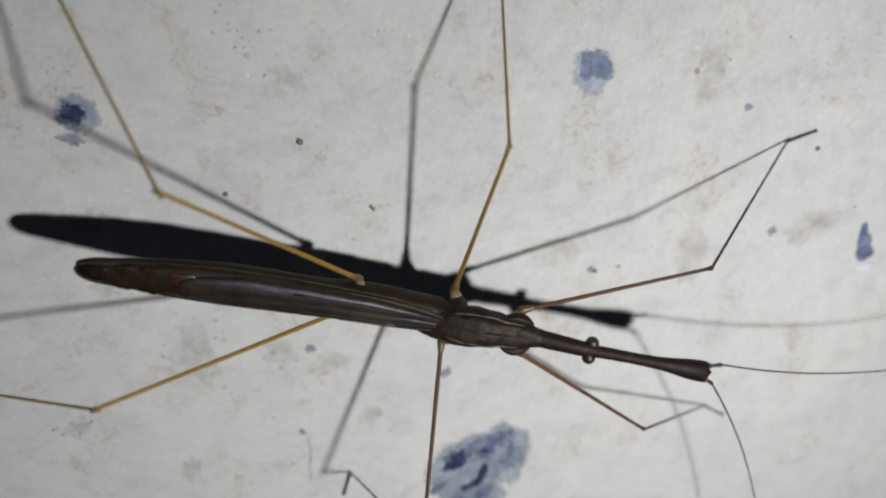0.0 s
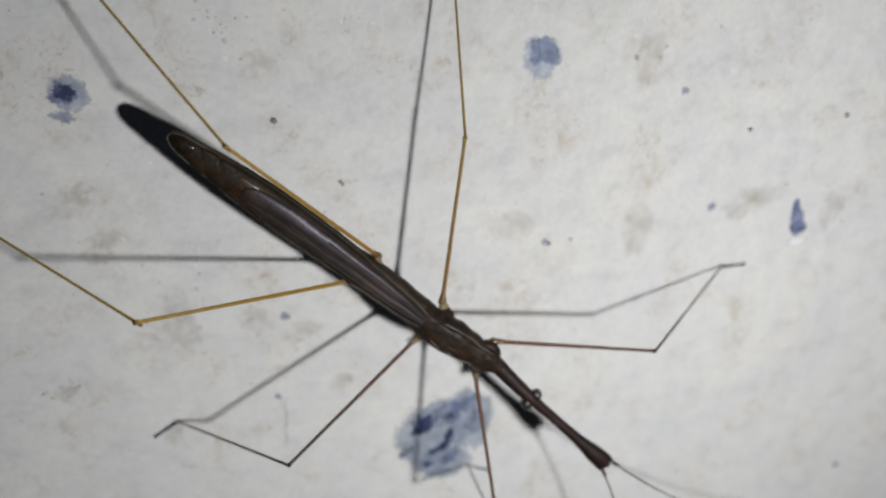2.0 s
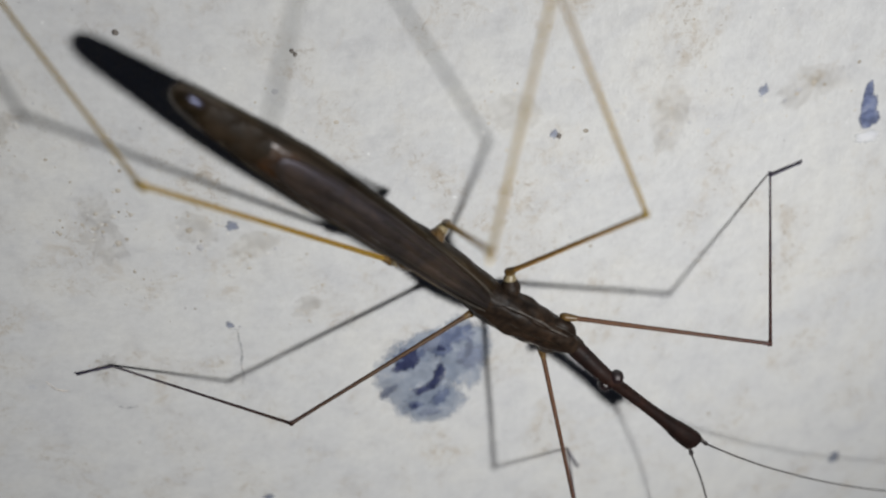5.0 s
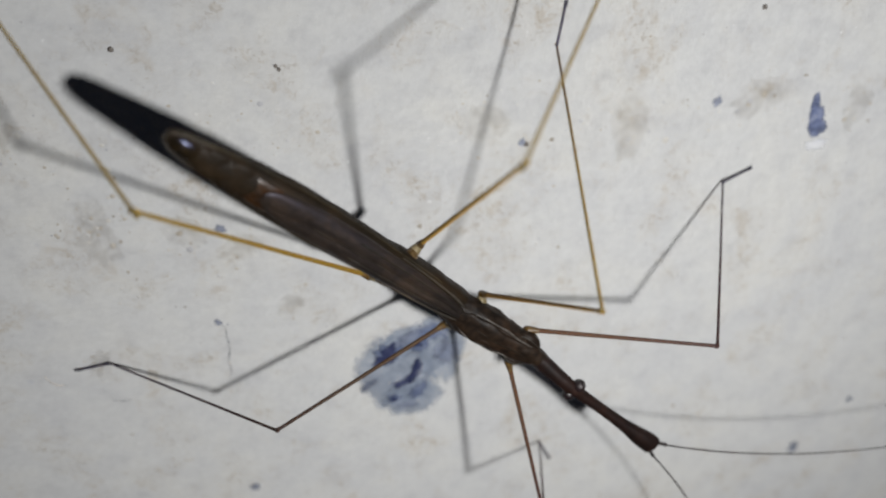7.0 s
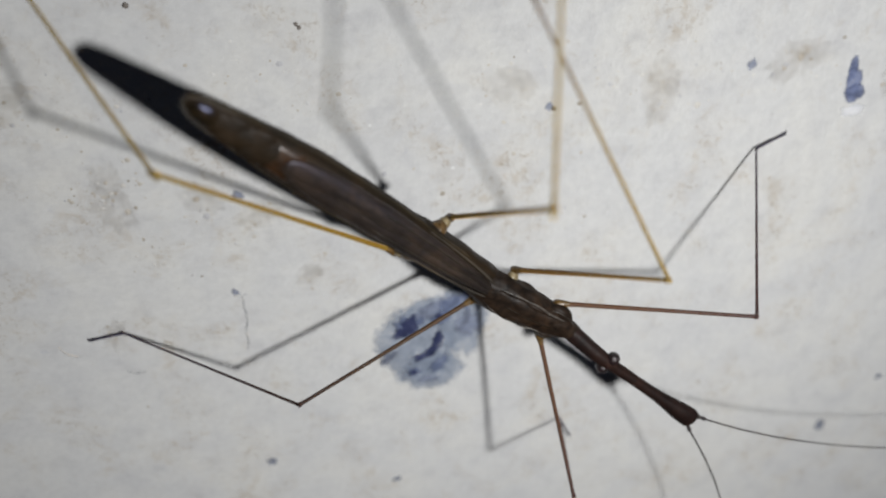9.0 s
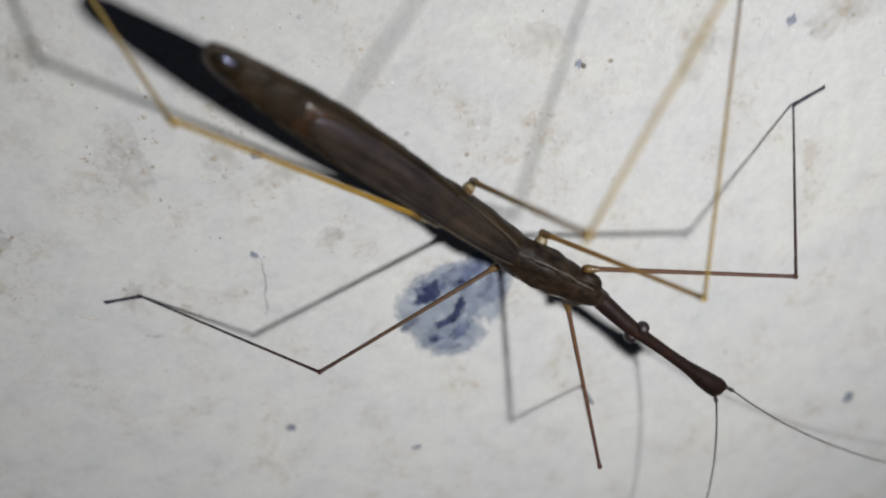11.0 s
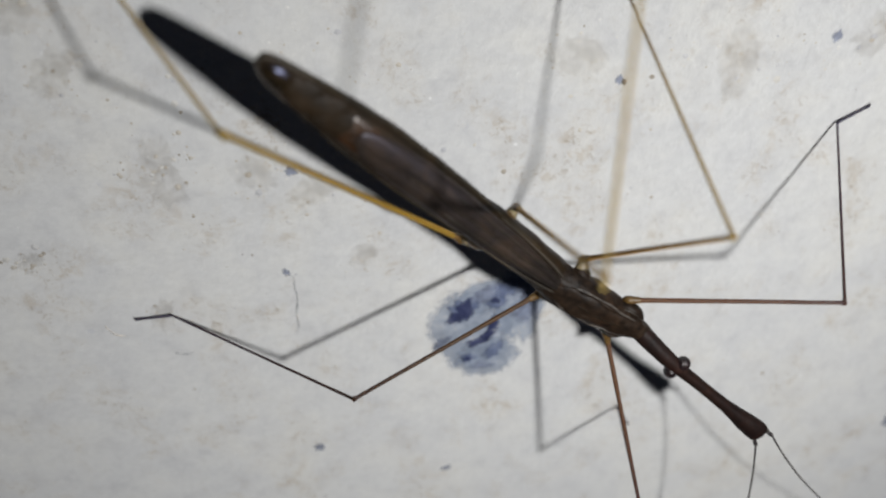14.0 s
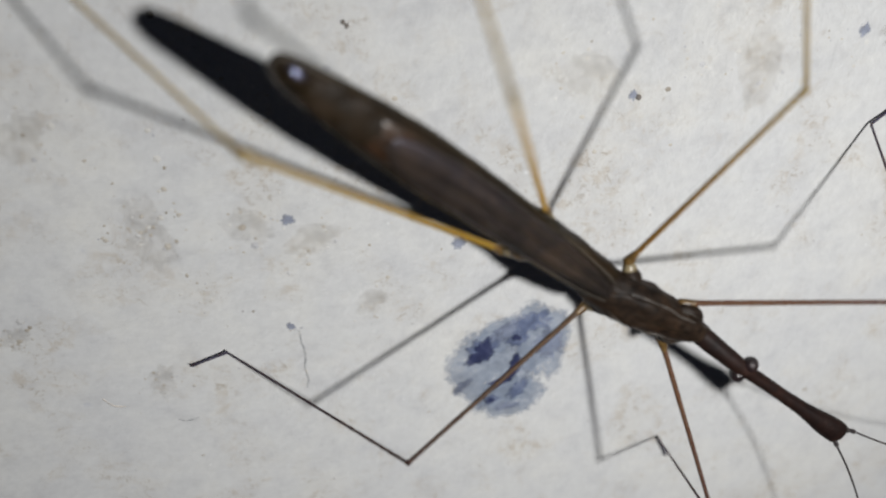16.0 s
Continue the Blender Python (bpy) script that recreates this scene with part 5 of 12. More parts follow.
    walk(tibia["left_front"], [
        (0, at(8.559, 3.587, 0.465, 0.8, 40.5, 48)), (0.25, at(8.624, 3.537, -0.524, -1.6, 48.2, 44.5)),
        (0.5, at(8.627, 3.268, -1.482, -6, 55.6, 38.7)), (0.75, at(8.64, 3.267, -1.331, -11, 57.7, 32.9)),
        (1, at(8.623, 3.322, -1.206, -16.6, 59.4, 26.3)), (1.13, at(8.581, 3.407, -0.911, -17.1, 59.3, 25.7)),
        (1.24, at(8.514, 3.511, -0.526, -17.8, 58.8, 25)), (1.29, at(8.465, 3.565, -0.248, -18, 58, 24.8)),
        (1.34, at(8.413, 3.602, 0.005, -17.9, 56.9, 24.7)), (1.42, at(8.282, 3.622, 0.618, -16.9, 48.4, 26)),
        (1.5, at(8.213, 3.646, 0.732, -17, 47, 25.8)), (1.75, at(8.169, 3.932, 0.42, -11.4, 48.5, 33.4)), (2, at(8.07, 4.251, 0.137, -5.4, 49.1, 41.4)),
        (2.25, at(8.315, 3.837, 0.166, -4, 53.9, 43.1)), (2.5, at(8.535, 3.416, 0.118, -1.8, 58.4, 45.7)),
        (2.75, at(8.123, 3.645, 0.936, -8.6, 60.6, 37.8)), (3, at(7.822, 3.763, 1.218, -13.1, 61, 32.7)),
        (3.25, at(7.708, 3.772, 1.746, -1.7, 63.6, 45.6)), (3.5, at(7.874, 3.598, 1.803, 15.7, 63.4, 64.9)),
        (3.7, at(7.713, 3.879, 1.71, 11.6, 66.2, 60.4)), (4, at(7.48, 4.298, 1.482, 3.5, 69.9, 51.7)), (4.2, at(7.744, 4.22, 1.043, 0.3, 71.2, 48.3)),
        (4.5, at(8.029, 4.101, 0.519, -7.9, 72.9, 39.6)), (4.75, at(8.015, 4.118, 0.479, -4.2, 73, 43.7)), (5, at(7.997, 4.142, 0.438, -0.3, 73, 47.6)),
        (5.1, at(7.99, 4.147, 0.433, 1.2, 72.9, 49.2)), (5.25, at(7.981, 4.155, 0.421, 2.6, 72.9, 50.7)),
        (5.5, at(7.958, 4.191, 0.36, 7.8, 72.6, 56.2)), (5.7, at(7.945, 4.203, 0.343, 10.3, 72.5, 58.6)),
        (5.75, at(7.937, 4.215, 0.335, 10.8, 72.4, 59.2)), (6, at(7.916, 4.239, 0.301, 14.3, 72.1, 62.9)),
        (6.25, at(7.888, 4.273, 0.267, 17.6, 71.7, 66.3)), (6.3, at(7.885, 4.276, 0.261, 18.2, 71.6, 67.1)),
        (6.5, at(7.863, 4.296, 0.259, 19.8, 71.3, 68.8)), (6.75, at(7.831, 4.339, 0.206, 24.3, 70.5, 73.4)),
        (7, at(7.801, 4.371, 0.189, 26.4, 70.1, 75.7)), (7.2, at(7.856, 4.32, 0.151, 22.3, 71.3, 71.5)),
        (7.5, at(7.932, 4.252, 0.102, 15.2, 72.8, 63.9)), (7.7, at(7.91, 4.281, 0.138, 13.2, 72.9, 61.8)),
        (8, at(7.873, 4.334, 0.181, 10.1, 72.8, 58.6)), (8.2, at(7.822, 4.329, 0.284, 11.6, 72.4, 60.1)),
        (8.5, at(7.732, 4.327, 0.458, 13.4, 71.7, 62)), (8.75, at(7.716, 4.357, 0.422, 12.1, 71.9, 60.7)),
        (9, at(7.707, 4.379, 0.387, 11.1, 72.1, 59.6)), (9.1, at(7.702, 4.388, 0.375, 10.6, 72.2, 59.1)),
        (9.25, at(7.691, 4.408, 0.351, 9.7, 72.4, 58.2)), (9.5, at(7.675, 4.437, 0.315, 8.5, 72.6, 56.9)),
        (9.7, at(7.665, 4.456, 0.291, 7.4, 72.7, 55.8)), (9.75, at(7.664, 4.457, 0.291, 7.4, 72.7, 55.8)),
        (10, at(7.654, 4.476, 0.255, 6.2, 72.9, 54.5)), (10.25, at(7.635, 4.513, 0.204, 4.3, 73.2, 52.5)),
        (10.4, at(7.636, 4.513, 0.192, 4.1, 73.2, 52.3)), (10.5, at(7.631, 4.521, 0.178, 3.5, 73.3, 51.7)),
        (10.75, at(7.617, 4.547, 0.139, 2.1, 73.4, 50.2)), (11, at(7.609, 4.563, 0.098, 0.9, 73.5, 49)),
        (11.2, at(7.645, 4.631, 0.165, 10.6, 71.9, 59.1)), (11.5, at(7.633, 4.795, 0.373, 20.5, 69, 69.6)),
        (11.7, at(7.68, 4.719, 0.202, 20.5, 70, 69.6)), (12, at(7.685, 4.664, 0.051, 18.7, 71.9, 67.7)),
        (12.2, at(7.721, 4.659, -0.031, 18, 72.1, 66.9)), (12.5, at(7.776, 4.652, -0.168, 16.9, 72.5, 65.7)),
        (12.7, at(7.699, 4.745, 0.027, 19.2, 71.4, 68.2)), (13, at(7.571, 4.875, 0.318, 22, 69.6, 71.2)),
        (13.2, at(7.573, 4.797, 0.026, 17.4, 71.9, 66.3)), (13.5, at(7.486, 4.748, -0.273, 4.5, 75.4, 52.9)),
        (13.7, at(7.425, 4.8, -0.124, 7.8, 74.2, 56.3)), (14, at(7.329, 4.871, 0.097, 11.8, 72.1, 60.4)),
        (14.2, at(7.319, 4.907, 0.066, 11.8, 71.9, 60.4)), (14.5, at(7.3, 4.963, 0.031, 11.7, 71.5, 60.4)),
        (14.7, at(7.299, 4.848, 0.229, 10.2, 70.2, 58.8)), (15, at(7.375, 4.589, 0.391, 10.1, 67.9, 58.5)),
        (15.2, at(7.2, 4.714, 0.914, 16.3, 64.8, 65.2)), (15.5, at(6.933, 4.751, 1.708, 22.8, 59.2, 72.4)),
        (15.7, at(6.95, 4.773, 1.537, 14.8, 65.6, 63.6)), (16, at(6.988, 4.799, 1.225, -7.7, 72.8, 39.9))])
    walk(tarsus["left_front"], [
        (0, at(12.959, 8.473, -5.141, 0, 7.1, 29.3)), (0.25, at(12.737, 7.582, -6.984, -0.5, 13.8, 26.7)),
        (0.5, at(12.471, 6.347, -8.665, -1.6, 20.1, 22.8)), (0.75, at(12.541, 5.793, -8.686, -1, 20.2, 24.5)),
        (1, at(12.586, 5.281, -8.691, -0.4, 20.8, 26.3)), (1.13, at(12.615, 5.349, -8.464, -0.5, 19.8, 25.9)),
        (1.24, at(12.681, 5.452, -8.128, -0.7, 18.4, 25.3)), (1.29, at(12.767, 5.549, -7.825, -0.9, 17.1, 24.7)),
        (1.34, at(12.876, 5.651, -7.525, -1.1, 15.7, 24)), (1.42, at(13.656, 6.247, -6.126, -1.8, 9.2, 20.8)),
        (1.5, at(13.794, 6.347, -5.927, -1.9, 8.3, 20.5)), (1.75, at(13.12, 7.2, -6.276, -0.6, 10.2, 28.1)),
        (2, at(12.392, 8.062, -6.518, 0.8, 11.2, 35.9)), (2.25, at(12.086, 7.364, -6.926, 0.2, 13.2, 32.9)),
        (2.5, at(11.732, 6.693, -7.316, -0.6, 15.4, 30)), (2.75, at(11.677, 6.406, -7.047, -0.2, 14.6, 31.5)),
        (3, at(11.568, 6.17, -6.818, 0.3, 14.2, 33.3)), (3.25, at(10.551, 6.673, -6.448, 1.8, 12.4, 39.9)),
        (3.5, at(9.533, 7.137, -6.02, 3, 9.8, 46.3)), (3.7, at(9.483, 6.996, -6.414, 2.8, 11.8, 45.1)), (4, at(9.41, 6.742, -7.017, 2.3, 14.7, 43.1)),
        (4.2, at(9.651, 6.36, -7.379, 2.7, 16.3, 44.4)), (4.5, at(10.017, 5.747, -7.873, 3.3, 18.9, 46.4)),
        (4.75, at(9.88, 5.897, -7.934, 3.6, 19, 47.2)), (5, at(9.74, 6.049, -7.99, 3.9, 19, 48.1)), (5.1, at(9.684, 6.111, -8.012, 4, 19.1, 48.5)),
        (5.25, at(9.631, 6.169, -8.031, 4.1, 19.1, 48.8)), (5.5, at(9.43, 6.389, -8.096, 4.5, 19.1, 50.1)),
        (5.7, at(9.339, 6.487, -8.122, 4.7, 19.1, 50.7)), (5.75, at(9.31, 6.519, -8.13, 4.8, 19.1, 50.8)), (6, at(9.163, 6.68, -8.166, 5.1, 19, 51.8)),
        (6.25, at(9.014, 6.842, -8.197, 5.4, 19, 52.7)), (6.3, at(8.984, 6.875, -8.203, 5.4, 19, 52.9)),
        (6.5, at(8.901, 6.966, -8.217, 5.6, 18.9, 53.4)), (6.75, at(8.683, 7.202, -8.246, 6, 18.7, 54.8)),
        (7, at(8.558, 7.338, -8.258, 6.3, 18.6, 55.5)), (7.2, at(8.771, 7.047, -8.33, 5.7, 19.1, 53.8)),
        (7.5, at(9.088, 6.611, -8.411, 4.9, 19.7, 51.3)), (7.7, at(9.15, 6.595, -8.372, 4.8, 19.6, 51.1)), (8, at(9.239, 6.574, -8.315, 4.8, 19.4, 51)),
        (8.2, at(9.175, 6.686, -8.265, 4.8, 19.1, 51.1)), (8.5, at(9.078, 6.854, -8.186, 4.9, 18.6, 51.4)),
        (8.75, at(9.099, 6.82, -8.23, 5.1, 18.7, 51.9)), (9, at(9.121, 6.786, -8.274, 5.3, 18.8, 52.5)),
        (9.1, at(9.129, 6.772, -8.292, 5.3, 18.9, 52.7)), (9.25, at(9.143, 6.752, -8.318, 5.4, 19, 53)),
        (9.5, at(9.164, 6.717, -8.361, 5.6, 19.1, 53.6)), (9.7, at(9.182, 6.69, -8.396, 5.8, 19.3, 54)),
        (9.75, at(9.183, 6.688, -8.398, 5.8, 19.3, 54)), (10, at(9.206, 6.651, -8.443, 6, 19.4, 54.6)),
        (10.25, at(9.237, 6.603, -8.502, 6.2, 19.6, 55.4)), (10.4, at(9.244, 6.591, -8.516, 6.3, 19.7, 55.6)),
        (10.5, at(9.253, 6.577, -8.533, 6.4, 19.8, 55.8)), (10.75, at(9.276, 6.541, -8.576, 6.5, 19.9, 56.4)),
        (11, at(9.299, 6.505, -8.618, 6.7, 20.1, 56.9)), (11.2, at(9.067, 7.005, -8.296, 7, 18.1, 57.7)), (11.5, at(8.718, 7.72, -7.76, 7.3, 15, 58.8)),
        (11.7, at(8.723, 7.516, -7.986, 7, 15.9, 57.6)), (12, at(8.725, 7.2, -8.319, 6.5, 17.3, 55.9)),
        (12.2, at(8.776, 7.137, -8.386, 6.9, 17.7, 57.3)), (12.5, at(8.853, 7.042, -8.485, 7.6, 18.4, 59.5)),
        (12.7, at(8.732, 7.332, -8.235, 7.9, 17, 60.5)), (13, at(8.548, 7.747, -7.844, 8.3, 14.9, 61.9)),
        (13.2, at(8.674, 7.302, -8.352, 7.8, 17.4, 60.1)), (13.5, at(8.863, 6.57, -9.069, 6.8, 21.1, 57)),
        (13.7, at(8.803, 6.866, -8.871, 6.8, 19.8, 57.1)), (14, at(8.709, 7.298, -8.562, 6.8, 17.9, 57)),
        (14.2, at(8.712, 7.361, -8.545, 7.1, 17.8, 58.2)), (14.5, at(8.716, 7.456, -8.52, 7.7, 17.5, 59.9)),
        (14.7, at(8.897, 7.484, -8.331, 8.1, 17.3, 61.3)), (15, at(9.168, 7.518, -8.047, 8.7, 17, 63.3)),
        (15.2, at(8.826, 8.239, -7.332, 9.1, 13.8, 64.9)), (15.5, at(8.344, 9.191, -6.114, 9.5, 8.7, 67.1)),
        (15.7, at(8.627, 8.153, -6.763, 9.2, 11.6, 65.4)), (16, at(9.058, 6.531, -7.481, 8.6, 15.6, 62.8))])
    walk(coxa["left_middle"], [
        (0, at(0.448, 0.287, -0.611, 3.7, 17.7, 113)), (0.25, at(0.448, 0.271, -0.605, 10.2, 18.1, 110.6)),
        (0.5, at(0.447, 0.256, -0.6, 15.5, 18.4, 108.2)), (0.75, at(0.435, 0.293, -0.614, 14.5, 17.5, 108.2)),
        (1, at(0.423, 0.33, -0.628, 13.9, 16.6, 108.2)), (1.13, at(0.436, 0.317, -0.622, 13.6, 17, 113.5)),
        (1.24, at(0.449, 0.312, -0.619, 12.8, 17.2, 119.1)), (1.29, at(0.454, 0.312, -0.618, 11.7, 17.3, 121.9)),
        (1.34, at(0.459, 0.315, -0.618, 10.7, 17.3, 124.7)), (1.42, at(0.464, 0.324, -0.619, 5.1, 17.2, 130.3)),
        (1.5, at(0.464, 0.338, -0.623, 4.6, 17, 135.9)), (1.75, at(0.472, 0.333, -0.62, 4.8, 17.2, 137)),
        (2, at(0.48, 0.328, -0.616, 4.9, 17.4, 138.1)), (2.25, at(0.511, 0.302, -0.601, 6.9, 18.4, 138.6)),
        (2.5, at(0.542, 0.277, -0.584, 8.9, 19.5, 139.1)), (2.75, at(0.581, 0.25, -0.56, 9.5, 21, 140.3)),
        (3, at(0.62, 0.226, -0.532, 10.5, 22.8, 141.8)), (3.25, at(0.53, 0.175, -0.546, 7.1, 21.9, 120.1)),
        (3.5, at(0.437, 0.23, -0.59, 5.5, 19, 102.4)), (3.7, at(0.459, 0.261, -0.6, 5.9, 18.4, 112.9)), (4, at(0.447, 0.337, -0.626, 8.2, 16.7, 126.6)),
        (4.2, at(0.392, 0.41, -0.654, 9.4, 15, 127.4)), (4.5, at(0.305, 0.521, -0.686, 11.4, 13, 128.3)),
        (4.75, at(0.342, 0.475, -0.673, 11.3, 13.8, 127.6)), (5, at(0.379, 0.429, -0.659, 11.2, 14.7, 126.8)),
        (5.1, at(0.393, 0.41, -0.653, 11.2, 15, 126.5)), (5.25, at(0.413, 0.382, -0.644, 11.1, 15.6, 125.9)),
        (5.5, at(0.445, 0.335, -0.626, 11.1, 16.7, 124.9)), (5.7, at(0.469, 0.298, -0.611, 11, 17.7, 123.9)),
        (5.75, at(0.474, 0.289, -0.606, 11, 18, 123.7)), (6, at(0.5, 0.242, -0.584, 11, 19.4, 122.3)),
        (6.25, at(0.521, 0.195, -0.558, 11, 21.1, 120.6)), (6.3, at(0.525, 0.186, -0.552, 11, 21.5, 120.2)),
        (6.5, at(0.537, 0.149, -0.528, 11.1, 23, 118.6)), (6.75, at(0.545, 0.104, -0.494, 11.3, 25.3, 116.2)),
        (7, at(0.544, 0.062, -0.455, 11.4, 27.9, 113.1)), (7.2, at(0.482, 0.064, -0.479, 9.1, 26.3, 103.6)),
        (7.5, at(0.411, 0.108, -0.524, 5.4, 23.3, 92.1)), (7.7, at(0.426, 0.24, -0.595, 5.9, 18.7, 99.1)),
        (8, at(0.383, 0.462, -0.666, 6.1, 14.2, 105.3)), (8.2, at(0.43, 0.272, -0.607, 6.1, 17.9, 103.2)),
        (8.5, at(0.443, 0.025, -0.443, 6, 28.8, 96.6)), (8.75, at(0.448, 0.034, -0.453, 5.9, 28.1, 97.4)),
        (9, at(0.451, 0.043, -0.463, 5.9, 27.4, 98.2)), (9.1, at(0.453, 0.047, -0.467, 5.9, 27.1, 98.5)),
        (9.25, at(0.454, 0.052, -0.473, 5.9, 26.7, 98.9)), (9.5, at(0.457, 0.062, -0.482, 5.8, 26.1, 99.6)),
        (9.7, at(0.459, 0.07, -0.489, 5.8, 25.6, 100.1)), (9.75, at(0.459, 0.072, -0.491, 5.8, 25.5, 100.2)),
        (10, at(0.461, 0.082, -0.5, 5.8, 24.9, 100.8)), (10.25, at(0.462, 0.093, -0.508, 5.7, 24.4, 101.4)),
        (10.4, at(0.463, 0.099, -0.513, 5.7, 24, 101.8)), (10.5, at(0.463, 0.104, -0.516, 5.7, 23.8, 102)),
        (10.75, at(0.463, 0.115, -0.524, 5.7, 23.3, 102.5)), (11, at(0.463, 0.126, -0.532, 5.6, 22.8, 103)),
        (11.2, at(0.436, 0.151, -0.55, 4.4, 21.6, 98.2)), (11.5, at(0.407, 0.201, -0.578, 3.3, 19.8, 92)),
        (11.7, at(0.428, 0.241, -0.596, 5.3, 18.7, 99.9)), (12, at(0.428, 0.323, -0.625, 8.1, 16.8, 109.9)),
        (12.2, at(0.418, 0.353, -0.635, 8.2, 16.2, 111.3)), (12.5, at(0.401, 0.398, -0.65, 8.2, 15.3, 113.2)),
        (12.7, at(0.424, 0.337, -0.63, 7.1, 16.5, 111.1)), (13, at(0.448, 0.246, -0.595, 5.7, 18.7, 107.2)),
        (13.2, at(0.426, 0.339, -0.63, 7.9, 16.5, 112.9)), (13.5, at(0.355, 0.481, -0.673, 11.4, 13.8, 119)),
        (13.7, at(0.411, 0.379, -0.643, 10.3, 15.7, 118.6)), (14, at(0.488, 0.232, -0.583, 8.7, 19.5, 117.6)),
        (14.2, at(0.503, 0.224, -0.576, 9, 19.9, 120.3)), (14.5, at(0.526, 0.216, -0.566, 9.5, 20.6, 124.5)),
        (14.7, at(0.543, 0.231, -0.567, 9.9, 20.5, 130.2)), (15, at(0.557, 0.262, -0.573, 10.1, 20.1, 138.5)),
        (15.2, at(0.542, 0.215, -0.561, 7.8, 20.9, 127.6)), (15.5, at(0.48, 0.185, -0.563, 7.5, 20.8, 110.4)),
        (15.7, at(0.496, 0.224, -0.578, 6.2, 19.8, 118.6)), (16, at(0.485, 0.295, -0.606, 6.9, 18, 129.1))])
    walk(femur["left_middle"], [
        (0, at(0.095, 1.12, -0.9, -0.4, -36.7, 86.2)), (0.25, at(0.13, 1.116, -0.9, 1.1, -29, 83.8)), (0.5, at(0.165, 1.112, -0.9, 2.3, -20.6, 81.4)),
        (0.75, at(0.152, 1.153, -0.9, 1.8, -14.4, 83.2)), (1, at(0.139, 1.194, -0.9, 1.6, -7.7, 84.8)), (1.13, at(0.074, 1.15, -0.9, 1.2, -7.2, 86.7)),
        (1.24, at(0.008, 1.105, -0.9, 0.6, -6.9, 89.8)), (1.29, at(-0.025, 1.083, -0.9, 0.1, -6.6, 92.8)),
        (1.34, at(-0.057, 1.06, -0.9, -0.5, -6.4, 95.9)), (1.42, at(-0.123, 1.016, -0.9, -3, -3.4, 110.4)),
        (1.5, at(-0.189, 0.971, -0.9, -3.3, -2.4, 111.7)), (1.75, at(-0.192, 0.952, -0.9, -3.8, -2.2, 115.4)),
        (2, at(-0.195, 0.934, -0.9, -4.4, -1.5, 119.4)), (2.25, at(-0.165, 0.899, -0.9, -4.2, 1.7, 117.8)),
        (2.5, at(-0.135, 0.864, -0.9, -4.2, 5.8, 116.9)), (2.75, at(-0.101, 0.816, -0.9, -4.5, 13.8, 118.8)),
        (3, at(-0.068, 0.769, -0.9, -4.4, 18.5, 121.8)), (3.3, at(0.118, 0.972, -0.9, -4.4, 12.7, 130.9)), (3.5, at(0.245, 1.107, -0.9, 3, -22, 72.8)),
        (3.7, at(0.108, 1.091, -0.9, -4.8, -65.3, 81.2)), (4, at(-0.096, 1.067, -0.9, -19.3, -35.1, 99.8)),
        (4.2, at(-0.165, 1.139, -0.9, -9.6, -26.2, 80.9)), (4.5, at(-0.269, 1.247, -0.9, -24.5, -21.9, 117.6)),
        (4.75, at(-0.22, 1.206, -0.9, -18.9, -28, 103.3)), (5, at(-0.172, 1.164, -0.9, -14.2, -30.8, 93.5)),
        (5.1, at(-0.153, 1.148, -0.9, -12.4, -31.7, 90.2)), (5.25, at(-0.124, 1.123, -0.9, -10, -28.6, 85.3)),
        (5.5, at(-0.075, 1.082, -0.9, -7.3, -14.1, 77.5)), (5.7, at(-0.037, 1.049, -0.9, -8.5, -7.3, 82.6)),
        (5.75, at(-0.027, 1.04, -0.9, -8.2, -8.9, 81.2)), (6, at(0.022, 0.999, -0.9, -8.9, -20, 84.2)), (6.25, at(0.07, 0.958, -0.9, -14.1, -28, 96.2)),
        (6.3, at(0.08, 0.949, -0.9, -15.7, -29, 99.5)), (6.5, at(0.118, 0.916, -0.9, -9.9, -37.6, 89.1)),
        (6.75, at(0.167, 0.875, -0.9, -3.7, -50.9, 80.1)), (7, at(0.215, 0.834, -0.9, -4.7, -49.7, 81.4)),
        (7.2, at(0.281, 0.892, -0.9, -11.5, -44.6, 90.8)), (7.5, at(0.379, 0.979, -0.9, -0.1, -48.2, 75.1)),
        (7.7, at(0.283, 1.128, -0.9, -10.5, -56.7, 87.7)), (8, at(0.14, 1.351, -0.9, -7.7, -12.9, 87.8)),
        (8.2, at(0.223, 1.151, -0.9, -9.8, -36.9, 89.1)), (8.5, at(0.348, 0.852, -0.9, -1.7, -56.4, 77)),
        (8.75, at(0.339, 0.865, -0.9, 8.3, -57.5, 65.1)), (9, at(0.331, 0.878, -0.9, -1, -43, 77.8)), (9.1, at(0.328, 0.883, -0.9, -8, -37.2, 88.6)),
        (9.25, at(0.323, 0.89, -0.9, -4.2, -40.7, 82.6)), (9.5, at(0.315, 0.903, -0.9, 0.1, -45.5, 76.1)),
        (9.7, at(0.309, 0.913, -0.9, 1.7, -47.4, 73.8)), (9.75, at(0.307, 0.916, -0.9, 1.6, -47.3, 73.9)),
        (10, at(0.299, 0.928, -0.9, -1.8, -42.4, 78.9)), (10.25, at(0.291, 0.941, -0.9, -8.1, -32.4, 89.7)),
        (10.4, at(0.286, 0.949, -0.9, -9.9, -29.8, 93.1)), (10.5, at(0.283, 0.954, -0.9, -6.9, -34.4, 87.5)),
        (10.75, at(0.274, 0.966, -0.9, -0.6, -44.9, 77.2)), (11, at(0.266, 0.979, -0.9, 4, -51.1, 70.7)),
        (11.2, at(0.31, 1.025, -0.9, -4.3, -35.6, 83.6)), (11.5, at(0.375, 1.094, -0.9, 5.1, -46.4, 68.2)),
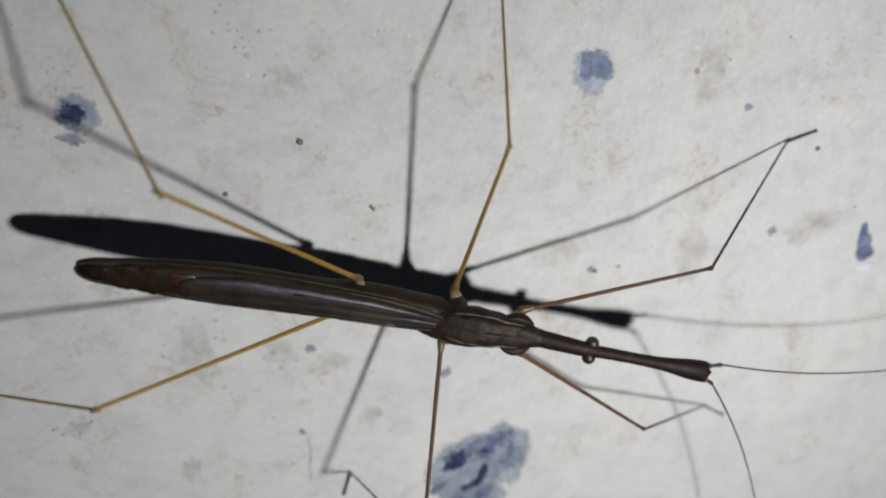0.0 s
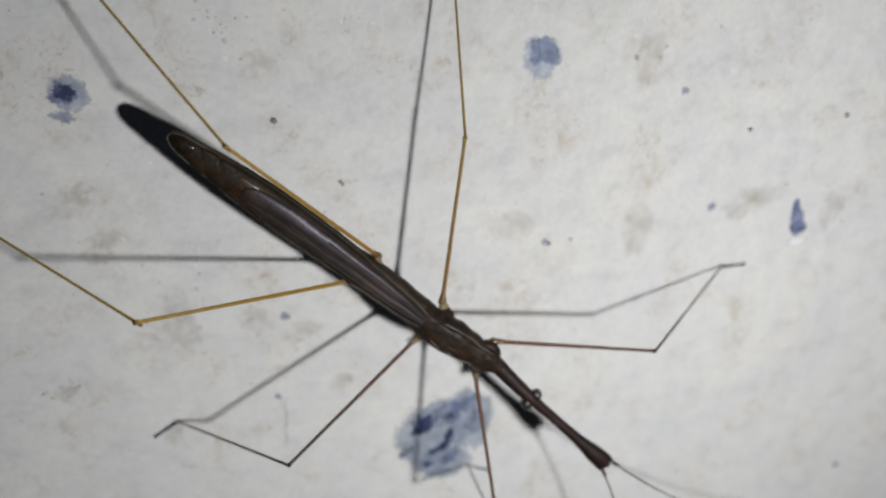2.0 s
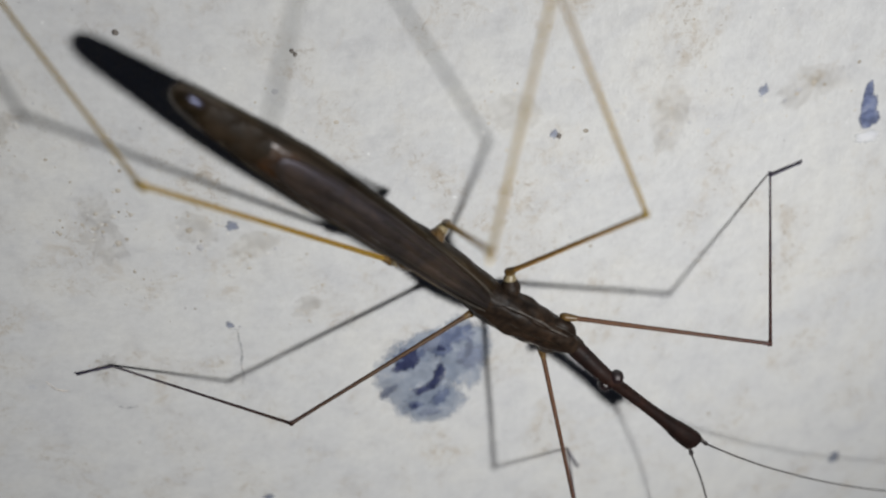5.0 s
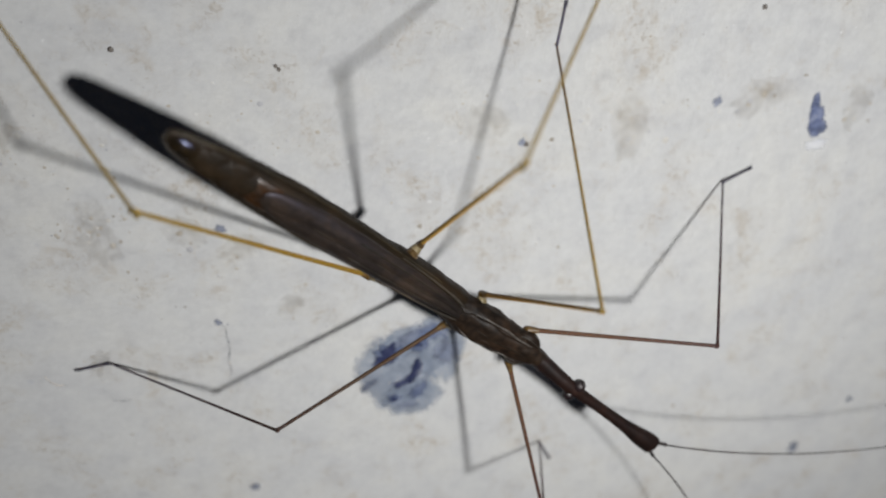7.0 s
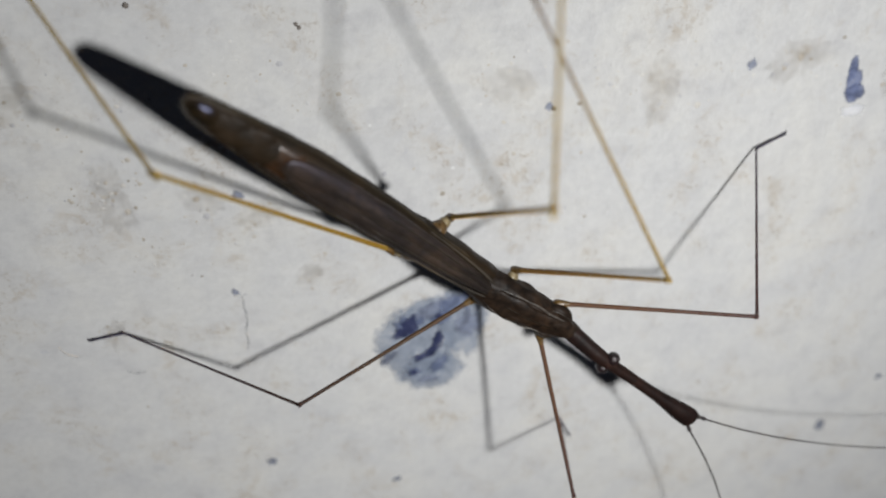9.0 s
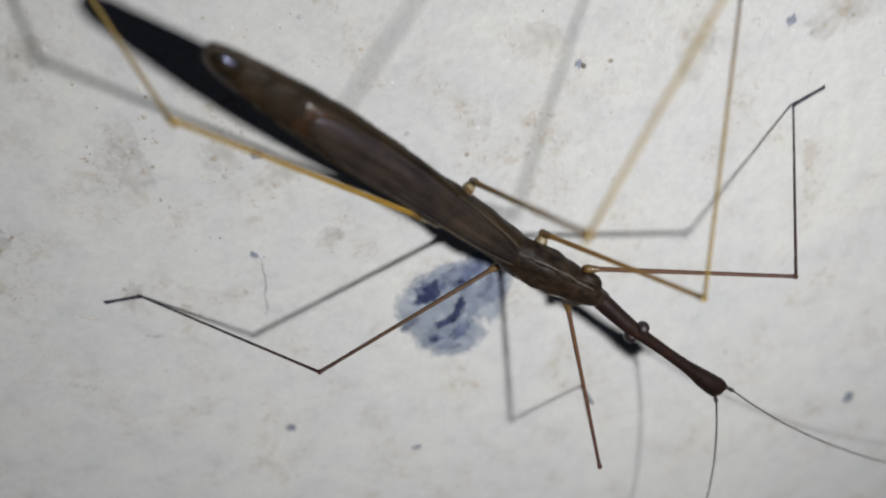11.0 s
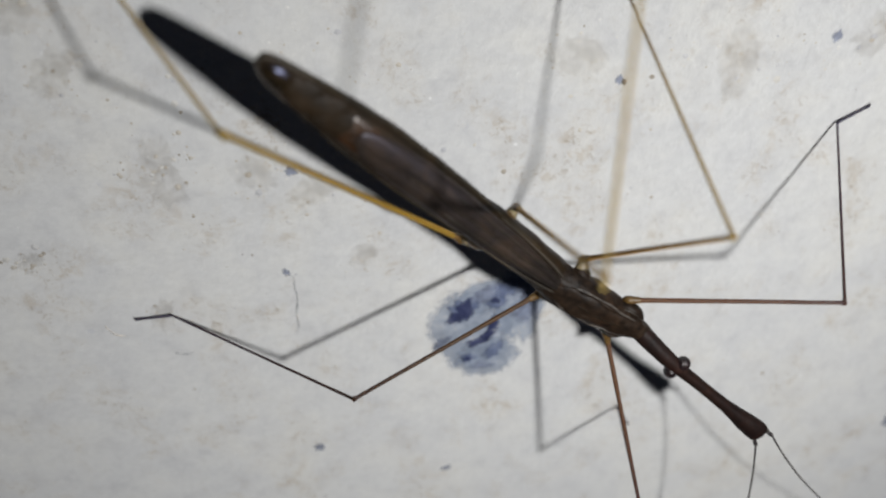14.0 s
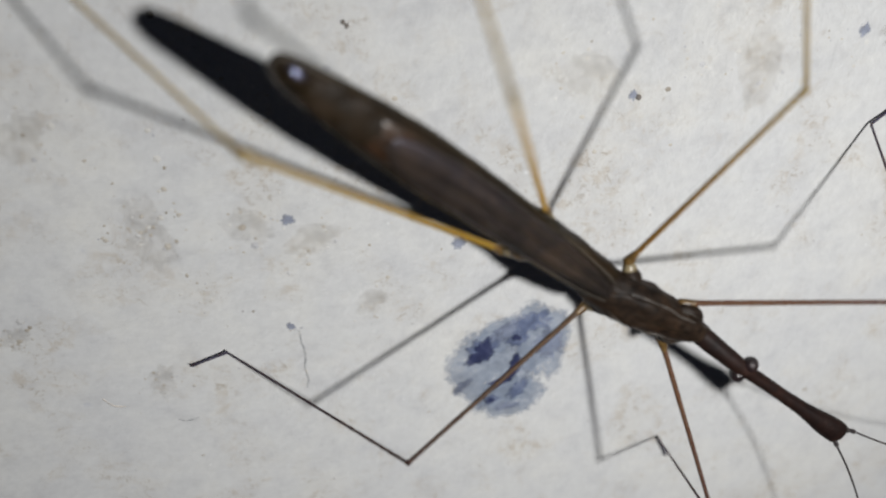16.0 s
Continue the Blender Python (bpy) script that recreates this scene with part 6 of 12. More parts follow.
        (11.7, at(0.273, 1.128, -0.9, -9.1, -55, 86.4)), (12, at(0.119, 1.178, -0.9, -12.9, -32.1, 93.1)),
        (12.2, at(0.087, 1.203, -0.9, -11.8, -46.1, 90.7)), (12.5, at(0.04, 1.241, -0.9, -17.8, -31.7, 101.2)),
        (12.7, at(0.097, 1.187, -0.9, -20.4, -21.6, 107.6)), (13, at(0.182, 1.105, -0.9, -11.3, -39.3, 88.5)),
        (13.2, at(0.072, 1.178, -0.9, -13, -24.6, 92.9)), (13.5, at(-0.092, 1.287, -0.9, -16.5, -15.2, 104.4)),
        (13.7, at(-0.026, 1.183, -0.9, -13.5, -32.8, 95.9)), (14, at(0.072, 1.026, -0.9, -13, -39.8, 94.7)),
        (14.2, at(0.052, 0.995, -0.9, -14.3, -23.3, 97.5)), (14.5, at(0.023, 0.949, -0.9, -8.2, -51.3, 87.9)),
        (14.7, at(-0.031, 0.91, -0.9, -11.9, -30.4, 93.2)), (15, at(-0.112, 0.852, -0.9, -27, -32.7, 120.4)),
        (15.2, at(0.001, 0.918, -0.9, -31.8, 8.2, 135.6)), (15.5, at(0.171, 1.017, -0.9, -19, -31.4, 90.3)),
        (15.7, at(0.069, 1.009, -0.9, -40.5, -23.9, 133.4)), (16, at(-0.084, 0.996, -0.9, -27, -11.2, 94.8))])
    walk(tibia["left_middle"], [
        (0, at(0.455, 6.52, 3.138, 0.1, 29.3, 99.1)), (0.25, at(0.771, 6.986, 2.375, 1.3, 39.8, 101.1)),
        (0.5, at(1.106, 7.361, 1.48, 3.8, 50.1, 104.7)), (0.75, at(0.929, 7.648, 0.776, 4.7, 53.7, 105.7)),
        (1, at(0.744, 7.859, 0.001, 5.7, 57.2, 107)), (1.13, at(0.464, 7.837, -0.049, 6.7, 55.2, 108.1)),
        (1.24, at(0.033, 7.808, -0.085, 8.1, 52.5, 109.8)), (1.29, at(-0.35, 7.782, -0.118, 9.5, 50.3, 111.6)),
        (1.34, at(-0.744, 7.735, -0.144, 10.8, 48.2, 113.3)), (1.42, at(-2.473, 7.333, -0.505, 17.3, 39.5, 122.4)),
        (1.5, at(-2.681, 7.24, -0.62, 18.3, 38.2, 123.8)), (1.75, at(-3.086, 7.047, -0.636, 19.5, 31.7, 125.9)),
        (2, at(-3.505, 6.816, -0.719, 20.5, 24.6, 127.8)), (2.25, at(-3.314, 6.868, -1.095, 19.5, 18.1, 125.5)),
        (2.5, at(-3.171, 6.856, -1.585, 18.3, 11.2, 122.6)), (2.75, at(-3.261, 6.561, -2.514, 19.1, 15, 124.7)),
        (3, at(-3.439, 6.214, -3.039, 20, 21.4, 126.7)), (3.3, at(-4.198, 5.949, -2.379, 17.7, 16.3, 127.3)),
        (3.5, at(2.1, 7.088, 1.626, -6, 49.4, 89.6)), (3.7, at(0.539, 3.884, 5.233, 41.2, 31.5, 158.6)), (4, at(-1.037, 6.513, 2.98, 42.2, 40.1, 161.9)),
        (4.2, at(0.796, 7.119, 2.085, 42.2, -9.8, 150.3)), (4.5, at(-3.173, 6.8, 1.614, 43.5, 31.8, 124.9)),
        (4.75, at(-1.592, 7.01, 2.266, 44, -4.5, 141.6)), (5, at(-0.53, 6.953, 2.557, 43.2, -6.3, 148.4)),
        (5.1, at(-0.176, 6.89, 2.653, 42.9, -7.2, 150.7)), (5.25, at(0.359, 7.033, 2.329, 43.5, -7.3, 146.1)),
        (5.5, at(1.347, 7.475, 0.741, 47, -10.3, 124.5)), (5.7, at(0.824, 7.691, -0.045, 49.8, -12.1, 110)),
        (5.75, at(0.992, 7.633, 0.142, 48.9, -11.5, 114.4)), (6, at(0.666, 7.313, 1.405, 46.7, -6.4, 129.4)),
        (6.25, at(-0.577, 6.887, 2.265, 45.9, -4, 139.1)), (6.3, at(-0.892, 6.774, 2.374, 45.8, -3.9, 140.7)),
        (6.5, at(0.2, 6.266, 3.219, 45.9, 9.3, 142)), (6.75, at(0.898, 5.071, 4.339, 43.4, 39.5, 136.3)), (7, at(0.866, 5.148, 4.253, 41.3, 56, 133.5)),
        (7.2, at(0.21, 5.702, 3.839, 42, 23.6, 134.8)), (7.5, at(1.537, 5.331, 4.131, 35, 34.2, 117.7)),
        (7.7, at(0.435, 4.836, 4.741, 38.3, 31.5, 133.9)), (8, at(0.392, 7.926, 0.613, 36.5, 31, 83.5)),
        (8.2, at(0.306, 6.548, 3.158, 40.7, 40.3, 126)), (8.5, at(1.187, 4.491, 4.726, 40, 62.3, 126.3)),
        (8.75, at(1.864, 4.153, 4.797, 50.9, 33.8, 140.6)), (9, at(1.375, 5.703, 3.707, 54.9, 5.7, 151.8)),
        (9.1, at(0.459, 6.259, 3.183, 54.9, -5.3, 153)), (9.25, at(0.983, 5.967, 3.503, 55.2, -1.2, 146.9)),
        (9.5, at(1.456, 5.497, 3.916, 54.8, 4.9, 135.3)), (9.7, at(1.581, 5.3, 4.073, 53.6, 8.7, 125.6)),
        (9.75, at(1.575, 5.311, 4.066, 53.7, 8.6, 126)), (10, at(1.26, 5.819, 3.655, 54.8, 3.4, 136.6)),
        (10.25, at(0.322, 6.642, 2.718, 54.6, -5.9, 148.4)), (10.4, at(-0.029, 6.801, 2.454, 54.3, -8.3, 150.6)),
        (10.5, at(0.53, 6.52, 2.915, 54.6, -3.4, 147.7)), (10.75, at(1.335, 5.634, 3.863, 54.2, 7.8, 137.4)),
        (11, at(1.667, 4.98, 4.356, 46.6, 40.6, 114.9)), (11.2, at(0.92, 6.478, 3.035, 38.7, 54.3, 105.6)),
        (11.5, at(2.109, 5.421, 3.986, 33.6, 58.5, 103.2)), (11.7, at(0.517, 4.989, 4.634, 53.3, -3.1, 139.8)),
        (12, at(-0.195, 6.89, 2.688, 51.6, 35.4, 148.2)), (12.2, at(0.031, 5.887, 3.964, 50.6, 37.8, 125.5)),
        (12.5, at(-1.071, 6.877, 2.648, 48.5, 50, 128.8)), (12.7, at(-1.805, 7.168, 1.59, 50.4, 41.6, 131.2)),
        (13, at(0.315, 6.332, 3.373, 48.1, 56.6, 143.9)), (13.2, at(-0.243, 7.31, 1.909, -114.9, 112.2, -0.1)),
        (13.5, at(-1.713, 7.597, 0.876, -56.4, 124.1, 77.3)), (13.7, at(-0.611, 6.826, 2.76, 22.3, 54.2, 146.2)),
        (14, at(-0.355, 6.199, 3.418, 27.4, 64.5, 155.1)), (14.2, at(-0.762, 7.142, 1.772, 26.8, 50.4, 156.5)),
        (14.5, at(0.176, 5.168, 4.37, 16.6, 47.4, 121.8)), (14.7, at(-0.36, 6.727, 2.513, 20.3, 48.2, 136.4)),
        (15, at(-2.992, 5.753, 2.744, 26.9, 31.2, 172.4)), (15.2, at(-4.777, 5.591, -1.861, 23.5, 13.8, 171.8)),
        (15.5, at(0.135, 6.783, 2.615, 20.7, -30, 173.3)), (15.7, at(-4.177, 5.493, 1.831, 27.8, -22.9, 157.2)),
        (16, at(-0.634, 7.597, 0.411, 32.2, -9, 141.2))])
    walk(tarsus["left_middle"], [
        (0, at(-0.789, 14.296, -1.282, 0, -0.9, 55.6)), (0.25, at(-0.56, 13.793, -3.406, -0.1, 7.3, 54.5)),
        (0.5, at(-0.363, 12.965, -5.447, -0.4, 15.4, 52.7)), (0.75, at(-0.52, 12.796, -6.499, -0.7, 18.2, 51.7)),
        (1, at(-0.688, 12.534, -7.591, -1.1, 21, 50.5)), (1.13, at(-1.141, 12.733, -7.465, -0.4, 20.1, 52.5)),
        (1.24, at(-1.83, 12.973, -7.254, 0.5, 18.8, 55.4)), (1.29, at(-2.475, 13.145, -7.065, 1.4, 17.6, 58)),
        (1.34, at(-3.128, 13.26, -6.876, 2.1, 16.4, 60.6)), (1.42, at(-6.205, 13.222, -6.244, 4.9, 11.5, 72.2)),
        (1.5, at(-6.629, 13.143, -6.199, 5.2, 10.9, 73.8)), (1.75, at(-7.593, 13.269, -5.38, 5.8, 9.4, 76.9)),
        (2, at(-8.535, 13.302, -4.483, 6.3, 7.6, 80)), (2.25, at(-8.302, 13.853, -3.901, 5.8, 8.4, 77.1)),
        (2.5, at(-7.948, 14.316, -3.337, 5.4, 9.5, 74.2)), (2.75, at(-8.228, 13.73, -4.853, 5.6, 12.5, 75)),
        (3, at(-8.461, 12.955, -6.336, 5.8, 15.7, 75.9)), (3.3, at(-9.828, 13.336, -5.091, 7.7, 11.1, 76.9)),
        (3.5, at(2.142, 12.967, -5.228, 6.1, 7.9, 77.5)), (3.7, at(-6.635, 6.69, 0.52, 9.1, 3, 108.2)), (4, at(-7.602, 8.664, -2.835, 8.1, 40.1, 161.9)),
        (4.2, at(-6.935, 11.523, 3.624, 8.1, -5.9, 147.7)), (4.5, at(-7.566, 13.094, -3.143, 7, 33.3, 125.3)),
        (4.75, at(-8.651, 12.596, 2.976, 8.8, -2.1, 140.6)), (5, at(-8.176, 11.653, 3.554, 8.5, -2.5, 148.5)),
        (5.1, at(-7.985, 11.28, 3.785, 8.4, -2.7, 151.7)), (5.25, at(-7.076, 12.027, 3.483, 8.7, -3.4, 145.6)),
        (5.5, at(-3.688, 14.796, 2.353, 10.7, -5.9, 120.8)), (5.7, at(-2.195, 15.989, 1.844, 11.9, -6.6, 110.4)),
        (5.75, at(-2.663, 15.693, 1.938, 11.6, -6, 112.9)), (6, at(-5.031, 14.246, 2.416, 10.6, -2.5, 126.1)),
        (6.25, at(-7.39, 12.781, 2.891, 10.5, 1.1, 139.2)), (6.3, at(-7.86, 12.486, 2.985, 10.5, 1.8, 141.7)),
        (6.5, at(-6.819, 11.757, 1.765, 10.3, 4.2, 136.7)), (6.75, at(-4.143, 9.88, -1.405, 8.5, 10.4, 122.8)),
        (7, at(-2.606, 8.805, -3.237, 6.9, 13.6, 115)), (7.2, at(-5.62, 11.577, 0.23, 13, 23.8, 134.8)),
        (7.5, at(-1.933, 11.948, -0.94, 5.9, 34.2, 117.7)), (7.7, at(-4.904, 10.382, 0.022, 13.1, 31.5, 133.9)),
        (8, at(1.269, 15.62, -4.032, 1.5, 34.4, 83.6)), (8.2, at(-3.743, 12.119, -2.682, 17, 40.3, 126)),
        (8.5, at(-1.298, 7.868, -3.272, 7.7, 13.6, 95.6)), (8.75, at(-3.935, 8.916, -0.227, 12.5, 9.3, 119.9)),
        (9, at(-6.544, 9.949, 2.811, 15.3, 2.9, 145.4)), (9.1, at(-7.551, 10.345, 4.014, 15.5, 0.5, 153.9)),
        (9.25, at(-6.58, 10.897, 3.692, 15.3, 3.9, 147.3)), (9.5, at(-4.945, 11.82, 3.147, 13.9, 9.6, 135.8)),
        (9.7, at(-3.619, 12.555, 2.708, 12.1, 13.9, 126.7)), (9.75, at(-3.679, 12.532, 2.723, 12.1, 13.7, 127)),
        (10, at(-5.285, 12.019, 3.126, 13.9, 7.6, 136.7)), (10.25, at(-7.329, 11.348, 3.639, 14.7, -0.7, 148.9)),
        (10.4, at(-7.815, 11.184, 3.759, 14.6, -2.7, 151.7)), (10.5, at(-7.093, 11.33, 3.447, 14.6, 1.2, 147.8)),
        (10.75, at(-5.251, 11.689, 2.645, 13.5, 11.4, 137.5)), (11, at(-1.222, 11.202, -1.515, 4.4, 40.6, 114.9)),
        (11.2, at(-0.495, 11.549, -4.302, -3.8, 54.3, 105.6)), (11.5, at(1.03, 10.012, -3.714, -8.2, 58.5, 103.2)),
        (11.7, at(-6.372, 10.807, 5.127, 13.5, 2.4, 143.8)), (12, at(-6.455, 10.768, -2.538, 12.5, 35.4, 148.2)),
        (12.2, at(-4.109, 11.701, -1.568, 6.1, 37.8, 125.5)), (12.5, at(-4.707, 11.398, -4.272, 7.4, 50, 128.8)),
        (12.7, at(-6.251, 12.249, -4.407, 7.7, 41.6, 131.2)), (13, at(-3.703, 9.257, -4.166, 8.4, 56.6, 143.9)),
        (13.2, at(-3.657, 7.315, -6.451, 14.2, 17.5, 153)), (13.5, at(-2.83, 2.655, -6.599, 11.5, 26.6, 143.6)),
        (13.7, at(-5, 9.768, -4.563, 12, 54.2, 146.2)), (14, at(-3.881, 7.838, -4.733, 14.8, 64.5, 155.1)),
        (14.2, at(-6.041, 9.44, -5.184, 18.4, 50.4, 156.5)), (14.5, at(-3.044, 10.364, -2.276, 2.9, 47.4, 121.8)),
        (14.7, at(-4.719, 10.883, -4.215, 7.9, 48.2, 136.4)), (15, at(-10.647, 6.769, -1.937, 16.7, 31.2, 172.4)),
        (15.2, at(-13.454, 6.848, -4.02, 13.3, 2.6, 170.3)), (15.5, at(-7.632, 7.694, 7.129, 11.3, -24.9, 173.1)),
        (15.7, at(-11.846, 8.715, 5.344, 16.4, -17.6, 159.2)), (16, at(-7.588, 13.182, 1.823, 19.6, -3.1, 141.7))])
    walk(coxa["left_hind"], [
        (0, at(-2.977, 0.248, 0.001, 4.1, 11.8, 111)), (0.25, at(-3.064, 0.362, -0.152, 10.8, 14.7, 105.6)),
        (0.5, at(-3.114, 0.466, -0.298, 15.5, 16.6, 102.5)), (0.75, at(-3.098, 0.642, -0.421, 14.6, 21.1, 104.9)),
        (1, at(-3.08, 0.806, -0.55, 14.2, 24.2, 107.3)), (1.13, at(-3.07, 0.749, -0.546, 13.4, 25.3, 108.3)),
        (1.24, at(-3.064, 0.678, -0.564, 12.2, 25.7, 108.8)), (1.29, at(-3.06, 0.636, -0.586, 11, 26.1, 109.3)),
        (1.34, at(-3.062, 0.594, -0.604, 9.9, 26.7, 109.2)), (1.42, at(-3.077, 0.445, -0.744, 3.8, 26.6, 108.4)),
        (1.5, at(-3.055, 0.395, -0.732, 3.2, 27.9, 110.1)), (1.75, at(-3.024, 0.365, -0.682, 5, 27.2, 114.2)),
        (2, at(-2.98, 0.347, -0.629, 6.3, 26.6, 119.6)), (2.25, at(-3.012, 0.317, -0.447, 9.7, 28.5, 113.4)),
        (2.5, at(-3.056, 0.288, -0.275, 13.3, 29.8, 105.8)), (2.75, at(-3.141, 0.261, -0.381, 10.2, 37.6, 97.9)),
        (3, at(-3.22, 0.255, -0.489, 4.8, 45.1, 88.1)), (3.25, at(-3.215, 0.264, -0.498, 5.3, 32.5, 90.1)),
        (3.5, at(-3.213, 0.327, -0.472, 5.5, 23.1, 90.9)), (3.7, at(-3.205, 0.468, -0.509, 4.6, 26.6, 89.2)),
        (4, at(-3.18, 0.666, -0.578, 2.9, 30.5, 87.5)), (4.2, at(-3.171, 0.796, -0.549, 0.7, 34.9, 81.2)),
        (4.5, at(-3.139, 0.995, -0.523, -3.8, 39.9, 71.9)), (4.75, at(-3.143, 0.978, -0.457, -2.8, 39.3, 72.4)),
        (5, at(-3.145, 0.959, -0.39, -1.8, 38.8, 73)), (5.1, at(-3.147, 0.949, -0.367, -1.5, 38.3, 73.2)),
        (5.25, at(-3.148, 0.942, -0.34, -1.2, 38.2, 73.1)), (5.5, at(-3.148, 0.915, -0.252, 0.3, 36.9, 74.1)),
        (5.7, at(-3.147, 0.903, -0.207, 0.8, 36.8, 74.3)), (5.75, at(-3.146, 0.901, -0.191, 1, 36.8, 74.3)),
        (6, at(-3.146, 0.878, -0.129, 1.9, 35.9, 74.7)), (6.25, at(-3.142, 0.856, -0.064, 2.8, 35.2, 75.1)),
        (6.3, at(-3.141, 0.85, -0.053, 3, 34.8, 75.3)), (6.5, at(-3.139, 0.837, -0.014, 3.5, 34.6, 75.3)),
        (6.75, at(-3.128, 0.811, 0.08, 4.8, 33.7, 76.2)), (7, at(-3.124, 0.788, 0.13, 5.5, 32.7, 76.4)), (7.2, at(-3.129, 0.831, 0.085, 3.8, 35, 74.9)),
        (7.5, at(-3.132, 0.9, 0.023, 1, 38.8, 72.6)), (7.7, at(-3.174, 0.92, -0.119, -2.3, 38.5, 64.5)), (8, at(-3.196, 0.949, -0.339, -6.6, 37.5, 55)),
        (8.2, at(-3.182, 0.951, -0.283, -4.5, 36.1, 58.2)), (8.5, at(-3.157, 0.954, -0.205, -1.4, 33.5, 62.9)),
        (8.75, at(-3.159, 0.95, -0.201, -1.6, 34.3, 63.4)), (9, at(-3.164, 0.943, -0.204, -1.9, 34.6, 63.9)),
        (9.1, at(-3.164, 0.944, -0.2, -1.9, 35.2, 64.2)), (9.25, at(-3.165, 0.94, -0.2, -2, 35.4, 64.5)),
        (9.5, at(-3.165, 0.939, -0.192, -2.4, 36.5, 65.1)), (9.7, at(-3.167, 0.934, -0.193, -2.5, 36.8, 65.6)),
        (9.75, at(-3.167, 0.932, -0.191, -2.5, 37, 65.8)), (10, at(-3.166, 0.932, -0.183, -2.6, 38.1, 66.6)),
        (10.25, at(-3.164, 0.935, -0.178, -3, 39.3, 67.2)), (10.4, at(-3.163, 0.931, -0.174, -3, 39.7, 67.8)),
        (10.5, at(-3.163, 0.929, -0.173, -3, 39.9, 68.1)), (10.75, at(-3.16, 0.931, -0.164, -3.2, 41.2, 69)),
        (11, at(-3.156, 0.931, -0.157, -3.2, 42.3, 70)), (11.2, at(-3.103, 0.834, -0.131, 1.9, 37.9, 86)),
        (11.5, at(-3.008, 0.763, -0.142, 5.8, 27.9, 107.2)), (11.7, at(-3.066, 0.846, -0.14, 4.4, 31.1, 92.8)),
        (12, at(-3.1, 1.028, -0.183, 1.4, 32.6, 73.9)), (12.2, at(-3.106, 1.008, -0.209, 1.2, 33.3, 75.1)),
        (12.5, at(-3.113, 0.981, -0.242, 0.8, 34.7, 76.9)), (12.7, at(-3.133, 0.947, -0.231, 0.4, 32.6, 74.3)),
        (13, at(-3.159, 0.9, -0.21, 0.2, 29.7, 70.8)), (13.2, at(-3.16, 0.957, -0.25, -1.2, 34.4, 66.8)),
        (13.5, at(-3.156, 1.052, -0.314, -4.5, 41, 59.4)), (13.7, at(-3.186, 0.964, -0.284, -3.8, 41.4, 62.2)),
        (14, at(-3.215, 0.822, -0.244, -2.4, 41.4, 67.7)), (14.2, at(-3.213, 0.784, -0.239, -1.6, 41.8, 70.6)),
        (14.5, at(-3.205, 0.725, -0.237, -0.4, 41.8, 75.4)), (14.7, at(-3.192, 0.665, -0.223, 0.9, 45, 80.7)),
        (15, at(-3.136, 0.583, -0.212, 3.7, 49.1, 92.9)), (15.2, at(-2.966, 0.568, -0.147, 7.3, 30.5, 112.7)),
        (15.5, at(-2.88, 0.716, 0, 6, 9.7, 125.1)), (15.7, at(-2.85, 0.738, -0.12, 6.3, 18.1, 127.2)), (16, at(-2.798, 0.84, -0.239, 8.4, 34.8, 133.9))])
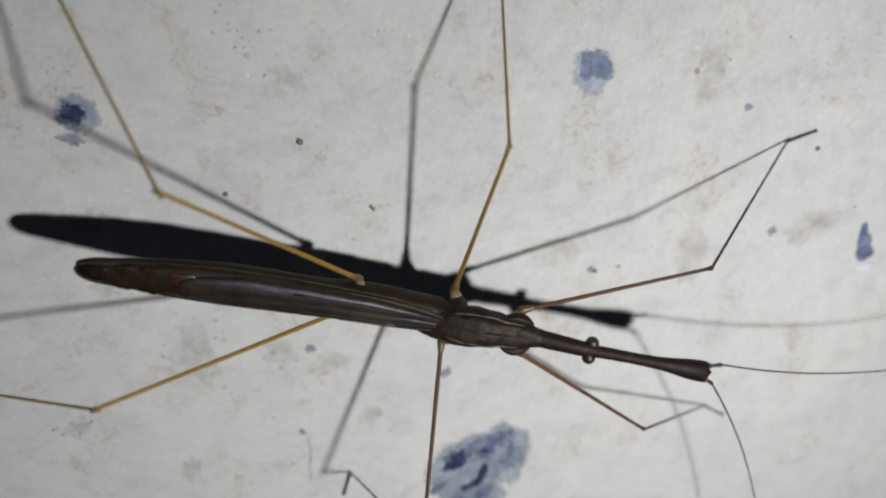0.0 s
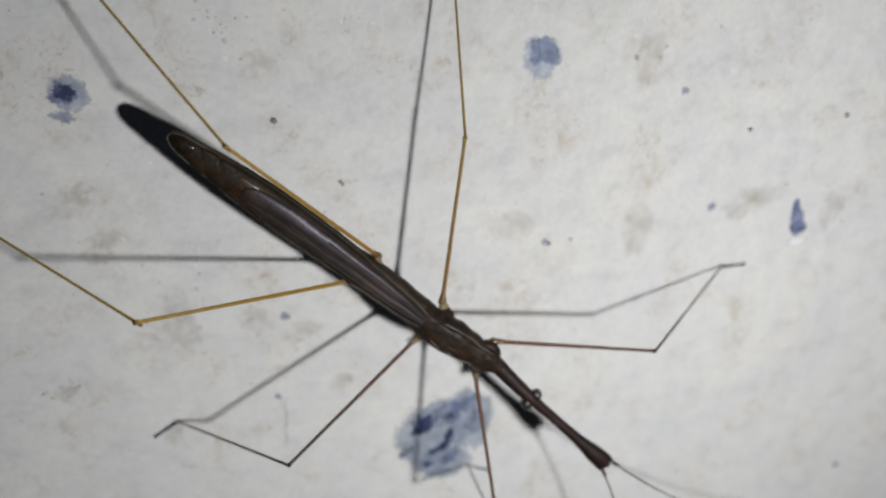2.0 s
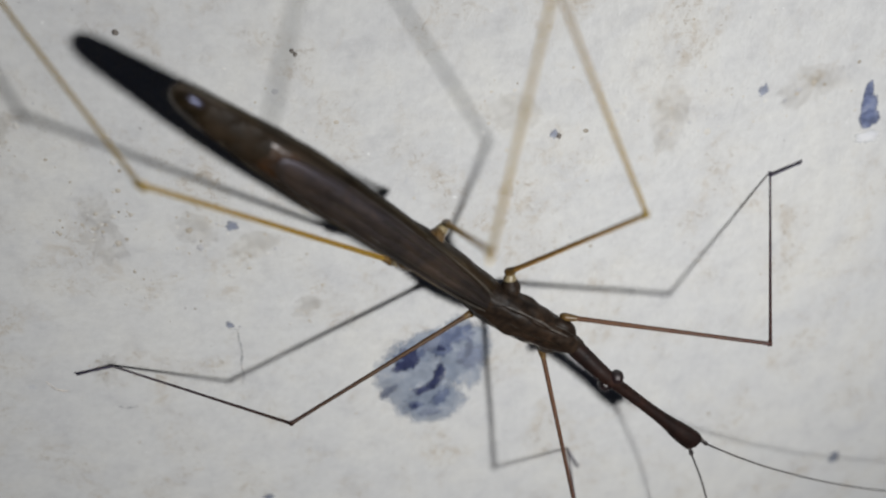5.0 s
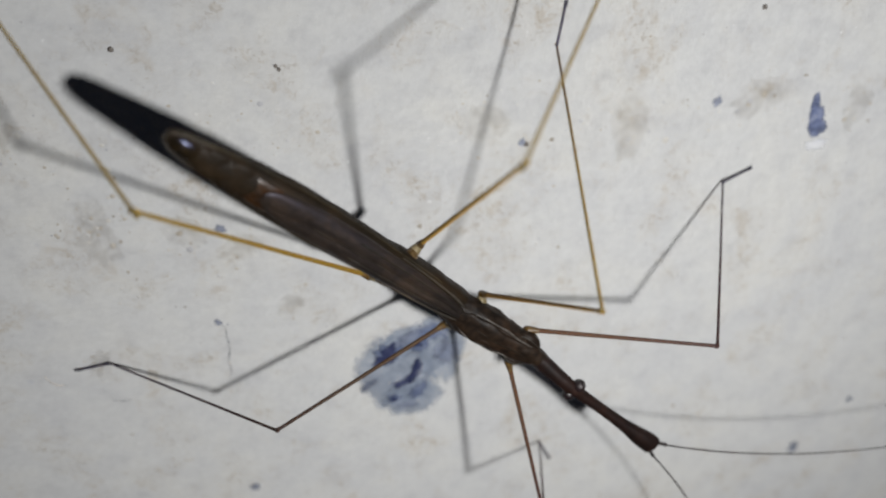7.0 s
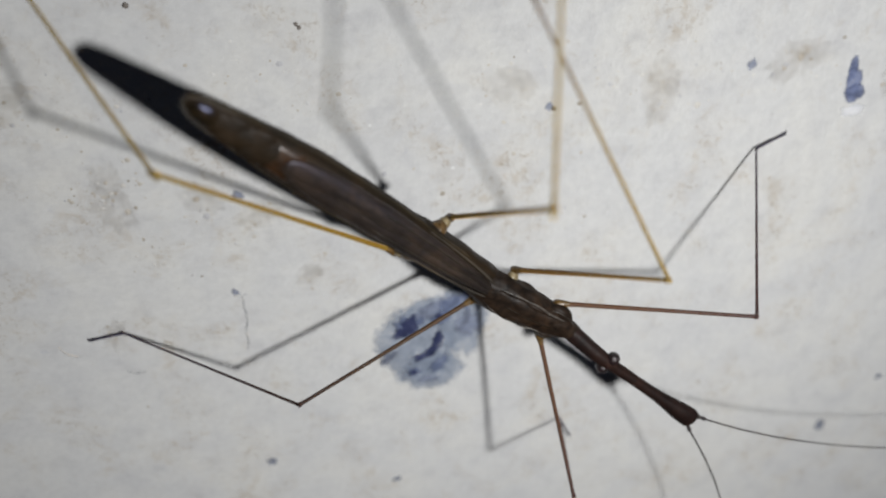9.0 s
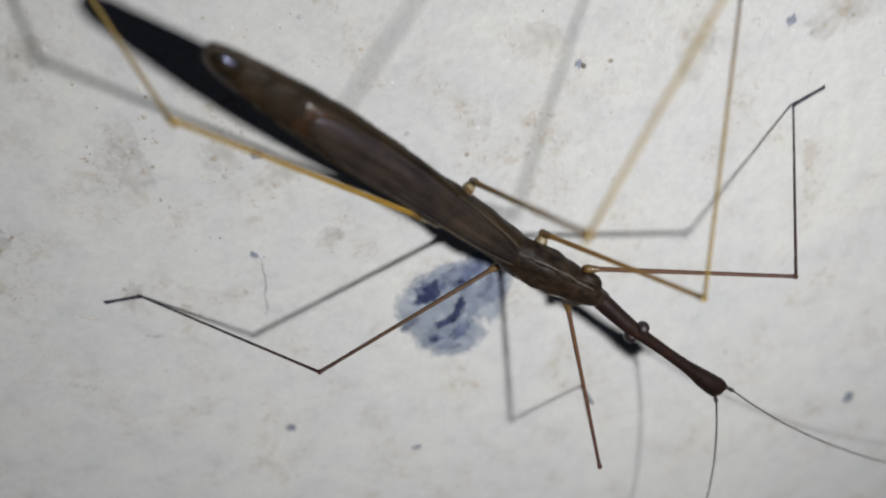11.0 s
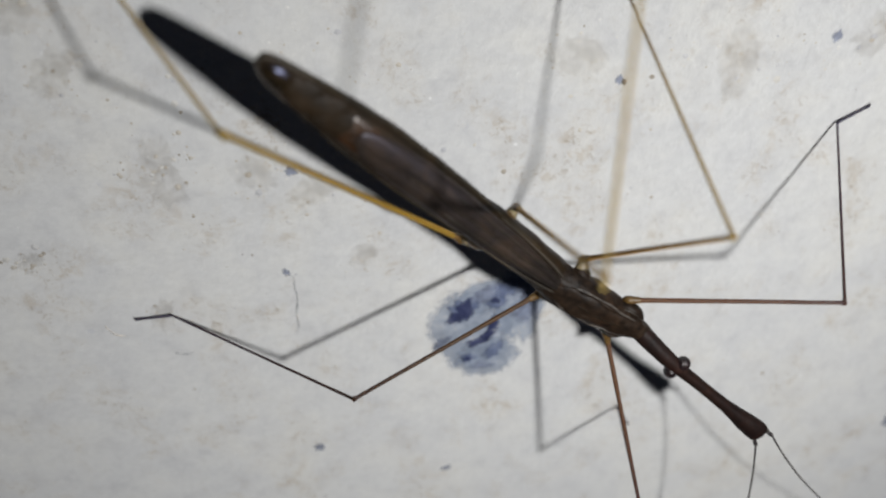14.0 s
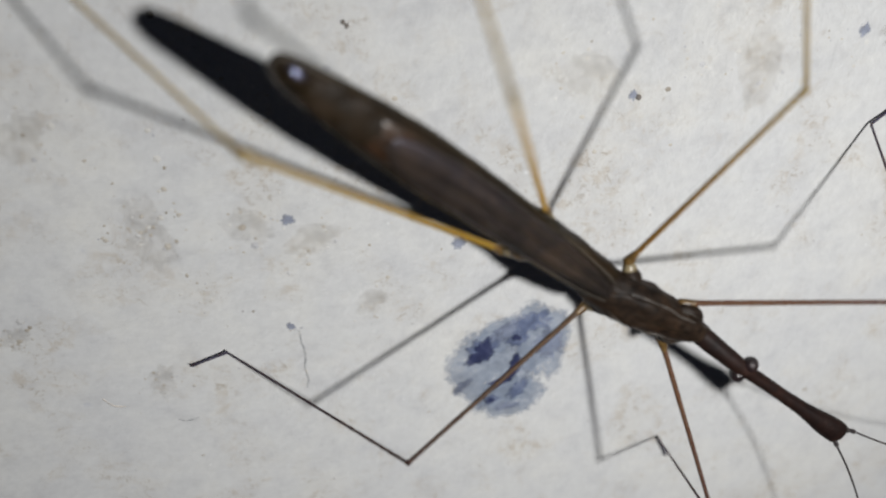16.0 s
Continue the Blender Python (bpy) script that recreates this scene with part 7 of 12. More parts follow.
    walk(femur["left_hind"], [
        (0, at(-3.31, 1.116, -0.194, -0.2, -45.3, 152.6)), (0.25, at(-3.311, 1.248, -0.393, 8.1, -46, 141.8)),
        (0.5, at(-3.311, 1.354, -0.57, 16.4, -44.9, 130.6)), (0.75, at(-3.326, 1.499, -0.762, 17.2, -38.7, 129.9)),
        (1, at(-3.338, 1.633, -0.94, 17.5, -32.3, 129.6)), (1.13, at(-3.339, 1.564, -0.952, 16.2, -32, 132.1)),
        (1.24, at(-3.34, 1.489, -0.976, 14.1, -31.5, 136.1)), (1.29, at(-3.342, 1.442, -1.003, 12, -31.2, 139.6)),
        (1.34, at(-3.342, 1.395, -1.03, 10.2, -30.7, 143.2)), (1.42, at(-3.344, 1.251, -1.17, 2, -26.7, 159)),
        (1.5, at(-3.343, 1.184, -1.177, 1.2, -25.7, 160.8)), (1.75, at(-3.371, 1.135, -1.116, 0.1, -29, 162.7)),
        (2, at(-3.4, 1.086, -1.054, -1.1, -31.9, 164.9)), (2.25, at(-3.344, 1.083, -0.901, 0.1, -29.6, 162.7)),
        (2.5, at(-3.28, 1.081, -0.747, 1.2, -25.7, 160.9)), (2.75, at(-3.244, 1.006, -0.96, 1, -18.5, 161.7)),
        (3, at(-3.198, 0.925, -1.162, 0.7, -10.7, 163.5)), (3.3, at(-3.218, 1.088, -0.975, -4.1, 2.3, 167)),
        (3.5, at(-3.227, 1.201, -0.844, 18.8, -50.8, 134.1)), (3.7, at(-3.193, 1.318, -0.934, 24.2, -61.1, 126.9)),
        (4, at(-3.144, 1.484, -1.059, 33.2, -53.4, 116.7)), (4.2, at(-3.052, 1.567, -1.092, 38.4, -41.1, 110.6)),
        (4.5, at(-2.913, 1.688, -1.132, 34.2, -49.4, 116)), (4.75, at(-2.922, 1.678, -1.059, 34.9, -52, 114.7)),
        (5, at(-2.928, 1.667, -0.985, 35.7, -54.6, 113.5)), (5.1, at(-2.931, 1.663, -0.955, 36.1, -55.5, 112.9)),
        (5.25, at(-2.931, 1.657, -0.927, 38.3, -58.1, 110)), (5.5, at(-2.939, 1.645, -0.823, 49.2, -62.3, 97.1)),
        (5.7, at(-2.941, 1.635, -0.776, 55.5, -61.6, 90)), (5.75, at(-2.941, 1.633, -0.761, 53.6, -61.3, 92.1)),
        (6, at(-2.943, 1.62, -0.686, 46.4, -57.8, 100.9)), (6.25, at(-2.943, 1.607, -0.611, 41.8, -49.5, 107.1)),
        (6.3, at(-2.943, 1.604, -0.596, 41.1, -47.3, 108.3)), (6.5, at(-2.941, 1.594, -0.553, 42.4, -46.8, 106.6)),
        (6.75, at(-2.939, 1.579, -0.446, 45.4, -44.2, 102.6)), (7, at(-2.936, 1.565, -0.383, 46.9, -41.7, 100.6)),
        (7.2, at(-2.926, 1.582, -0.459, 45, -40, 103.6)), (7.5, at(-2.91, 1.606, -0.572, 47.1, -56.1, 99.6)),
        (7.7, at(-2.854, 1.591, -0.711, 44.6, -48.8, 103.4)), (8, at(-2.763, 1.566, -0.918, 52.8, -61.5, 92.2)),
        (8.2, at(-2.778, 1.603, -0.843, 47.2, -50.9, 100)), (8.5, at(-2.796, 1.659, -0.729, 45.3, -40.3, 103.8)),
        (8.75, at(-2.808, 1.653, -0.736, 45.6, -48.1, 102.5)), (9, at(-2.82, 1.645, -0.743, 46.4, -50.5, 101.3)),
        (9.1, at(-2.825, 1.643, -0.747, 45.9, -50.2, 102)), (9.25, at(-2.832, 1.639, -0.75, 47.2, -55.1, 99.9)),
        (9.5, at(-2.844, 1.632, -0.757, 46.2, -58.6, 100.7)), (9.7, at(-2.853, 1.627, -0.762, 46.5, -56.7, 100.5)),
        (9.75, at(-2.856, 1.625, -0.762, 46.4, -56.8, 100.7)), (10, at(-2.868, 1.618, -0.769, 42.1, -57.2, 105.7)),
        (10.25, at(-2.879, 1.613, -0.779, 37.4, -55.6, 111.7)), (10.4, at(-2.887, 1.608, -0.781, 36.3, -54.7, 113)),
        (10.5, at(-2.891, 1.605, -0.783, 38.2, -55.9, 110.6)), (10.75, at(-2.903, 1.599, -0.79, 43.1, -57, 104.5)),
        (11, at(-2.915, 1.591, -0.796, 48.5, -56, 98.2)), (11.2, at(-3.052, 1.582, -0.715, 36.7, -51.5, 113)),
        (11.5, at(-3.255, 1.565, -0.587, 23.4, -44.8, 131.2)), (11.7, at(-3.106, 1.658, -0.631, 26.6, -41.3, 126.7)),
        (12, at(-2.878, 1.797, -0.695, 35.4, -55.5, 113.9)), (12.2, at(-2.902, 1.775, -0.73, 37.4, -52.8, 111.7)),
        (12.5, at(-2.936, 1.742, -0.784, 39.7, -48.7, 109)), (12.7, at(-2.917, 1.718, -0.743, 37.6, -51.1, 111.6)),
        (13, at(-2.888, 1.68, -0.68, 45.2, -50.3, 101.7)), (13.2, at(-2.851, 1.677, -0.786, 46.6, -64.6, 98.9)),
        (13.5, at(-2.791, 1.669, -0.937, 42.6, -63.3, 103.5)), (13.7, at(-2.853, 1.594, -0.912, 39.5, -55.1, 107.7)),
        (14, at(-2.945, 1.481, -0.873, 37.8, -60.9, 109.3)), (14.2, at(-2.978, 1.452, -0.872, 36.5, -54.8, 111.3)),
        (14.5, at(-3.027, 1.41, -0.871, 28.7, -69.7, 119.1)), (14.7, at(-3.084, 1.328, -0.895, 15, -71.8, 133.5)),
        (15, at(-3.167, 1.204, -0.931, 7.5, -63.4, 141.8)), (15.2, at(-3.283, 1.323, -0.629, 6.9, -57.2, 142.6)),
        (15.5, at(-3.419, 1.482, -0.16, 6.4, -46.4, 143.4)), (15.7, at(-3.396, 1.457, -0.415, 7.8, -45.4, 141.6)),
        (16, at(-3.339, 1.403, -0.781, 9.8, -38.6, 138.9))])
    walk(tibia["left_hind"], [
        (0, at(-8.664, 3.892, 5.903, -0.2, 16.1, 128.7)), (0.25, at(-7.986, 4.932, 5.78, 0.8, 21.3, 131.7)),
        (0.5, at(-7.266, 5.963, 5.485, 2.3, 26.2, 135.4)), (0.75, at(-7.617, 6.637, 4.598, 3.6, 30.3, 137.9)),
        (1, at(-7.957, 7.225, 3.636, 5.2, 34.3, 141.1)), (1.13, at(-8.219, 6.96, 3.588, 6.1, 33.8, 142.7)),
        (1.24, at(-8.605, 6.559, 3.509, 7.5, 33.1, 145.1)), (1.29, at(-8.927, 6.195, 3.441, 8.7, 32.7, 147.4)),
        (1.34, at(-9.247, 5.812, 3.347, 10, 32.3, 149.6)), (1.42, at(-10.495, 3.997, 2.686, 16, 32, 160.9)),
        (1.5, at(-10.642, 3.726, 2.538, 16.8, 32, 162.4)), (1.75, at(-10.532, 3.366, 3.041, 18.5, 28.5, 165.5)),
        (2, at(-10.426, 2.986, 3.481, 20, 25, 168.6)), (2.25, at(-10.462, 3.303, 3.335, 18, 18.7, 163.5)),
        (2.5, at(-10.58, 3.606, 2.978, 16.5, 11.7, 158.2)), (2.75, at(-10.964, 3.559, 1.765, 17.6, 15.4, 162.4)),
        (3, at(-11.278, 3.315, 0.428, 19.2, 18.2, 167.2)), (3.3, at(-11.565, 3.017, -1.323, 14.5, 7.6, 166.8)),
        (3.5, at(-7.004, 5.095, 5.798, 12.4, 32, 132.2)), (3.7, at(-5.682, 4.636, 6.571, 11.3, 38.3, 111.5)),
        (4, at(-5.443, 6.053, 5.824, 5.7, 54.6, 103.3)), (4.2, at(-5.329, 7.614, 4.546, 13.8, 19.1, 117)),
        (4.5, at(-5.357, 6.71, 5.375, 3.2, 54.9, 99.2)), (4.75, at(-5.128, 6.47, 5.702, 11.4, 25.5, 110.9)),
        (5, at(-4.91, 6.222, 6.006, 10.9, 24.1, 109.8)), (5.1, at(-4.821, 6.132, 6.116, 10.8, 23.5, 109.4)),
        (5.25, at(-4.483, 5.911, 6.355, 9.1, 25, 105.3)), (5.5, at(-3.435, 5.6, 6.77, 1.3, 28.9, 88.4)),
        (5.7, at(-2.938, 5.72, 6.764, -2.3, 29.7, 80.8)), (5.75, at(-3.095, 5.743, 6.764, -1.1, 29.8, 83.4)),
        (6, at(-3.804, 6.113, 6.567, 5.5, 29.2, 96.7)), (6.25, at(-4.578, 6.926, 5.914, 11.5, 26.6, 109.6)),
        (6.3, at(-4.769, 7.126, 5.706, 12.6, 25.7, 112)), (6.5, at(-4.62, 7.217, 5.7, 11.7, 23.8, 109.8)),
        (6.75, at(-4.282, 7.578, 5.533, 9.8, 18.5, 104.6)), (7, at(-4.115, 7.859, 5.321, -3, 55.7, 82.3)),
        (7.2, at(-4.474, 7.966, 5.055, 3.6, 46, 92.4)), (7.5, at(-3.708, 6.324, 6.544, -4.1, 47.7, 76.7)), (7.7, at(-4.159, 7.091, 5.737, -6.5, 57.1, 77.2)),
        (8, at(-2.921, 5.649, 6.621, -14.9, 48.7, 58.4)), (8.2, at(-3.717, 6.924, 5.816, -8.5, 60.5, 76.4)),
        (8.5, at(-4.357, 8.009, 4.819, -1.6, 47.9, 80.1)), (8.75, at(-4.044, 7.242, 5.649, 12, 21.8, 109.1)),
        (9, at(-3.885, 6.997, 5.873, 17.2, 21.8, 123)), (9.1, at(-3.963, 7.012, 5.842, 19.1, 21.3, 128.2)),
        (9.25, at(-3.674, 6.47, 6.285, 15.7, 23.8, 119.4)), (9.5, at(-3.674, 6.021, 6.563, 8.8, 26.1, 103.1)),
        (9.7, at(-3.712, 6.255, 6.406, 3.1, 26.4, 90.3)), (9.75, at(-3.727, 6.241, 6.412, 3.2, 26.4, 90.6)),
        (10, at(-4.126, 6.095, 6.436, 6.4, 25.8, 97.9)), (10.25, at(-4.671, 6.121, 6.293, 10.4, 24.4, 107.3)),
        (10.4, at(-4.819, 6.168, 6.221, 11.3, 23.9, 109.5)), (10.5, at(-4.584, 6.109, 6.315, 10, 25.4, 106.3)),
        (10.75, at(-4.074, 6.116, 6.405, 6.1, 28.8, 97.9)), (11, at(-3.596, 6.335, 6.315, 1.7, 31.3, 88.9)),
        (11.2, at(-5.139, 6.497, 5.995, 13.5, 30.8, 111.6)), (11.5, at(-7.26, 6.146, 5.456, 25.8, 23.2, 138.2)),
        (11.7, at(-6.959, 6.821, 5.03, 18.5, 23.6, 120.1)), (12, at(-4.849, 6.241, 6.37, 14.1, 24.5, 109.5)),
        (12.2, at(-4.822, 6.588, 6.104, 14.6, 25, 110.4)), (12.5, at(-4.782, 7.092, 5.659, 15.2, 25.5, 111.9)),
        (12.7, at(-4.898, 6.727, 5.929, 14.1, 21.2, 109.2)), (13, at(-4.001, 7.041, 5.92, 21.1, 21.6, 128.2)),
        (13.2, at(-3.422, 5.312, 6.96, 7.5, 45.6, 104.3)), (13.5, at(-3.692, 5.422, 6.721, -68, 69.4, 20.5)),
        (13.7, at(-4.344, 6.267, 6.122, -1.1, 64.1, 91.8)), (14, at(-4.322, 5.417, 6.621, 19.9, 26.9, 119.6)),
        (14.2, at(-4.777, 6.056, 6.137, 16.5, 28.9, 112.3)), (14.5, at(-4.474, 4.01, 7.172, 8.2, 28.9, 95.4)),
        (14.7, at(-4.927, 3.273, 7.251, 15.5, 26.4, 110.9)), (15, at(-6.184, 3.58, 6.737, 24.6, 45.1, 133.4)),
        (15.2, at(-6.971, 4.146, 6.58, 26.1, 48.1, 137.1)), (15.5, at(-8.171, 5.008, 6.047, 25.9, 11, 138.6)),
        (15.7, at(-8.113, 5.198, 5.692, 25.9, 20.5, 138.9)), (16, at(-8.39, 5.807, 4.569, 26.2, 33.3, 139.4))])
    walk(tarsus["left_hind"], [
        (0, at(-17.549, 14.992, 1.794, 0, -17.4, 130.9)), (0.25, at(-17.166, 15.221, 0.404, 0.8, -13.1, 128)),
        (0.5, at(-16.724, 15.29, -1.041, 1.3, -8.3, 125.4)), (0.75, at(-17.105, 15.201, -2.865, 1.2, -2.9, 125.6)),
        (1, at(-17.474, 14.896, -4.707, 1.2, 2.4, 126.2)), (1.13, at(-18.002, 14.417, -4.641, 1.3, 2, 128)),
        (1.24, at(-18.764, 13.658, -4.58, 1.4, 1.5, 130.8)), (1.29, at(-19.415, 12.913, -4.554, 1.4, 1.2, 133.4)),
        (1.34, at(-20.035, 12.134, -4.572, 1.5, 1, 136)), (1.42, at(-22.355, 8.113, -5.151, 1.7, 1.2, 147.9)),
        (1.5, at(-22.609, 7.518, -5.301, 1.8, 1.5, 149.6)), (1.75, at(-23.129, 6.621, -4.015, 1.8, -1.8, 152.2)),
        (2, at(-23.572, 5.631, -2.783, 1.6, -5.1, 154.9)), (2.25, at(-23.899, 7.294, -1.415, 2, -7.4, 151.4)),
        (2.5, at(-24.031, 8.998, -0.029, 2.5, -9.6, 147.9)), (2.75, at(-24.565, 7.867, -2.171, 2.3, -4.4, 149.4)),
        (3, at(-24.984, 6.435, -4.205, 2.3, 0.7, 151.2)), (3.3, at(-26.257, 6.475, -3.332, -1.7, -2.2, 151.9)),
        (3.5, at(-15.427, 14.398, -2.046, 2.7, 4.5, 129.6)), (3.7, at(-9.937, 15.445, -2.599, -3.6, 38.3, 111.5)),
        (4, at(-7.412, 14.397, -6.24, -4.9, 17, 98.5)), (4.2, at(-11.672, 20.077, -0.301, 0.1, 22.7, 115.5)),
        (4.5, at(-6.719, 15.116, -6.731, -10.6, 54.9, 99.2)), (4.75, at(-9.894, 18.949, -0.671, -1.8, 30.2, 111.4)),
        (5, at(-9.492, 18.935, -0.029, -2.4, 29.1, 110.4)), (5.1, at(-9.334, 18.937, 0.224, -2.6, 28.6, 110)),
        (5.25, at(-8.012, 18.852, 0.1, -4.6, 29.7, 105.7)), (5.5, at(-3.072, 18.555, -0.376, -13.5, 32.7, 88.7)),
        (5.7, at(-0.881, 18.405, -0.576, -17.7, 33.4, 81)), (5.75, at(-1.62, 18.501, -0.591, -16.3, 33.4, 83.6)),
        (6, at(-5.318, 18.947, -0.646, -8.9, 32.6, 97.1)), (6.25, at(-9.015, 19.398, -0.704, -2.1, 30.2, 110.1)),
        (6.3, at(-9.756, 19.492, -0.717, -0.9, 29.6, 112.6)), (6.5, at(-9.211, 19.953, -0.281, -1.9, 27.6, 110.4)),
        (6.75, at(-7.817, 21.16, 0.835, -4.1, 22.2, 105.2)), (7, at(-3.003, 16.134, -6.899, -13.6, 18.9, 76.8)),
        (7.2, at(-4.904, 18.23, -5.598, -10, 46, 92.4)), (7.5, at(-1.413, 16.025, -4.396, -19.2, 47.7, 76.7)),
        (7.7, at(-2.374, 14.919, -6.697, -19.1, 57.1, 77.2)), (8, at(2.192, 13.969, -4.499, -30.4, 48.7, 58.4)),
        (8.2, at(-2.008, 14.011, -7.064, -20, 60.5, 76.4)), (8.5, at(-2.645, 17.779, -6.166, -17.7, 47.9, 80.1)),
        (8.75, at(-8.551, 20.221, 0.144, -2.4, 25.1, 109.6)), (9, at(-11.369, 18.521, 0.375, 3.6, 25.4, 123.7)),
        (9.1, at(-12.497, 17.843, 0.466, 5.9, 25.1, 129.1)), (9.25, at(-10.319, 18.265, 0.306, 1.9, 27.6, 120.2)),
        (9.5, at(-6.684, 18.961, 0.042, -6.1, 30.5, 103.7)), (9.7, at(-3.776, 19.515, -0.167, -12.9, 31.2, 90.6)),
        (9.75, at(-3.857, 19.502, -0.158, -12.7, 31.2, 90.9)), (10, at(-5.963, 19.288, -0.013, -8.9, 30.5, 98.3)),
        (10.25, at(-8.675, 18.993, 0.184, -4.2, 29, 107.8)), (10.4, at(-9.331, 18.927, 0.229, -3.1, 28.6, 110)),
        (10.5, at(-8.337, 18.938, -0.04, -4.7, 30, 106.8)), (10.75, at(-5.851, 18.968, -0.717, -9.2, 33.2, 98.2)),
        (11, at(-3.361, 18.974, -1.381, -14.3, 35.7, 89.1)), (11.2, at(-9.819, 18.311, -1.594, -2.4, 34.2, 109.9)),
        (11.5, at(-17.403, 15.203, -0.386, 12.6, 26.8, 138.9)), (11.7, at(-13.767, 18.545, -0.907, 7.4, 27.9, 127.5)),
        (12, at(-9.334, 18.936, 0.225, -0.9, 28.6, 110)), (12.2, at(-9.502, 19.157, -0.152, -0.5, 29, 111)),
        (12.5, at(-9.755, 19.488, -0.716, 0.3, 29.6, 112.6)), (12.7, at(-9.438, 19.754, 0.569, 3.6, 27.9, 119.3)),
        (13, at(-12.505, 17.853, 0.461, 7.9, 25.1, 129.1)), (13.2, at(-5.986, 15.346, -3.613, 1.2, 20.1, 111.6)),
        (13.5, at(1.184, 7.248, -7.133, -5.8, 11, 86.2)), (13.7, at(-4.546, 12.731, -7.191, -2.4, 19.5, 98.9)),
        (14, at(-10.838, 16.891, -0.083, 6.9, 31.1, 120.3)), (14.2, at(-9.701, 18.04, -1.016, 1.7, 32.5, 110.6)),
        (14.5, at(-5.691, 16.908, 0.016, -6.5, 33.1, 95.5)), (14.7, at(-9.654, 15.664, 0.68, 1.8, 30.7, 111.2)),
        (15, at(-13.357, 11.167, -3.752, 12.2, 45.1, 133.4)), (15.2, at(-14.207, 10.877, -4.438, 11.4, 10.3, 130)),
        (15.5, at(-19.065, 14.62, 3.223, 13.9, 13.6, 138.9)), (15.7, at(-18.559, 14.315, 0.514, 13.9, 22.9, 138.8)),
        (16, at(-17.792, 13.854, -3.547, 14.5, 36.8, 140))])
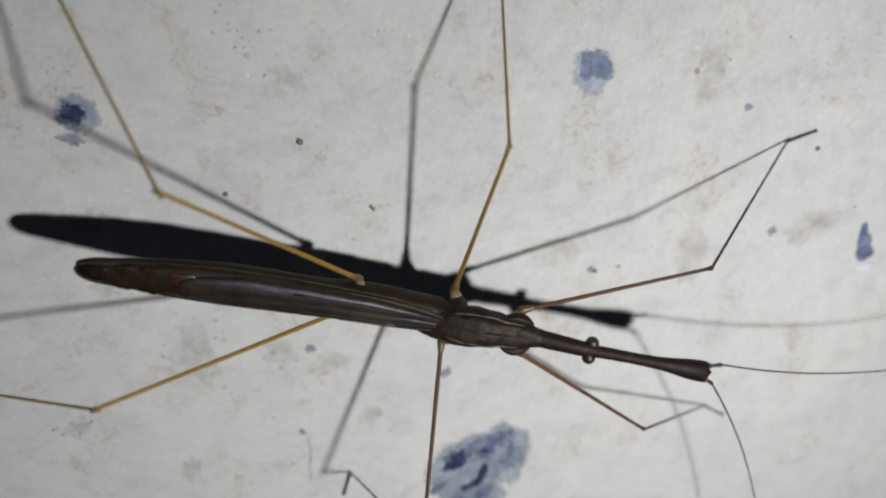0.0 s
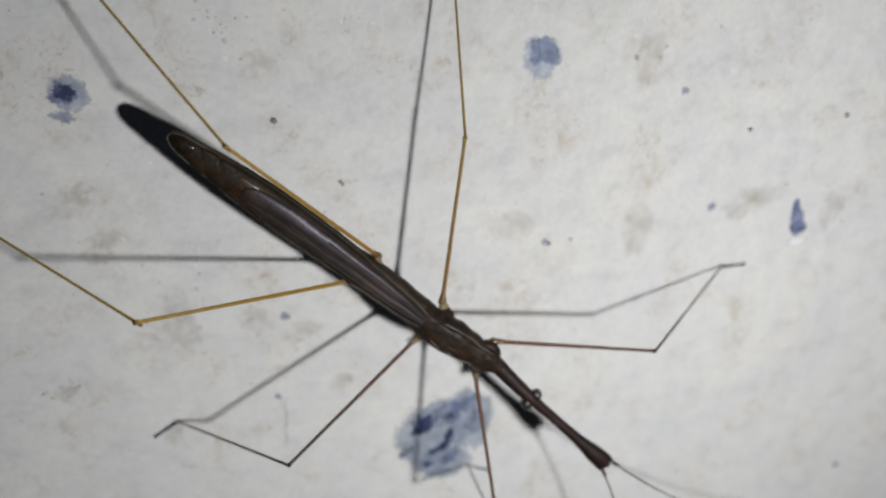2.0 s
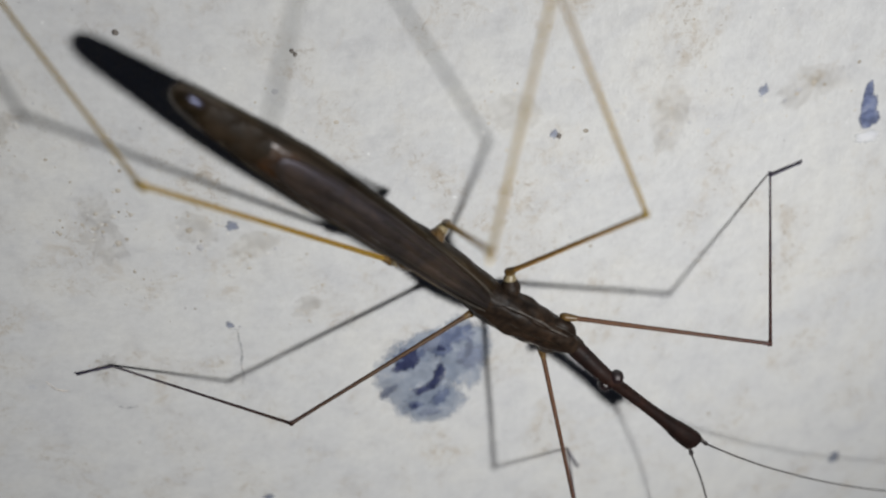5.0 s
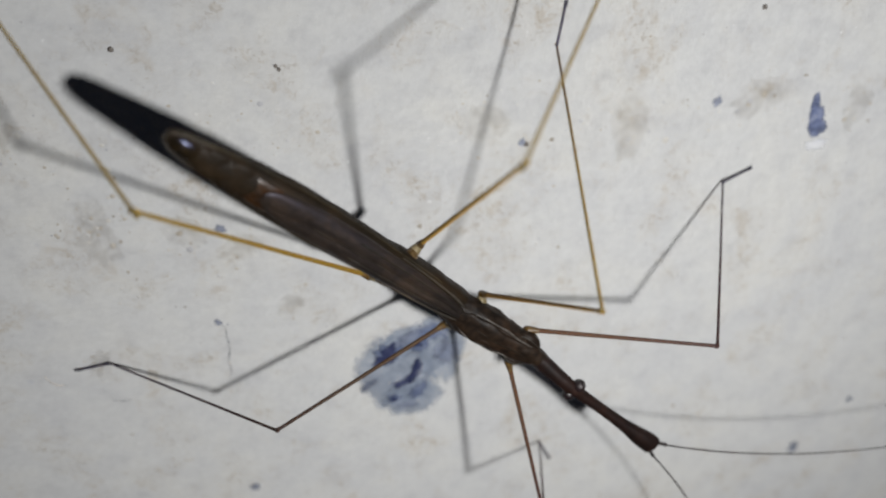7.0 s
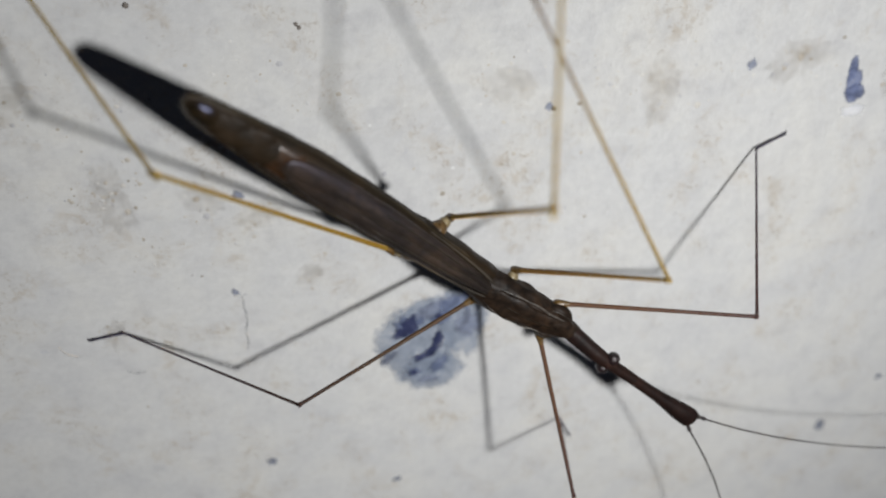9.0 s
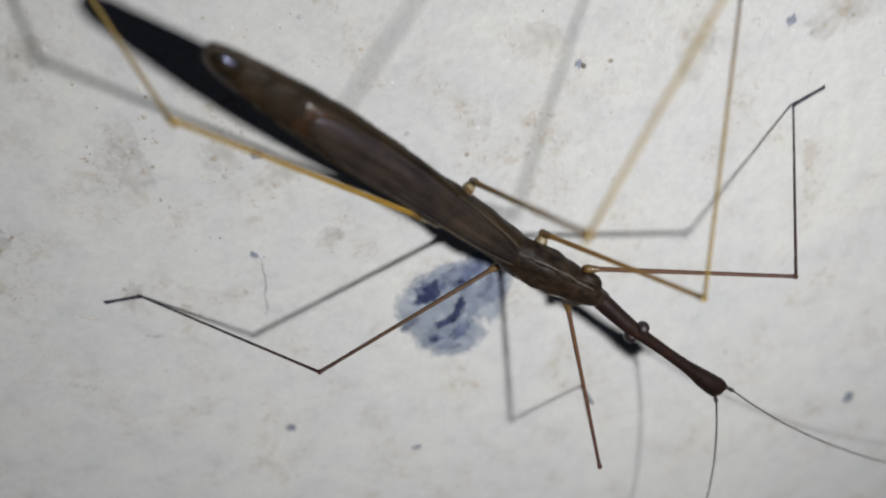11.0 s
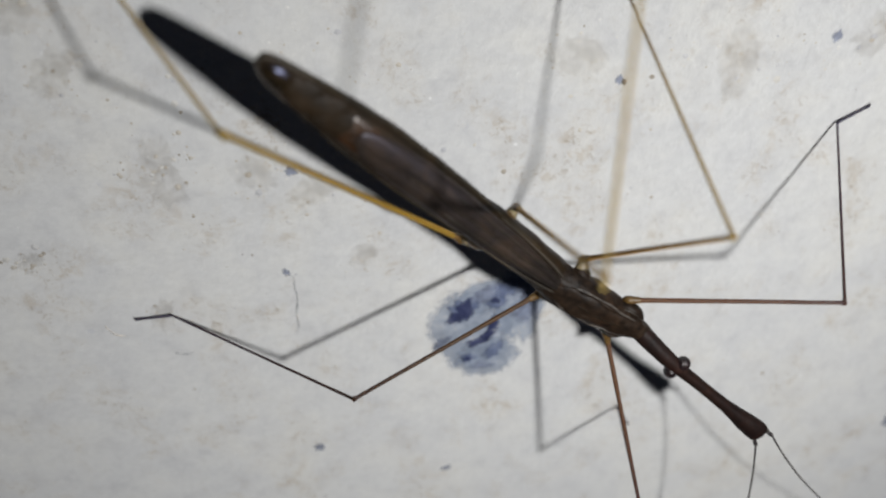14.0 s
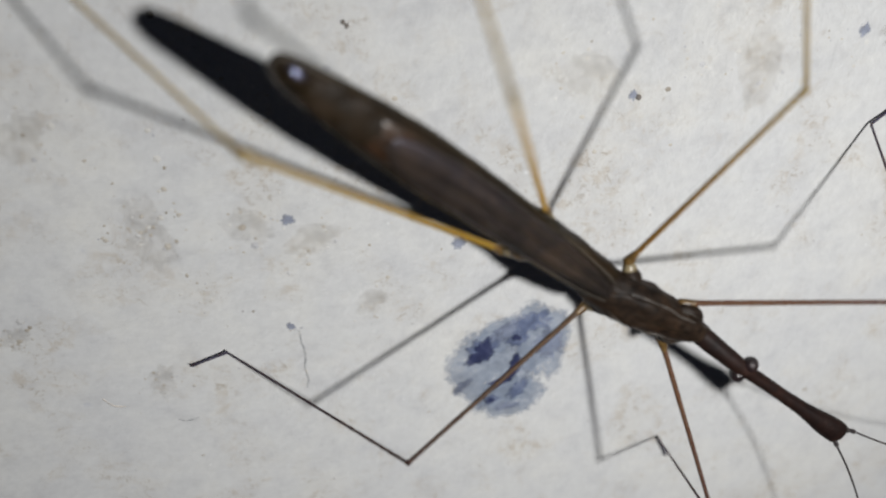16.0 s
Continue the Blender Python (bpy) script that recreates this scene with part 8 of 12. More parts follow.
    walk(coxa["right_front"], [
        (0, at(2.093, 0.03, -0.412, 2, 12.3, -50.4)), (0.25, at(2.102, 0.028, -0.415, -5.1, 12.2, -51.1)),
        (0.5, at(2.11, 0.025, -0.418, -12, 12, -51.8)), (0.75, at(2.122, 0.02, -0.422, -13.8, 11.7, -52.7)),
        (1, at(2.133, 0.015, -0.426, -15.6, 11.5, -53.6)), (1.13, at(2.138, 0.012, -0.427, -14.7, 11.4, -54)),
        (1.24, at(2.142, 0.01, -0.429, -13.3, 11.3, -54.3)), (1.29, at(2.144, 0.009, -0.429, -12, 11.3, -54.5)),
        (1.34, at(2.146, 0.007, -0.43, -10.8, 11.2, -54.7)), (1.42, at(2.151, 0.005, -0.432, -4.8, 11.1, -55)),
        (1.5, at(2.155, 0.002, -0.433, -4, 11, -55.4)), (1.75, at(2.16, -0.001, -0.435, -4.7, 10.9, -55.8)),
        (2, at(2.166, -0.005, -0.437, -5.4, 10.8, -56.2)), (2.25, at(2.171, -0.008, -0.438, -7.7, 10.7, -56.6)),
        (2.5, at(2.176, -0.012, -0.44, -10, 10.6, -57)), (2.75, at(2.192, -0.026, -0.446, -9.4, 10.3, -58.2)),
        (3, at(2.208, -0.04, -0.451, -8.6, 9.9, -59.3)), (3.25, at(2.231, -0.065, -0.459, -6.8, 9.4, -61)),
        (3.5, at(2.253, -0.092, -0.467, -5.1, 9, -62.6)), (3.7, at(2.253, -0.092, -0.467, -5.9, 9, -62.6)),
        (4, at(2.253, -0.092, -0.467, -7.3, 9, -62.6)), (4.2, at(2.253, -0.092, -0.467, -8.2, 9, -62.6)),
        (4.5, at(2.253, -0.092, -0.467, -9.7, 9, -62.6)), (4.75, at(2.253, -0.092, -0.467, -9.8, 9, -62.6)),
        (5, at(2.253, -0.092, -0.467, -10, 9, -62.6)), (5.1, at(2.253, -0.092, -0.467, -10, 9, -62.6)),
        (5.25, at(2.253, -0.092, -0.467, -10.1, 9, -62.6)), (5.5, at(2.253, -0.092, -0.467, -10.3, 9, -62.6)),
        (5.7, at(2.253, -0.092, -0.467, -10.4, 9, -62.6)), (5.75, at(2.253, -0.092, -0.467, -10.4, 9, -62.6)),
        (6, at(2.253, -0.092, -0.467, -10.6, 9, -62.6)), (6.25, at(2.253, -0.092, -0.467, -10.7, 9, -62.6)),
        (6.3, at(2.253, -0.092, -0.467, -10.8, 9, -62.6)), (6.5, at(2.253, -0.092, -0.467, -10.9, 9, -62.6)),
        (6.75, at(2.253, -0.092, -0.467, -11.1, 9, -62.6)), (7, at(2.253, -0.092, -0.467, -11.3, 9, -62.6)),
        (7.2, at(2.253, -0.092, -0.467, -10.9, 9, -62.6)), (7.5, at(2.253, -0.092, -0.467, -10.4, 9, -62.6)),
        (7.7, at(2.253, -0.092, -0.467, -10, 9, -62.6)), (8, at(2.253, -0.092, -0.467, -9.3, 9, -62.6)),
        (8.2, at(2.253, -0.092, -0.467, -9.4, 9, -62.6)), (8.5, at(2.253, -0.092, -0.467, -9.6, 9, -62.6)),
        (8.75, at(2.253, -0.092, -0.467, -9.6, 9, -62.6)), (9, at(2.253, -0.092, -0.467, -9.6, 9, -62.6)),
        (9.1, at(2.253, -0.092, -0.467, -9.6, 9, -62.6)), (9.25, at(2.253, -0.092, -0.467, -9.6, 9, -62.6)),
        (9.5, at(2.253, -0.092, -0.467, -9.5, 9, -62.6)), (9.7, at(2.253, -0.092, -0.467, -9.5, 9, -62.6)),
        (9.75, at(2.253, -0.092, -0.467, -9.6, 9, -62.6)), (10, at(2.253, -0.092, -0.467, -9.6, 9, -62.6)),
        (10.25, at(2.253, -0.092, -0.467, -9.6, 9, -62.6)), (10.4, at(2.253, -0.092, -0.467, -9.5, 9, -62.6)),
        (10.5, at(2.253, -0.092, -0.467, -9.5, 9, -62.6)), (10.75, at(2.253, -0.092, -0.467, -9.5, 9, -62.6)),
        (11, at(2.253, -0.092, -0.467, -9.5, 9, -62.6)), (11.2, at(2.253, -0.092, -0.467, -8.5, 9, -62.6)),
        (11.5, at(2.253, -0.092, -0.467, -7, 9, -62.6)), (11.7, at(2.253, -0.092, -0.467, -8.1, 9, -62.6)),
        (12, at(2.253, -0.092, -0.467, -9.5, 9, -62.6)), (12.2, at(2.253, -0.092, -0.467, -9.5, 9, -62.6)),
        (12.5, at(2.253, -0.092, -0.467, -9.4, 9, -62.6)), (12.7, at(2.253, -0.092, -0.467, -8.4, 9, -62.6)),
        (13, at(2.253, -0.092, -0.467, -7.1, 9, -62.6)), (13.2, at(2.253, -0.092, -0.467, -9, 9, -62.6)),
        (13.5, at(2.253, -0.092, -0.467, -11.9, 9, -62.6)), (13.7, at(2.253, -0.092, -0.467, -10.7, 9, -62.6)),
        (14, at(2.253, -0.092, -0.467, -9.1, 9, -62.6)), (14.2, at(2.253, -0.092, -0.467, -8.9, 9, -62.6)),
        (14.5, at(2.253, -0.092, -0.467, -8.6, 9, -62.6)), (14.7, at(2.253, -0.092, -0.467, -8.2, 9, -62.6)),
        (15, at(2.253, -0.092, -0.467, -7.5, 9, -62.6)), (15.2, at(2.253, -0.092, -0.467, -7.1, 9, -62.6)),
        (15.5, at(2.253, -0.092, -0.467, -6.4, 9, -62.6)), (15.7, at(2.253, -0.092, -0.467, -5.9, 9, -62.6)),
        (16, at(2.253, -0.092, -0.467, -5.3, 9, -62.6))])
    walk(femur["right_front"], [
        (0, at(2.685, -0.685, -0.615, 0, 10.6, -24.7)), (0.25, at(2.685, -0.695, -0.615, -0.5, 9.8, -27.5)),
        (0.5, at(2.685, -0.705, -0.615, -1, 8.5, -30.5)), (0.75, at(2.685, -0.72, -0.615, -1, 0.3, -30.9)),
        (1, at(2.685, -0.735, -0.615, -1, -7.4, -30.5)), (1.13, at(2.685, -0.741, -0.615, -1.1, -14.8, -30.2)),
        (1.24, at(2.685, -0.747, -0.615, -0.8, -23.2, -31)), (1.29, at(2.685, -0.75, -0.615, -0.2, -29.3, -32.4)),
        (1.34, at(2.685, -0.753, -0.615, 0.6, -34, -34)), (1.42, at(2.685, -0.759, -0.615, 2.8, -35.2, -37.8)),
        (1.5, at(2.685, -0.765, -0.615, 3.5, -30.2, -39.2)), (1.75, at(2.685, -0.773, -0.615, 4.6, -41.2, -41.1)),
        (2, at(2.685, -0.78, -0.615, 8.3, -27.8, -47.5)), (2.25, at(2.685, -0.787, -0.615, 6.3, -15.9, -42.1)),
        (2.5, at(2.685, -0.795, -0.615, 5.9, 3.3, -38.8)), (2.75, at(2.685, -0.82, -0.615, 5.9, -7.4, -38.4)),
        (3, at(2.685, -0.845, -0.615, 5.7, -17.2, -37.4)), (3.25, at(2.685, -0.885, -0.615, 6.3, -19.2, -39.3)),
        (3.5, at(2.685, -0.925, -0.615, 7, -20, -41.5)), (3.7, at(2.685, -0.925, -0.615, 7, -23.2, -41.4)),
        (4, at(2.685, -0.925, -0.615, 6.8, -27.9, -41)), (4.2, at(2.685, -0.925, -0.615, 7.1, -30.4, -41.6)),
        (4.5, at(2.685, -0.925, -0.615, 7.5, -34.3, -42.3)), (4.75, at(2.685, -0.925, -0.615, 7.4, -33.1, -42.2)),
        (5, at(2.685, -0.925, -0.615, 7.4, -31.9, -42.1)), (5.1, at(2.685, -0.925, -0.615, 7.3, -31.4, -42)),
        (5.25, at(2.685, -0.925, -0.615, 7.3, -30.9, -42)), (5.5, at(2.685, -0.925, -0.615, 7.2, -29.2, -41.8)),
        (5.7, at(2.685, -0.925, -0.615, 7.1, -28.4, -41.7)), (5.75, at(2.685, -0.925, -0.615, 7.1, -28.2, -41.6)),
        (6, at(2.685, -0.925, -0.615, 7, -26.9, -41.5)), (6.25, at(2.685, -0.925, -0.615, 7, -25.7, -41.3)),
        (6.3, at(2.685, -0.925, -0.615, 6.9, -25.4, -41.2)), (6.5, at(2.685, -0.925, -0.615, 6.9, -24.7, -41.1)),
        (6.75, at(2.685, -0.925, -0.615, 6.8, -22.9, -40.8)), (7, at(2.685, -0.925, -0.615, 6.7, -21.9, -40.6)),
        (7.2, at(2.685, -0.925, -0.615, 6.9, -23.7, -41.2)), (7.5, at(2.685, -0.925, -0.615, 7.2, -26.3, -41.9)),
        (7.7, at(2.685, -0.925, -0.615, 7.2, -28.1, -41.8)), (8, at(2.685, -0.925, -0.615, 7.1, -30.6, -41.7)),
        (8.2, at(2.685, -0.925, -0.615, 7.4, -29.3, -42.2)), (8.5, at(2.685, -0.925, -0.615, 7.7, -27.3, -42.9)),
        (8.75, at(2.685, -0.925, -0.615, 7.7, -27.6, -42.9)), (9, at(2.685, -0.925, -0.615, 7.7, -27.9, -42.9)),
        (9.1, at(2.685, -0.925, -0.615, 7.7, -28, -42.9)), (9.25, at(2.685, -0.925, -0.615, 7.7, -28.2, -42.8)),
        (9.5, at(2.685, -0.925, -0.615, 7.7, -28.5, -42.8)), (9.7, at(2.685, -0.925, -0.615, 7.6, -28.8, -42.8)),
        (9.75, at(2.685, -0.925, -0.615, 7.6, -28.8, -42.8)), (10, at(2.685, -0.925, -0.615, 7.6, -29.1, -42.7)),
        (10.25, at(2.685, -0.925, -0.615, 7.6, -29.5, -42.6)), (10.4, at(2.685, -0.925, -0.615, 7.6, -29.6, -42.6)),
        (10.5, at(2.685, -0.925, -0.615, 7.6, -29.8, -42.6)), (10.75, at(2.685, -0.925, -0.615, 7.6, -30.1, -42.6)),
        (11, at(2.685, -0.925, -0.615, 7.5, -30.4, -42.5)), (11.2, at(2.685, -0.925, -0.615, 7.1, -29.5, -41.7)),
        (11.5, at(2.685, -0.925, -0.615, 6.6, -28.1, -40.6)), (11.7, at(2.685, -0.925, -0.615, 6.9, -27.8, -41.2)),
        (12, at(2.685, -0.925, -0.615, 7.3, -27.4, -42.1)), (12.2, at(2.685, -0.925, -0.615, 7.2, -27.8, -41.9)),
        (12.5, at(2.685, -0.925, -0.615, 7.1, -28.4, -41.6)), (12.7, at(2.685, -0.925, -0.615, 7, -27.7, -41.4)),
        (13, at(2.685, -0.925, -0.615, 6.8, -26.7, -41.1)), (13.2, at(2.685, -0.925, -0.615, 7, -27.9, -41.4)),
        (13.5, at(2.685, -0.925, -0.615, 7.2, -30, -41.8)), (13.7, at(2.685, -0.925, -0.615, 7, -29.5, -41.5)),
        (14, at(2.685, -0.925, -0.615, 6.8, -28.9, -41)), (14.2, at(2.685, -0.925, -0.615, 6.7, -28.9, -40.9)),
        (14.5, at(2.685, -0.925, -0.615, 6.6, -28.7, -40.7)), (14.7, at(2.685, -0.925, -0.615, 4.7, -28.9, -36.7)),
        (15, at(2.685, -0.925, -0.615, 1.8, -28.7, -30.6)), (15.2, at(2.685, -0.925, -0.615, 3.5, -26.6, -34.4)),
        (15.5, at(2.685, -0.925, -0.615, 5.6, -22.6, -39.3)), (15.7, at(2.685, -0.925, -0.615, 5.9, -24.9, -40.2)),
        (16, at(2.685, -0.925, -0.615, 6.4, -28.2, -41.2))])
    walk(tibia["right_front"], [
        (0, at(8.436, -3.334, -1.801, 0, 51.2, -9.6)), (0.25, at(8.318, -3.622, -1.708, -9.7, 52.9, -21.9)),
        (0.5, at(8.174, -3.939, -1.57, -20.2, 52.3, -35.1)), (0.75, at(8.21, -4.032, -0.651, -21.8, 49.7, -37.1)),
        (1, at(8.186, -3.981, 0.218, -22.9, 46.7, -38.7)), (1.13, at(8.066, -3.879, 1.029, -20.9, 53.8, -36)),
        (1.24, at(7.758, -3.796, 1.927, -15.7, 62.8, -30)), (1.29, at(7.432, -3.759, 2.533, -8.4, 69.8, -22)),
        (1.34, at(7.112, -3.739, 2.988, 3.3, 76.1, -9.8)), (1.42, at(6.842, -3.989, 3.098, -22.6, 114.1, -34.4)),
        (1.5, at(7, -4.281, 2.627, -20.3, 121.3, -31.8)), (1.75, at(6.341, -3.96, 3.624, 60.8, 97.6, 51.4)),
        (2, at(6.533, -4.986, 2.386, -46.1, 68.6, -54.1)), (2.25, at(7.282, -4.94, 1.15, -40.3, 59.4, -47.7)),
        (2.5, at(7.694, -4.828, -0.985, -38, 45.3, -44.8)), (2.75, at(7.689, -4.792, 0.214, -36.7, 42.8, -43)),
        (3, at(7.571, -4.585, 1.293, -35.5, 39.8, -41.1)), (3.25, at(7.391, -4.739, 1.505, -34.9, 48.6, -40.3)),
        (3.5, at(7.217, -4.94, 1.583, -33.4, 56.9, -38.4)), (3.7, at(7.124, -4.846, 1.918, -34.8, 55.1, -40.1)),
        (4, at(6.984, -4.661, 2.395, -36.4, 52.3, -42.1)), (4.2, at(6.839, -4.613, 2.647, -38.1, 50.5, -44.2)),
        (4.5, at(6.62, -4.51, 3.013, -40.1, 47.7, -46.9)), (4.75, at(6.683, -4.552, 2.9, -39.9, 49.1, -46.6)),
        (5, at(6.745, -4.592, 2.786, -39.7, 50.5, -46.4)), (5.1, at(6.77, -4.607, 2.739, -39.6, 51.1, -46.2)),
        (5.25, at(6.793, -4.621, 2.695, -39.5, 51.6, -46.1)), (5.5, at(6.879, -4.67, 2.527, -39.1, 53.5, -45.6)),
        (5.7, at(6.917, -4.691, 2.452, -38.9, 54.4, -45.4)), (5.75, at(6.929, -4.697, 2.427, -38.9, 54.7, -45.3)),
        (6, at(6.989, -4.727, 2.303, -38.5, 56, -44.9)), (6.25, at(7.049, -4.754, 2.177, -38.1, 57.4, -44.5)),
        (6.3, at(7.06, -4.759, 2.151, -38.1, 57.7, -44.4)), (6.5, at(7.093, -4.773, 2.08, -37.8, 58.4, -44.1)),
        (6.75, at(7.175, -4.804, 1.894, -37.2, 60.4, -43.3)), (7, at(7.221, -4.819, 1.785, -36.8, 61.5, -42.9)),
        (7.2, at(7.127, -4.808, 1.971, -38.3, 59.8, -44.6)), (7.5, at(6.983, -4.78, 2.242, -40.3, 57.3, -47)),
        (7.7, at(6.923, -4.715, 2.415, -40.6, 56.2, -47.3)), (8, at(6.827, -4.61, 2.665, -41, 54.6, -47.8)),
        (8.2, at(6.847, -4.699, 2.536, -40.5, 56, -47.2)), (8.5, at(6.877, -4.826, 2.336, -39.7, 58.1, -46.2)),
        (8.75, at(6.867, -4.812, 2.368, -39.7, 57.8, -46.3)), (9, at(6.858, -4.798, 2.399, -39.8, 57.5, -46.4)),
        (9.1, at(6.854, -4.793, 2.411, -39.8, 57.4, -46.4)), (9.25, at(6.848, -4.784, 2.43, -39.9, 57.2, -46.5)),
        (9.5, at(6.838, -4.77, 2.461, -40, 56.9, -46.6)), (9.7, at(6.831, -4.759, 2.486, -40, 56.7, -46.6)),
        (9.75, at(6.83, -4.758, 2.487, -40, 56.7, -46.6)), (10, at(6.82, -4.743, 2.519, -40.1, 56.3, -46.7)),
        (10.25, at(6.807, -4.722, 2.561, -40.2, 55.9, -46.8)), (10.4, at(6.804, -4.717, 2.571, -40.2, 55.8, -46.8)),
        (10.5, at(6.8, -4.711, 2.583, -40.2, 55.7, -46.9)), (10.75, at(6.791, -4.696, 2.613, -40.3, 55.4, -46.9)),
        (11, at(6.782, -4.68, 2.642, -40.3, 55.1, -47)), (11.2, at(6.87, -4.66, 2.552, -38.4, 57.5, -44.7)),
        (11.5, at(6.997, -4.624, 2.421, -34.8, 60.9, -40.5)), (11.7, at(6.971, -4.677, 2.393, -36.7, 61, -42.7)),
        (12, at(6.927, -4.758, 2.354, -39.5, 61, -45.9)), (12.2, at(6.925, -4.731, 2.391, -39.3, 60.5, -45.6)),
        (12.5, at(6.922, -4.689, 2.447, -38.9, 59.7, -45.2)), (12.7, at(6.964, -4.698, 2.378, -36.8, 60.7, -42.8)),
        (13, at(7.024, -4.709, 2.275, -33.4, 62, -38.8)), (13.2, at(6.955, -4.687, 2.404, -37.5, 60.5, -43.6)),
        (13.5, at(6.846, -4.644, 2.602, -42.8, 58, -49.8)), (13.7, at(6.885, -4.636, 2.561, -40.4, 58.8, -46.9)),
        (14, at(6.941, -4.621, 2.502, -36.6, 59.8, -42.5)), (14.2, at(6.951, -4.617, 2.494, -36, 60.1, -41.8)),
        (14.5, at(6.966, -4.61, 2.482, -35.1, 60.5, -40.7)), (14.7, at(7.207, -4.293, 2.501, -39.5, 60.6, -45.8)),
        (15, at(7.545, -3.804, 2.48, -45.9, 60, -53.2)), (15.2, at(7.44, -4.176, 2.268, -42.4, 63.7, -49.2)),
        (15.5, at(7.286, -4.697, 1.855, -34.2, 68.5, -40.3)), (15.7, at(7.147, -4.7, 2.094, -37.2, 62.7, -43.6)),
        (16, at(6.956, -4.665, 2.429, -39.4, 53.7, -46.1))])
    walk(tarsus["right_front"], [
        (0, at(13.946, -4.268, -8.742, 0, 18.1, -19.4)), (0.25, at(13.31, -5.627, -8.812, -0.4, 18.1, -20.7)),
        (0.5, at(12.634, -7.069, -8.62, -0.9, 18.1, -22.3)), (0.75, at(12.808, -7.51, -7.445, -1.1, 14.3, -23.1)),
        (1, at(12.959, -7.801, -6.265, -1.2, 10.4, -23.4)), (1.13, at(12.318, -6.972, -6.165, -0.8, 10.3, -21.3)),
        (1.24, at(11.29, -5.835, -5.996, -0.3, 10.1, -18.3)), (1.29, at(10.282, -4.91, -5.83, 0.2, 9.8, -15.4)),
        (1.34, at(9.22, -4.102, -5.662, 0.7, 9.4, -12.7)), (1.42, at(3.836, -1.933, -5.034, 2.4, 6.5, 0)),
        (1.5, at(3.068, -1.845, -4.989, 2.6, 5.9, 1.7)), (1.75, at(5.611, -4.875, -5.209, 3, 8.3, 4.6)), (2, at(8.437, -7.618, -5.912, 3.5, 10.5, 7.7)),
        (2.25, at(10.337, -8.294, -6.519, -0.1, 12.1, -10.4)), (2.5, at(12.139, -9.248, -7.318, -4, 12.5, -28.5)),
        (2.75, at(12.468, -9.248, -5.843, -4.5, 8.1, -31.6)), (3, at(12.731, -9.091, -4.405, -4.8, 3.5, -34.2)),
        (3.25, at(11.881, -8.55, -5.182, -4.6, 5.4, -32.1)), (3.5, at(11.027, -7.961, -5.884, -4.4, 7.1, -29.9)),
        (3.7, at(11.025, -8.126, -5.391, -4.4, 4.7, -30.2)), (4, at(11.022, -8.316, -4.657, -4.4, 1.2, -30.3)),
        (4.2, at(10.897, -8.563, -4.233, -4.4, -0.9, -30.9)), (4.5, at(10.714, -8.887, -3.581, -4.4, -4.2, -31.7)),
        (4.75, at(10.687, -8.793, -3.837, -4.4, -3.2, -31.5)), (5, at(10.657, -8.693, -4.09, -4.4, -2.3, -31.4)),
        (5.1, at(10.644, -8.651, -4.192, -4.4, -1.9, -31.3)), (5.25, at(10.632, -8.612, -4.286, -4.4, -1.6, -31.3)),
        (5.5, at(10.584, -8.458, -4.637, -4.4, -0.2, -31)), (5.7, at(10.562, -8.386, -4.791, -4.4, 0.3, -30.9)),
        (5.75, at(10.554, -8.363, -4.841, -4.4, 0.5, -30.9)), (6, at(10.516, -8.243, -5.086, -4.4, 1.5, -30.7)),
        (6.25, at(10.475, -8.117, -5.33, -4.4, 2.4, -30.5)), (6.3, at(10.467, -8.092, -5.378, -4.4, 2.6, -30.4)),
        (6.5, at(10.443, -8.02, -5.512, -4.4, 3.1, -30.3)), (6.75, at(10.378, -7.827, -5.852, -4.4, 4.4, -30)),
        (7, at(10.34, -7.713, -6.044, -4.4, 5.2, -29.7)), (7.2, at(10.314, -7.957, -5.731, -4.4, 3.5, -30.4)),
        (7.5, at(10.272, -8.3, -5.254, -4.4, 0.9, -31.4)), (7.7, at(10.285, -8.359, -4.989, -4.4, -0.3, -31.2)),
        (8, at(10.3, -8.437, -4.594, -4.5, -2, -30.9)), (8.2, at(10.235, -8.357, -4.849, -4.4, -0.9, -31.2)),
        (8.5, at(10.137, -8.225, -5.227, -4.4, 0.9, -31.6)), (8.75, at(10.149, -8.245, -5.172, -4.4, 0.5, -31.6)),
        (9, at(10.16, -8.265, -5.116, -4.4, 0.2, -31.6)), (9.1, at(10.165, -8.272, -5.094, -4.4, 0, -31.6)),
        (9.25, at(10.172, -8.284, -5.06, -4.4, -0.2, -31.6)), (9.5, at(10.184, -8.302, -5.004, -4.4, -0.5, -31.6)),
        (9.7, at(10.193, -8.317, -4.96, -4.4, -0.8, -31.6)), (9.75, at(10.194, -8.318, -4.957, -4.4, -0.8, -31.6)),
        (10, at(10.206, -8.337, -4.898, -4.4, -1.2, -31.6)), (10.25, at(10.223, -8.36, -4.821, -4.4, -1.7, -31.6)),
        (10.4, at(10.227, -8.366, -4.803, -4.4, -1.8, -31.6)), (10.5, at(10.232, -8.373, -4.78, -4.4, -2, -31.6)),
        (10.75, at(10.244, -8.39, -4.724, -4.4, -2.3, -31.5)), (11, at(10.256, -8.406, -4.668, -4.4, -2.7, -31.5)),
        (11.2, at(10.273, -8.028, -4.963, -4.5, -1.1, -30.9)), (11.5, at(10.295, -7.443, -5.362, -4.5, 1.1, -29.9)),
        (11.7, at(10.152, -7.608, -5.398, -4.5, 1.2, -30.6)), (12, at(9.933, -7.856, -5.441, -4.5, 1.3, -31.6)),
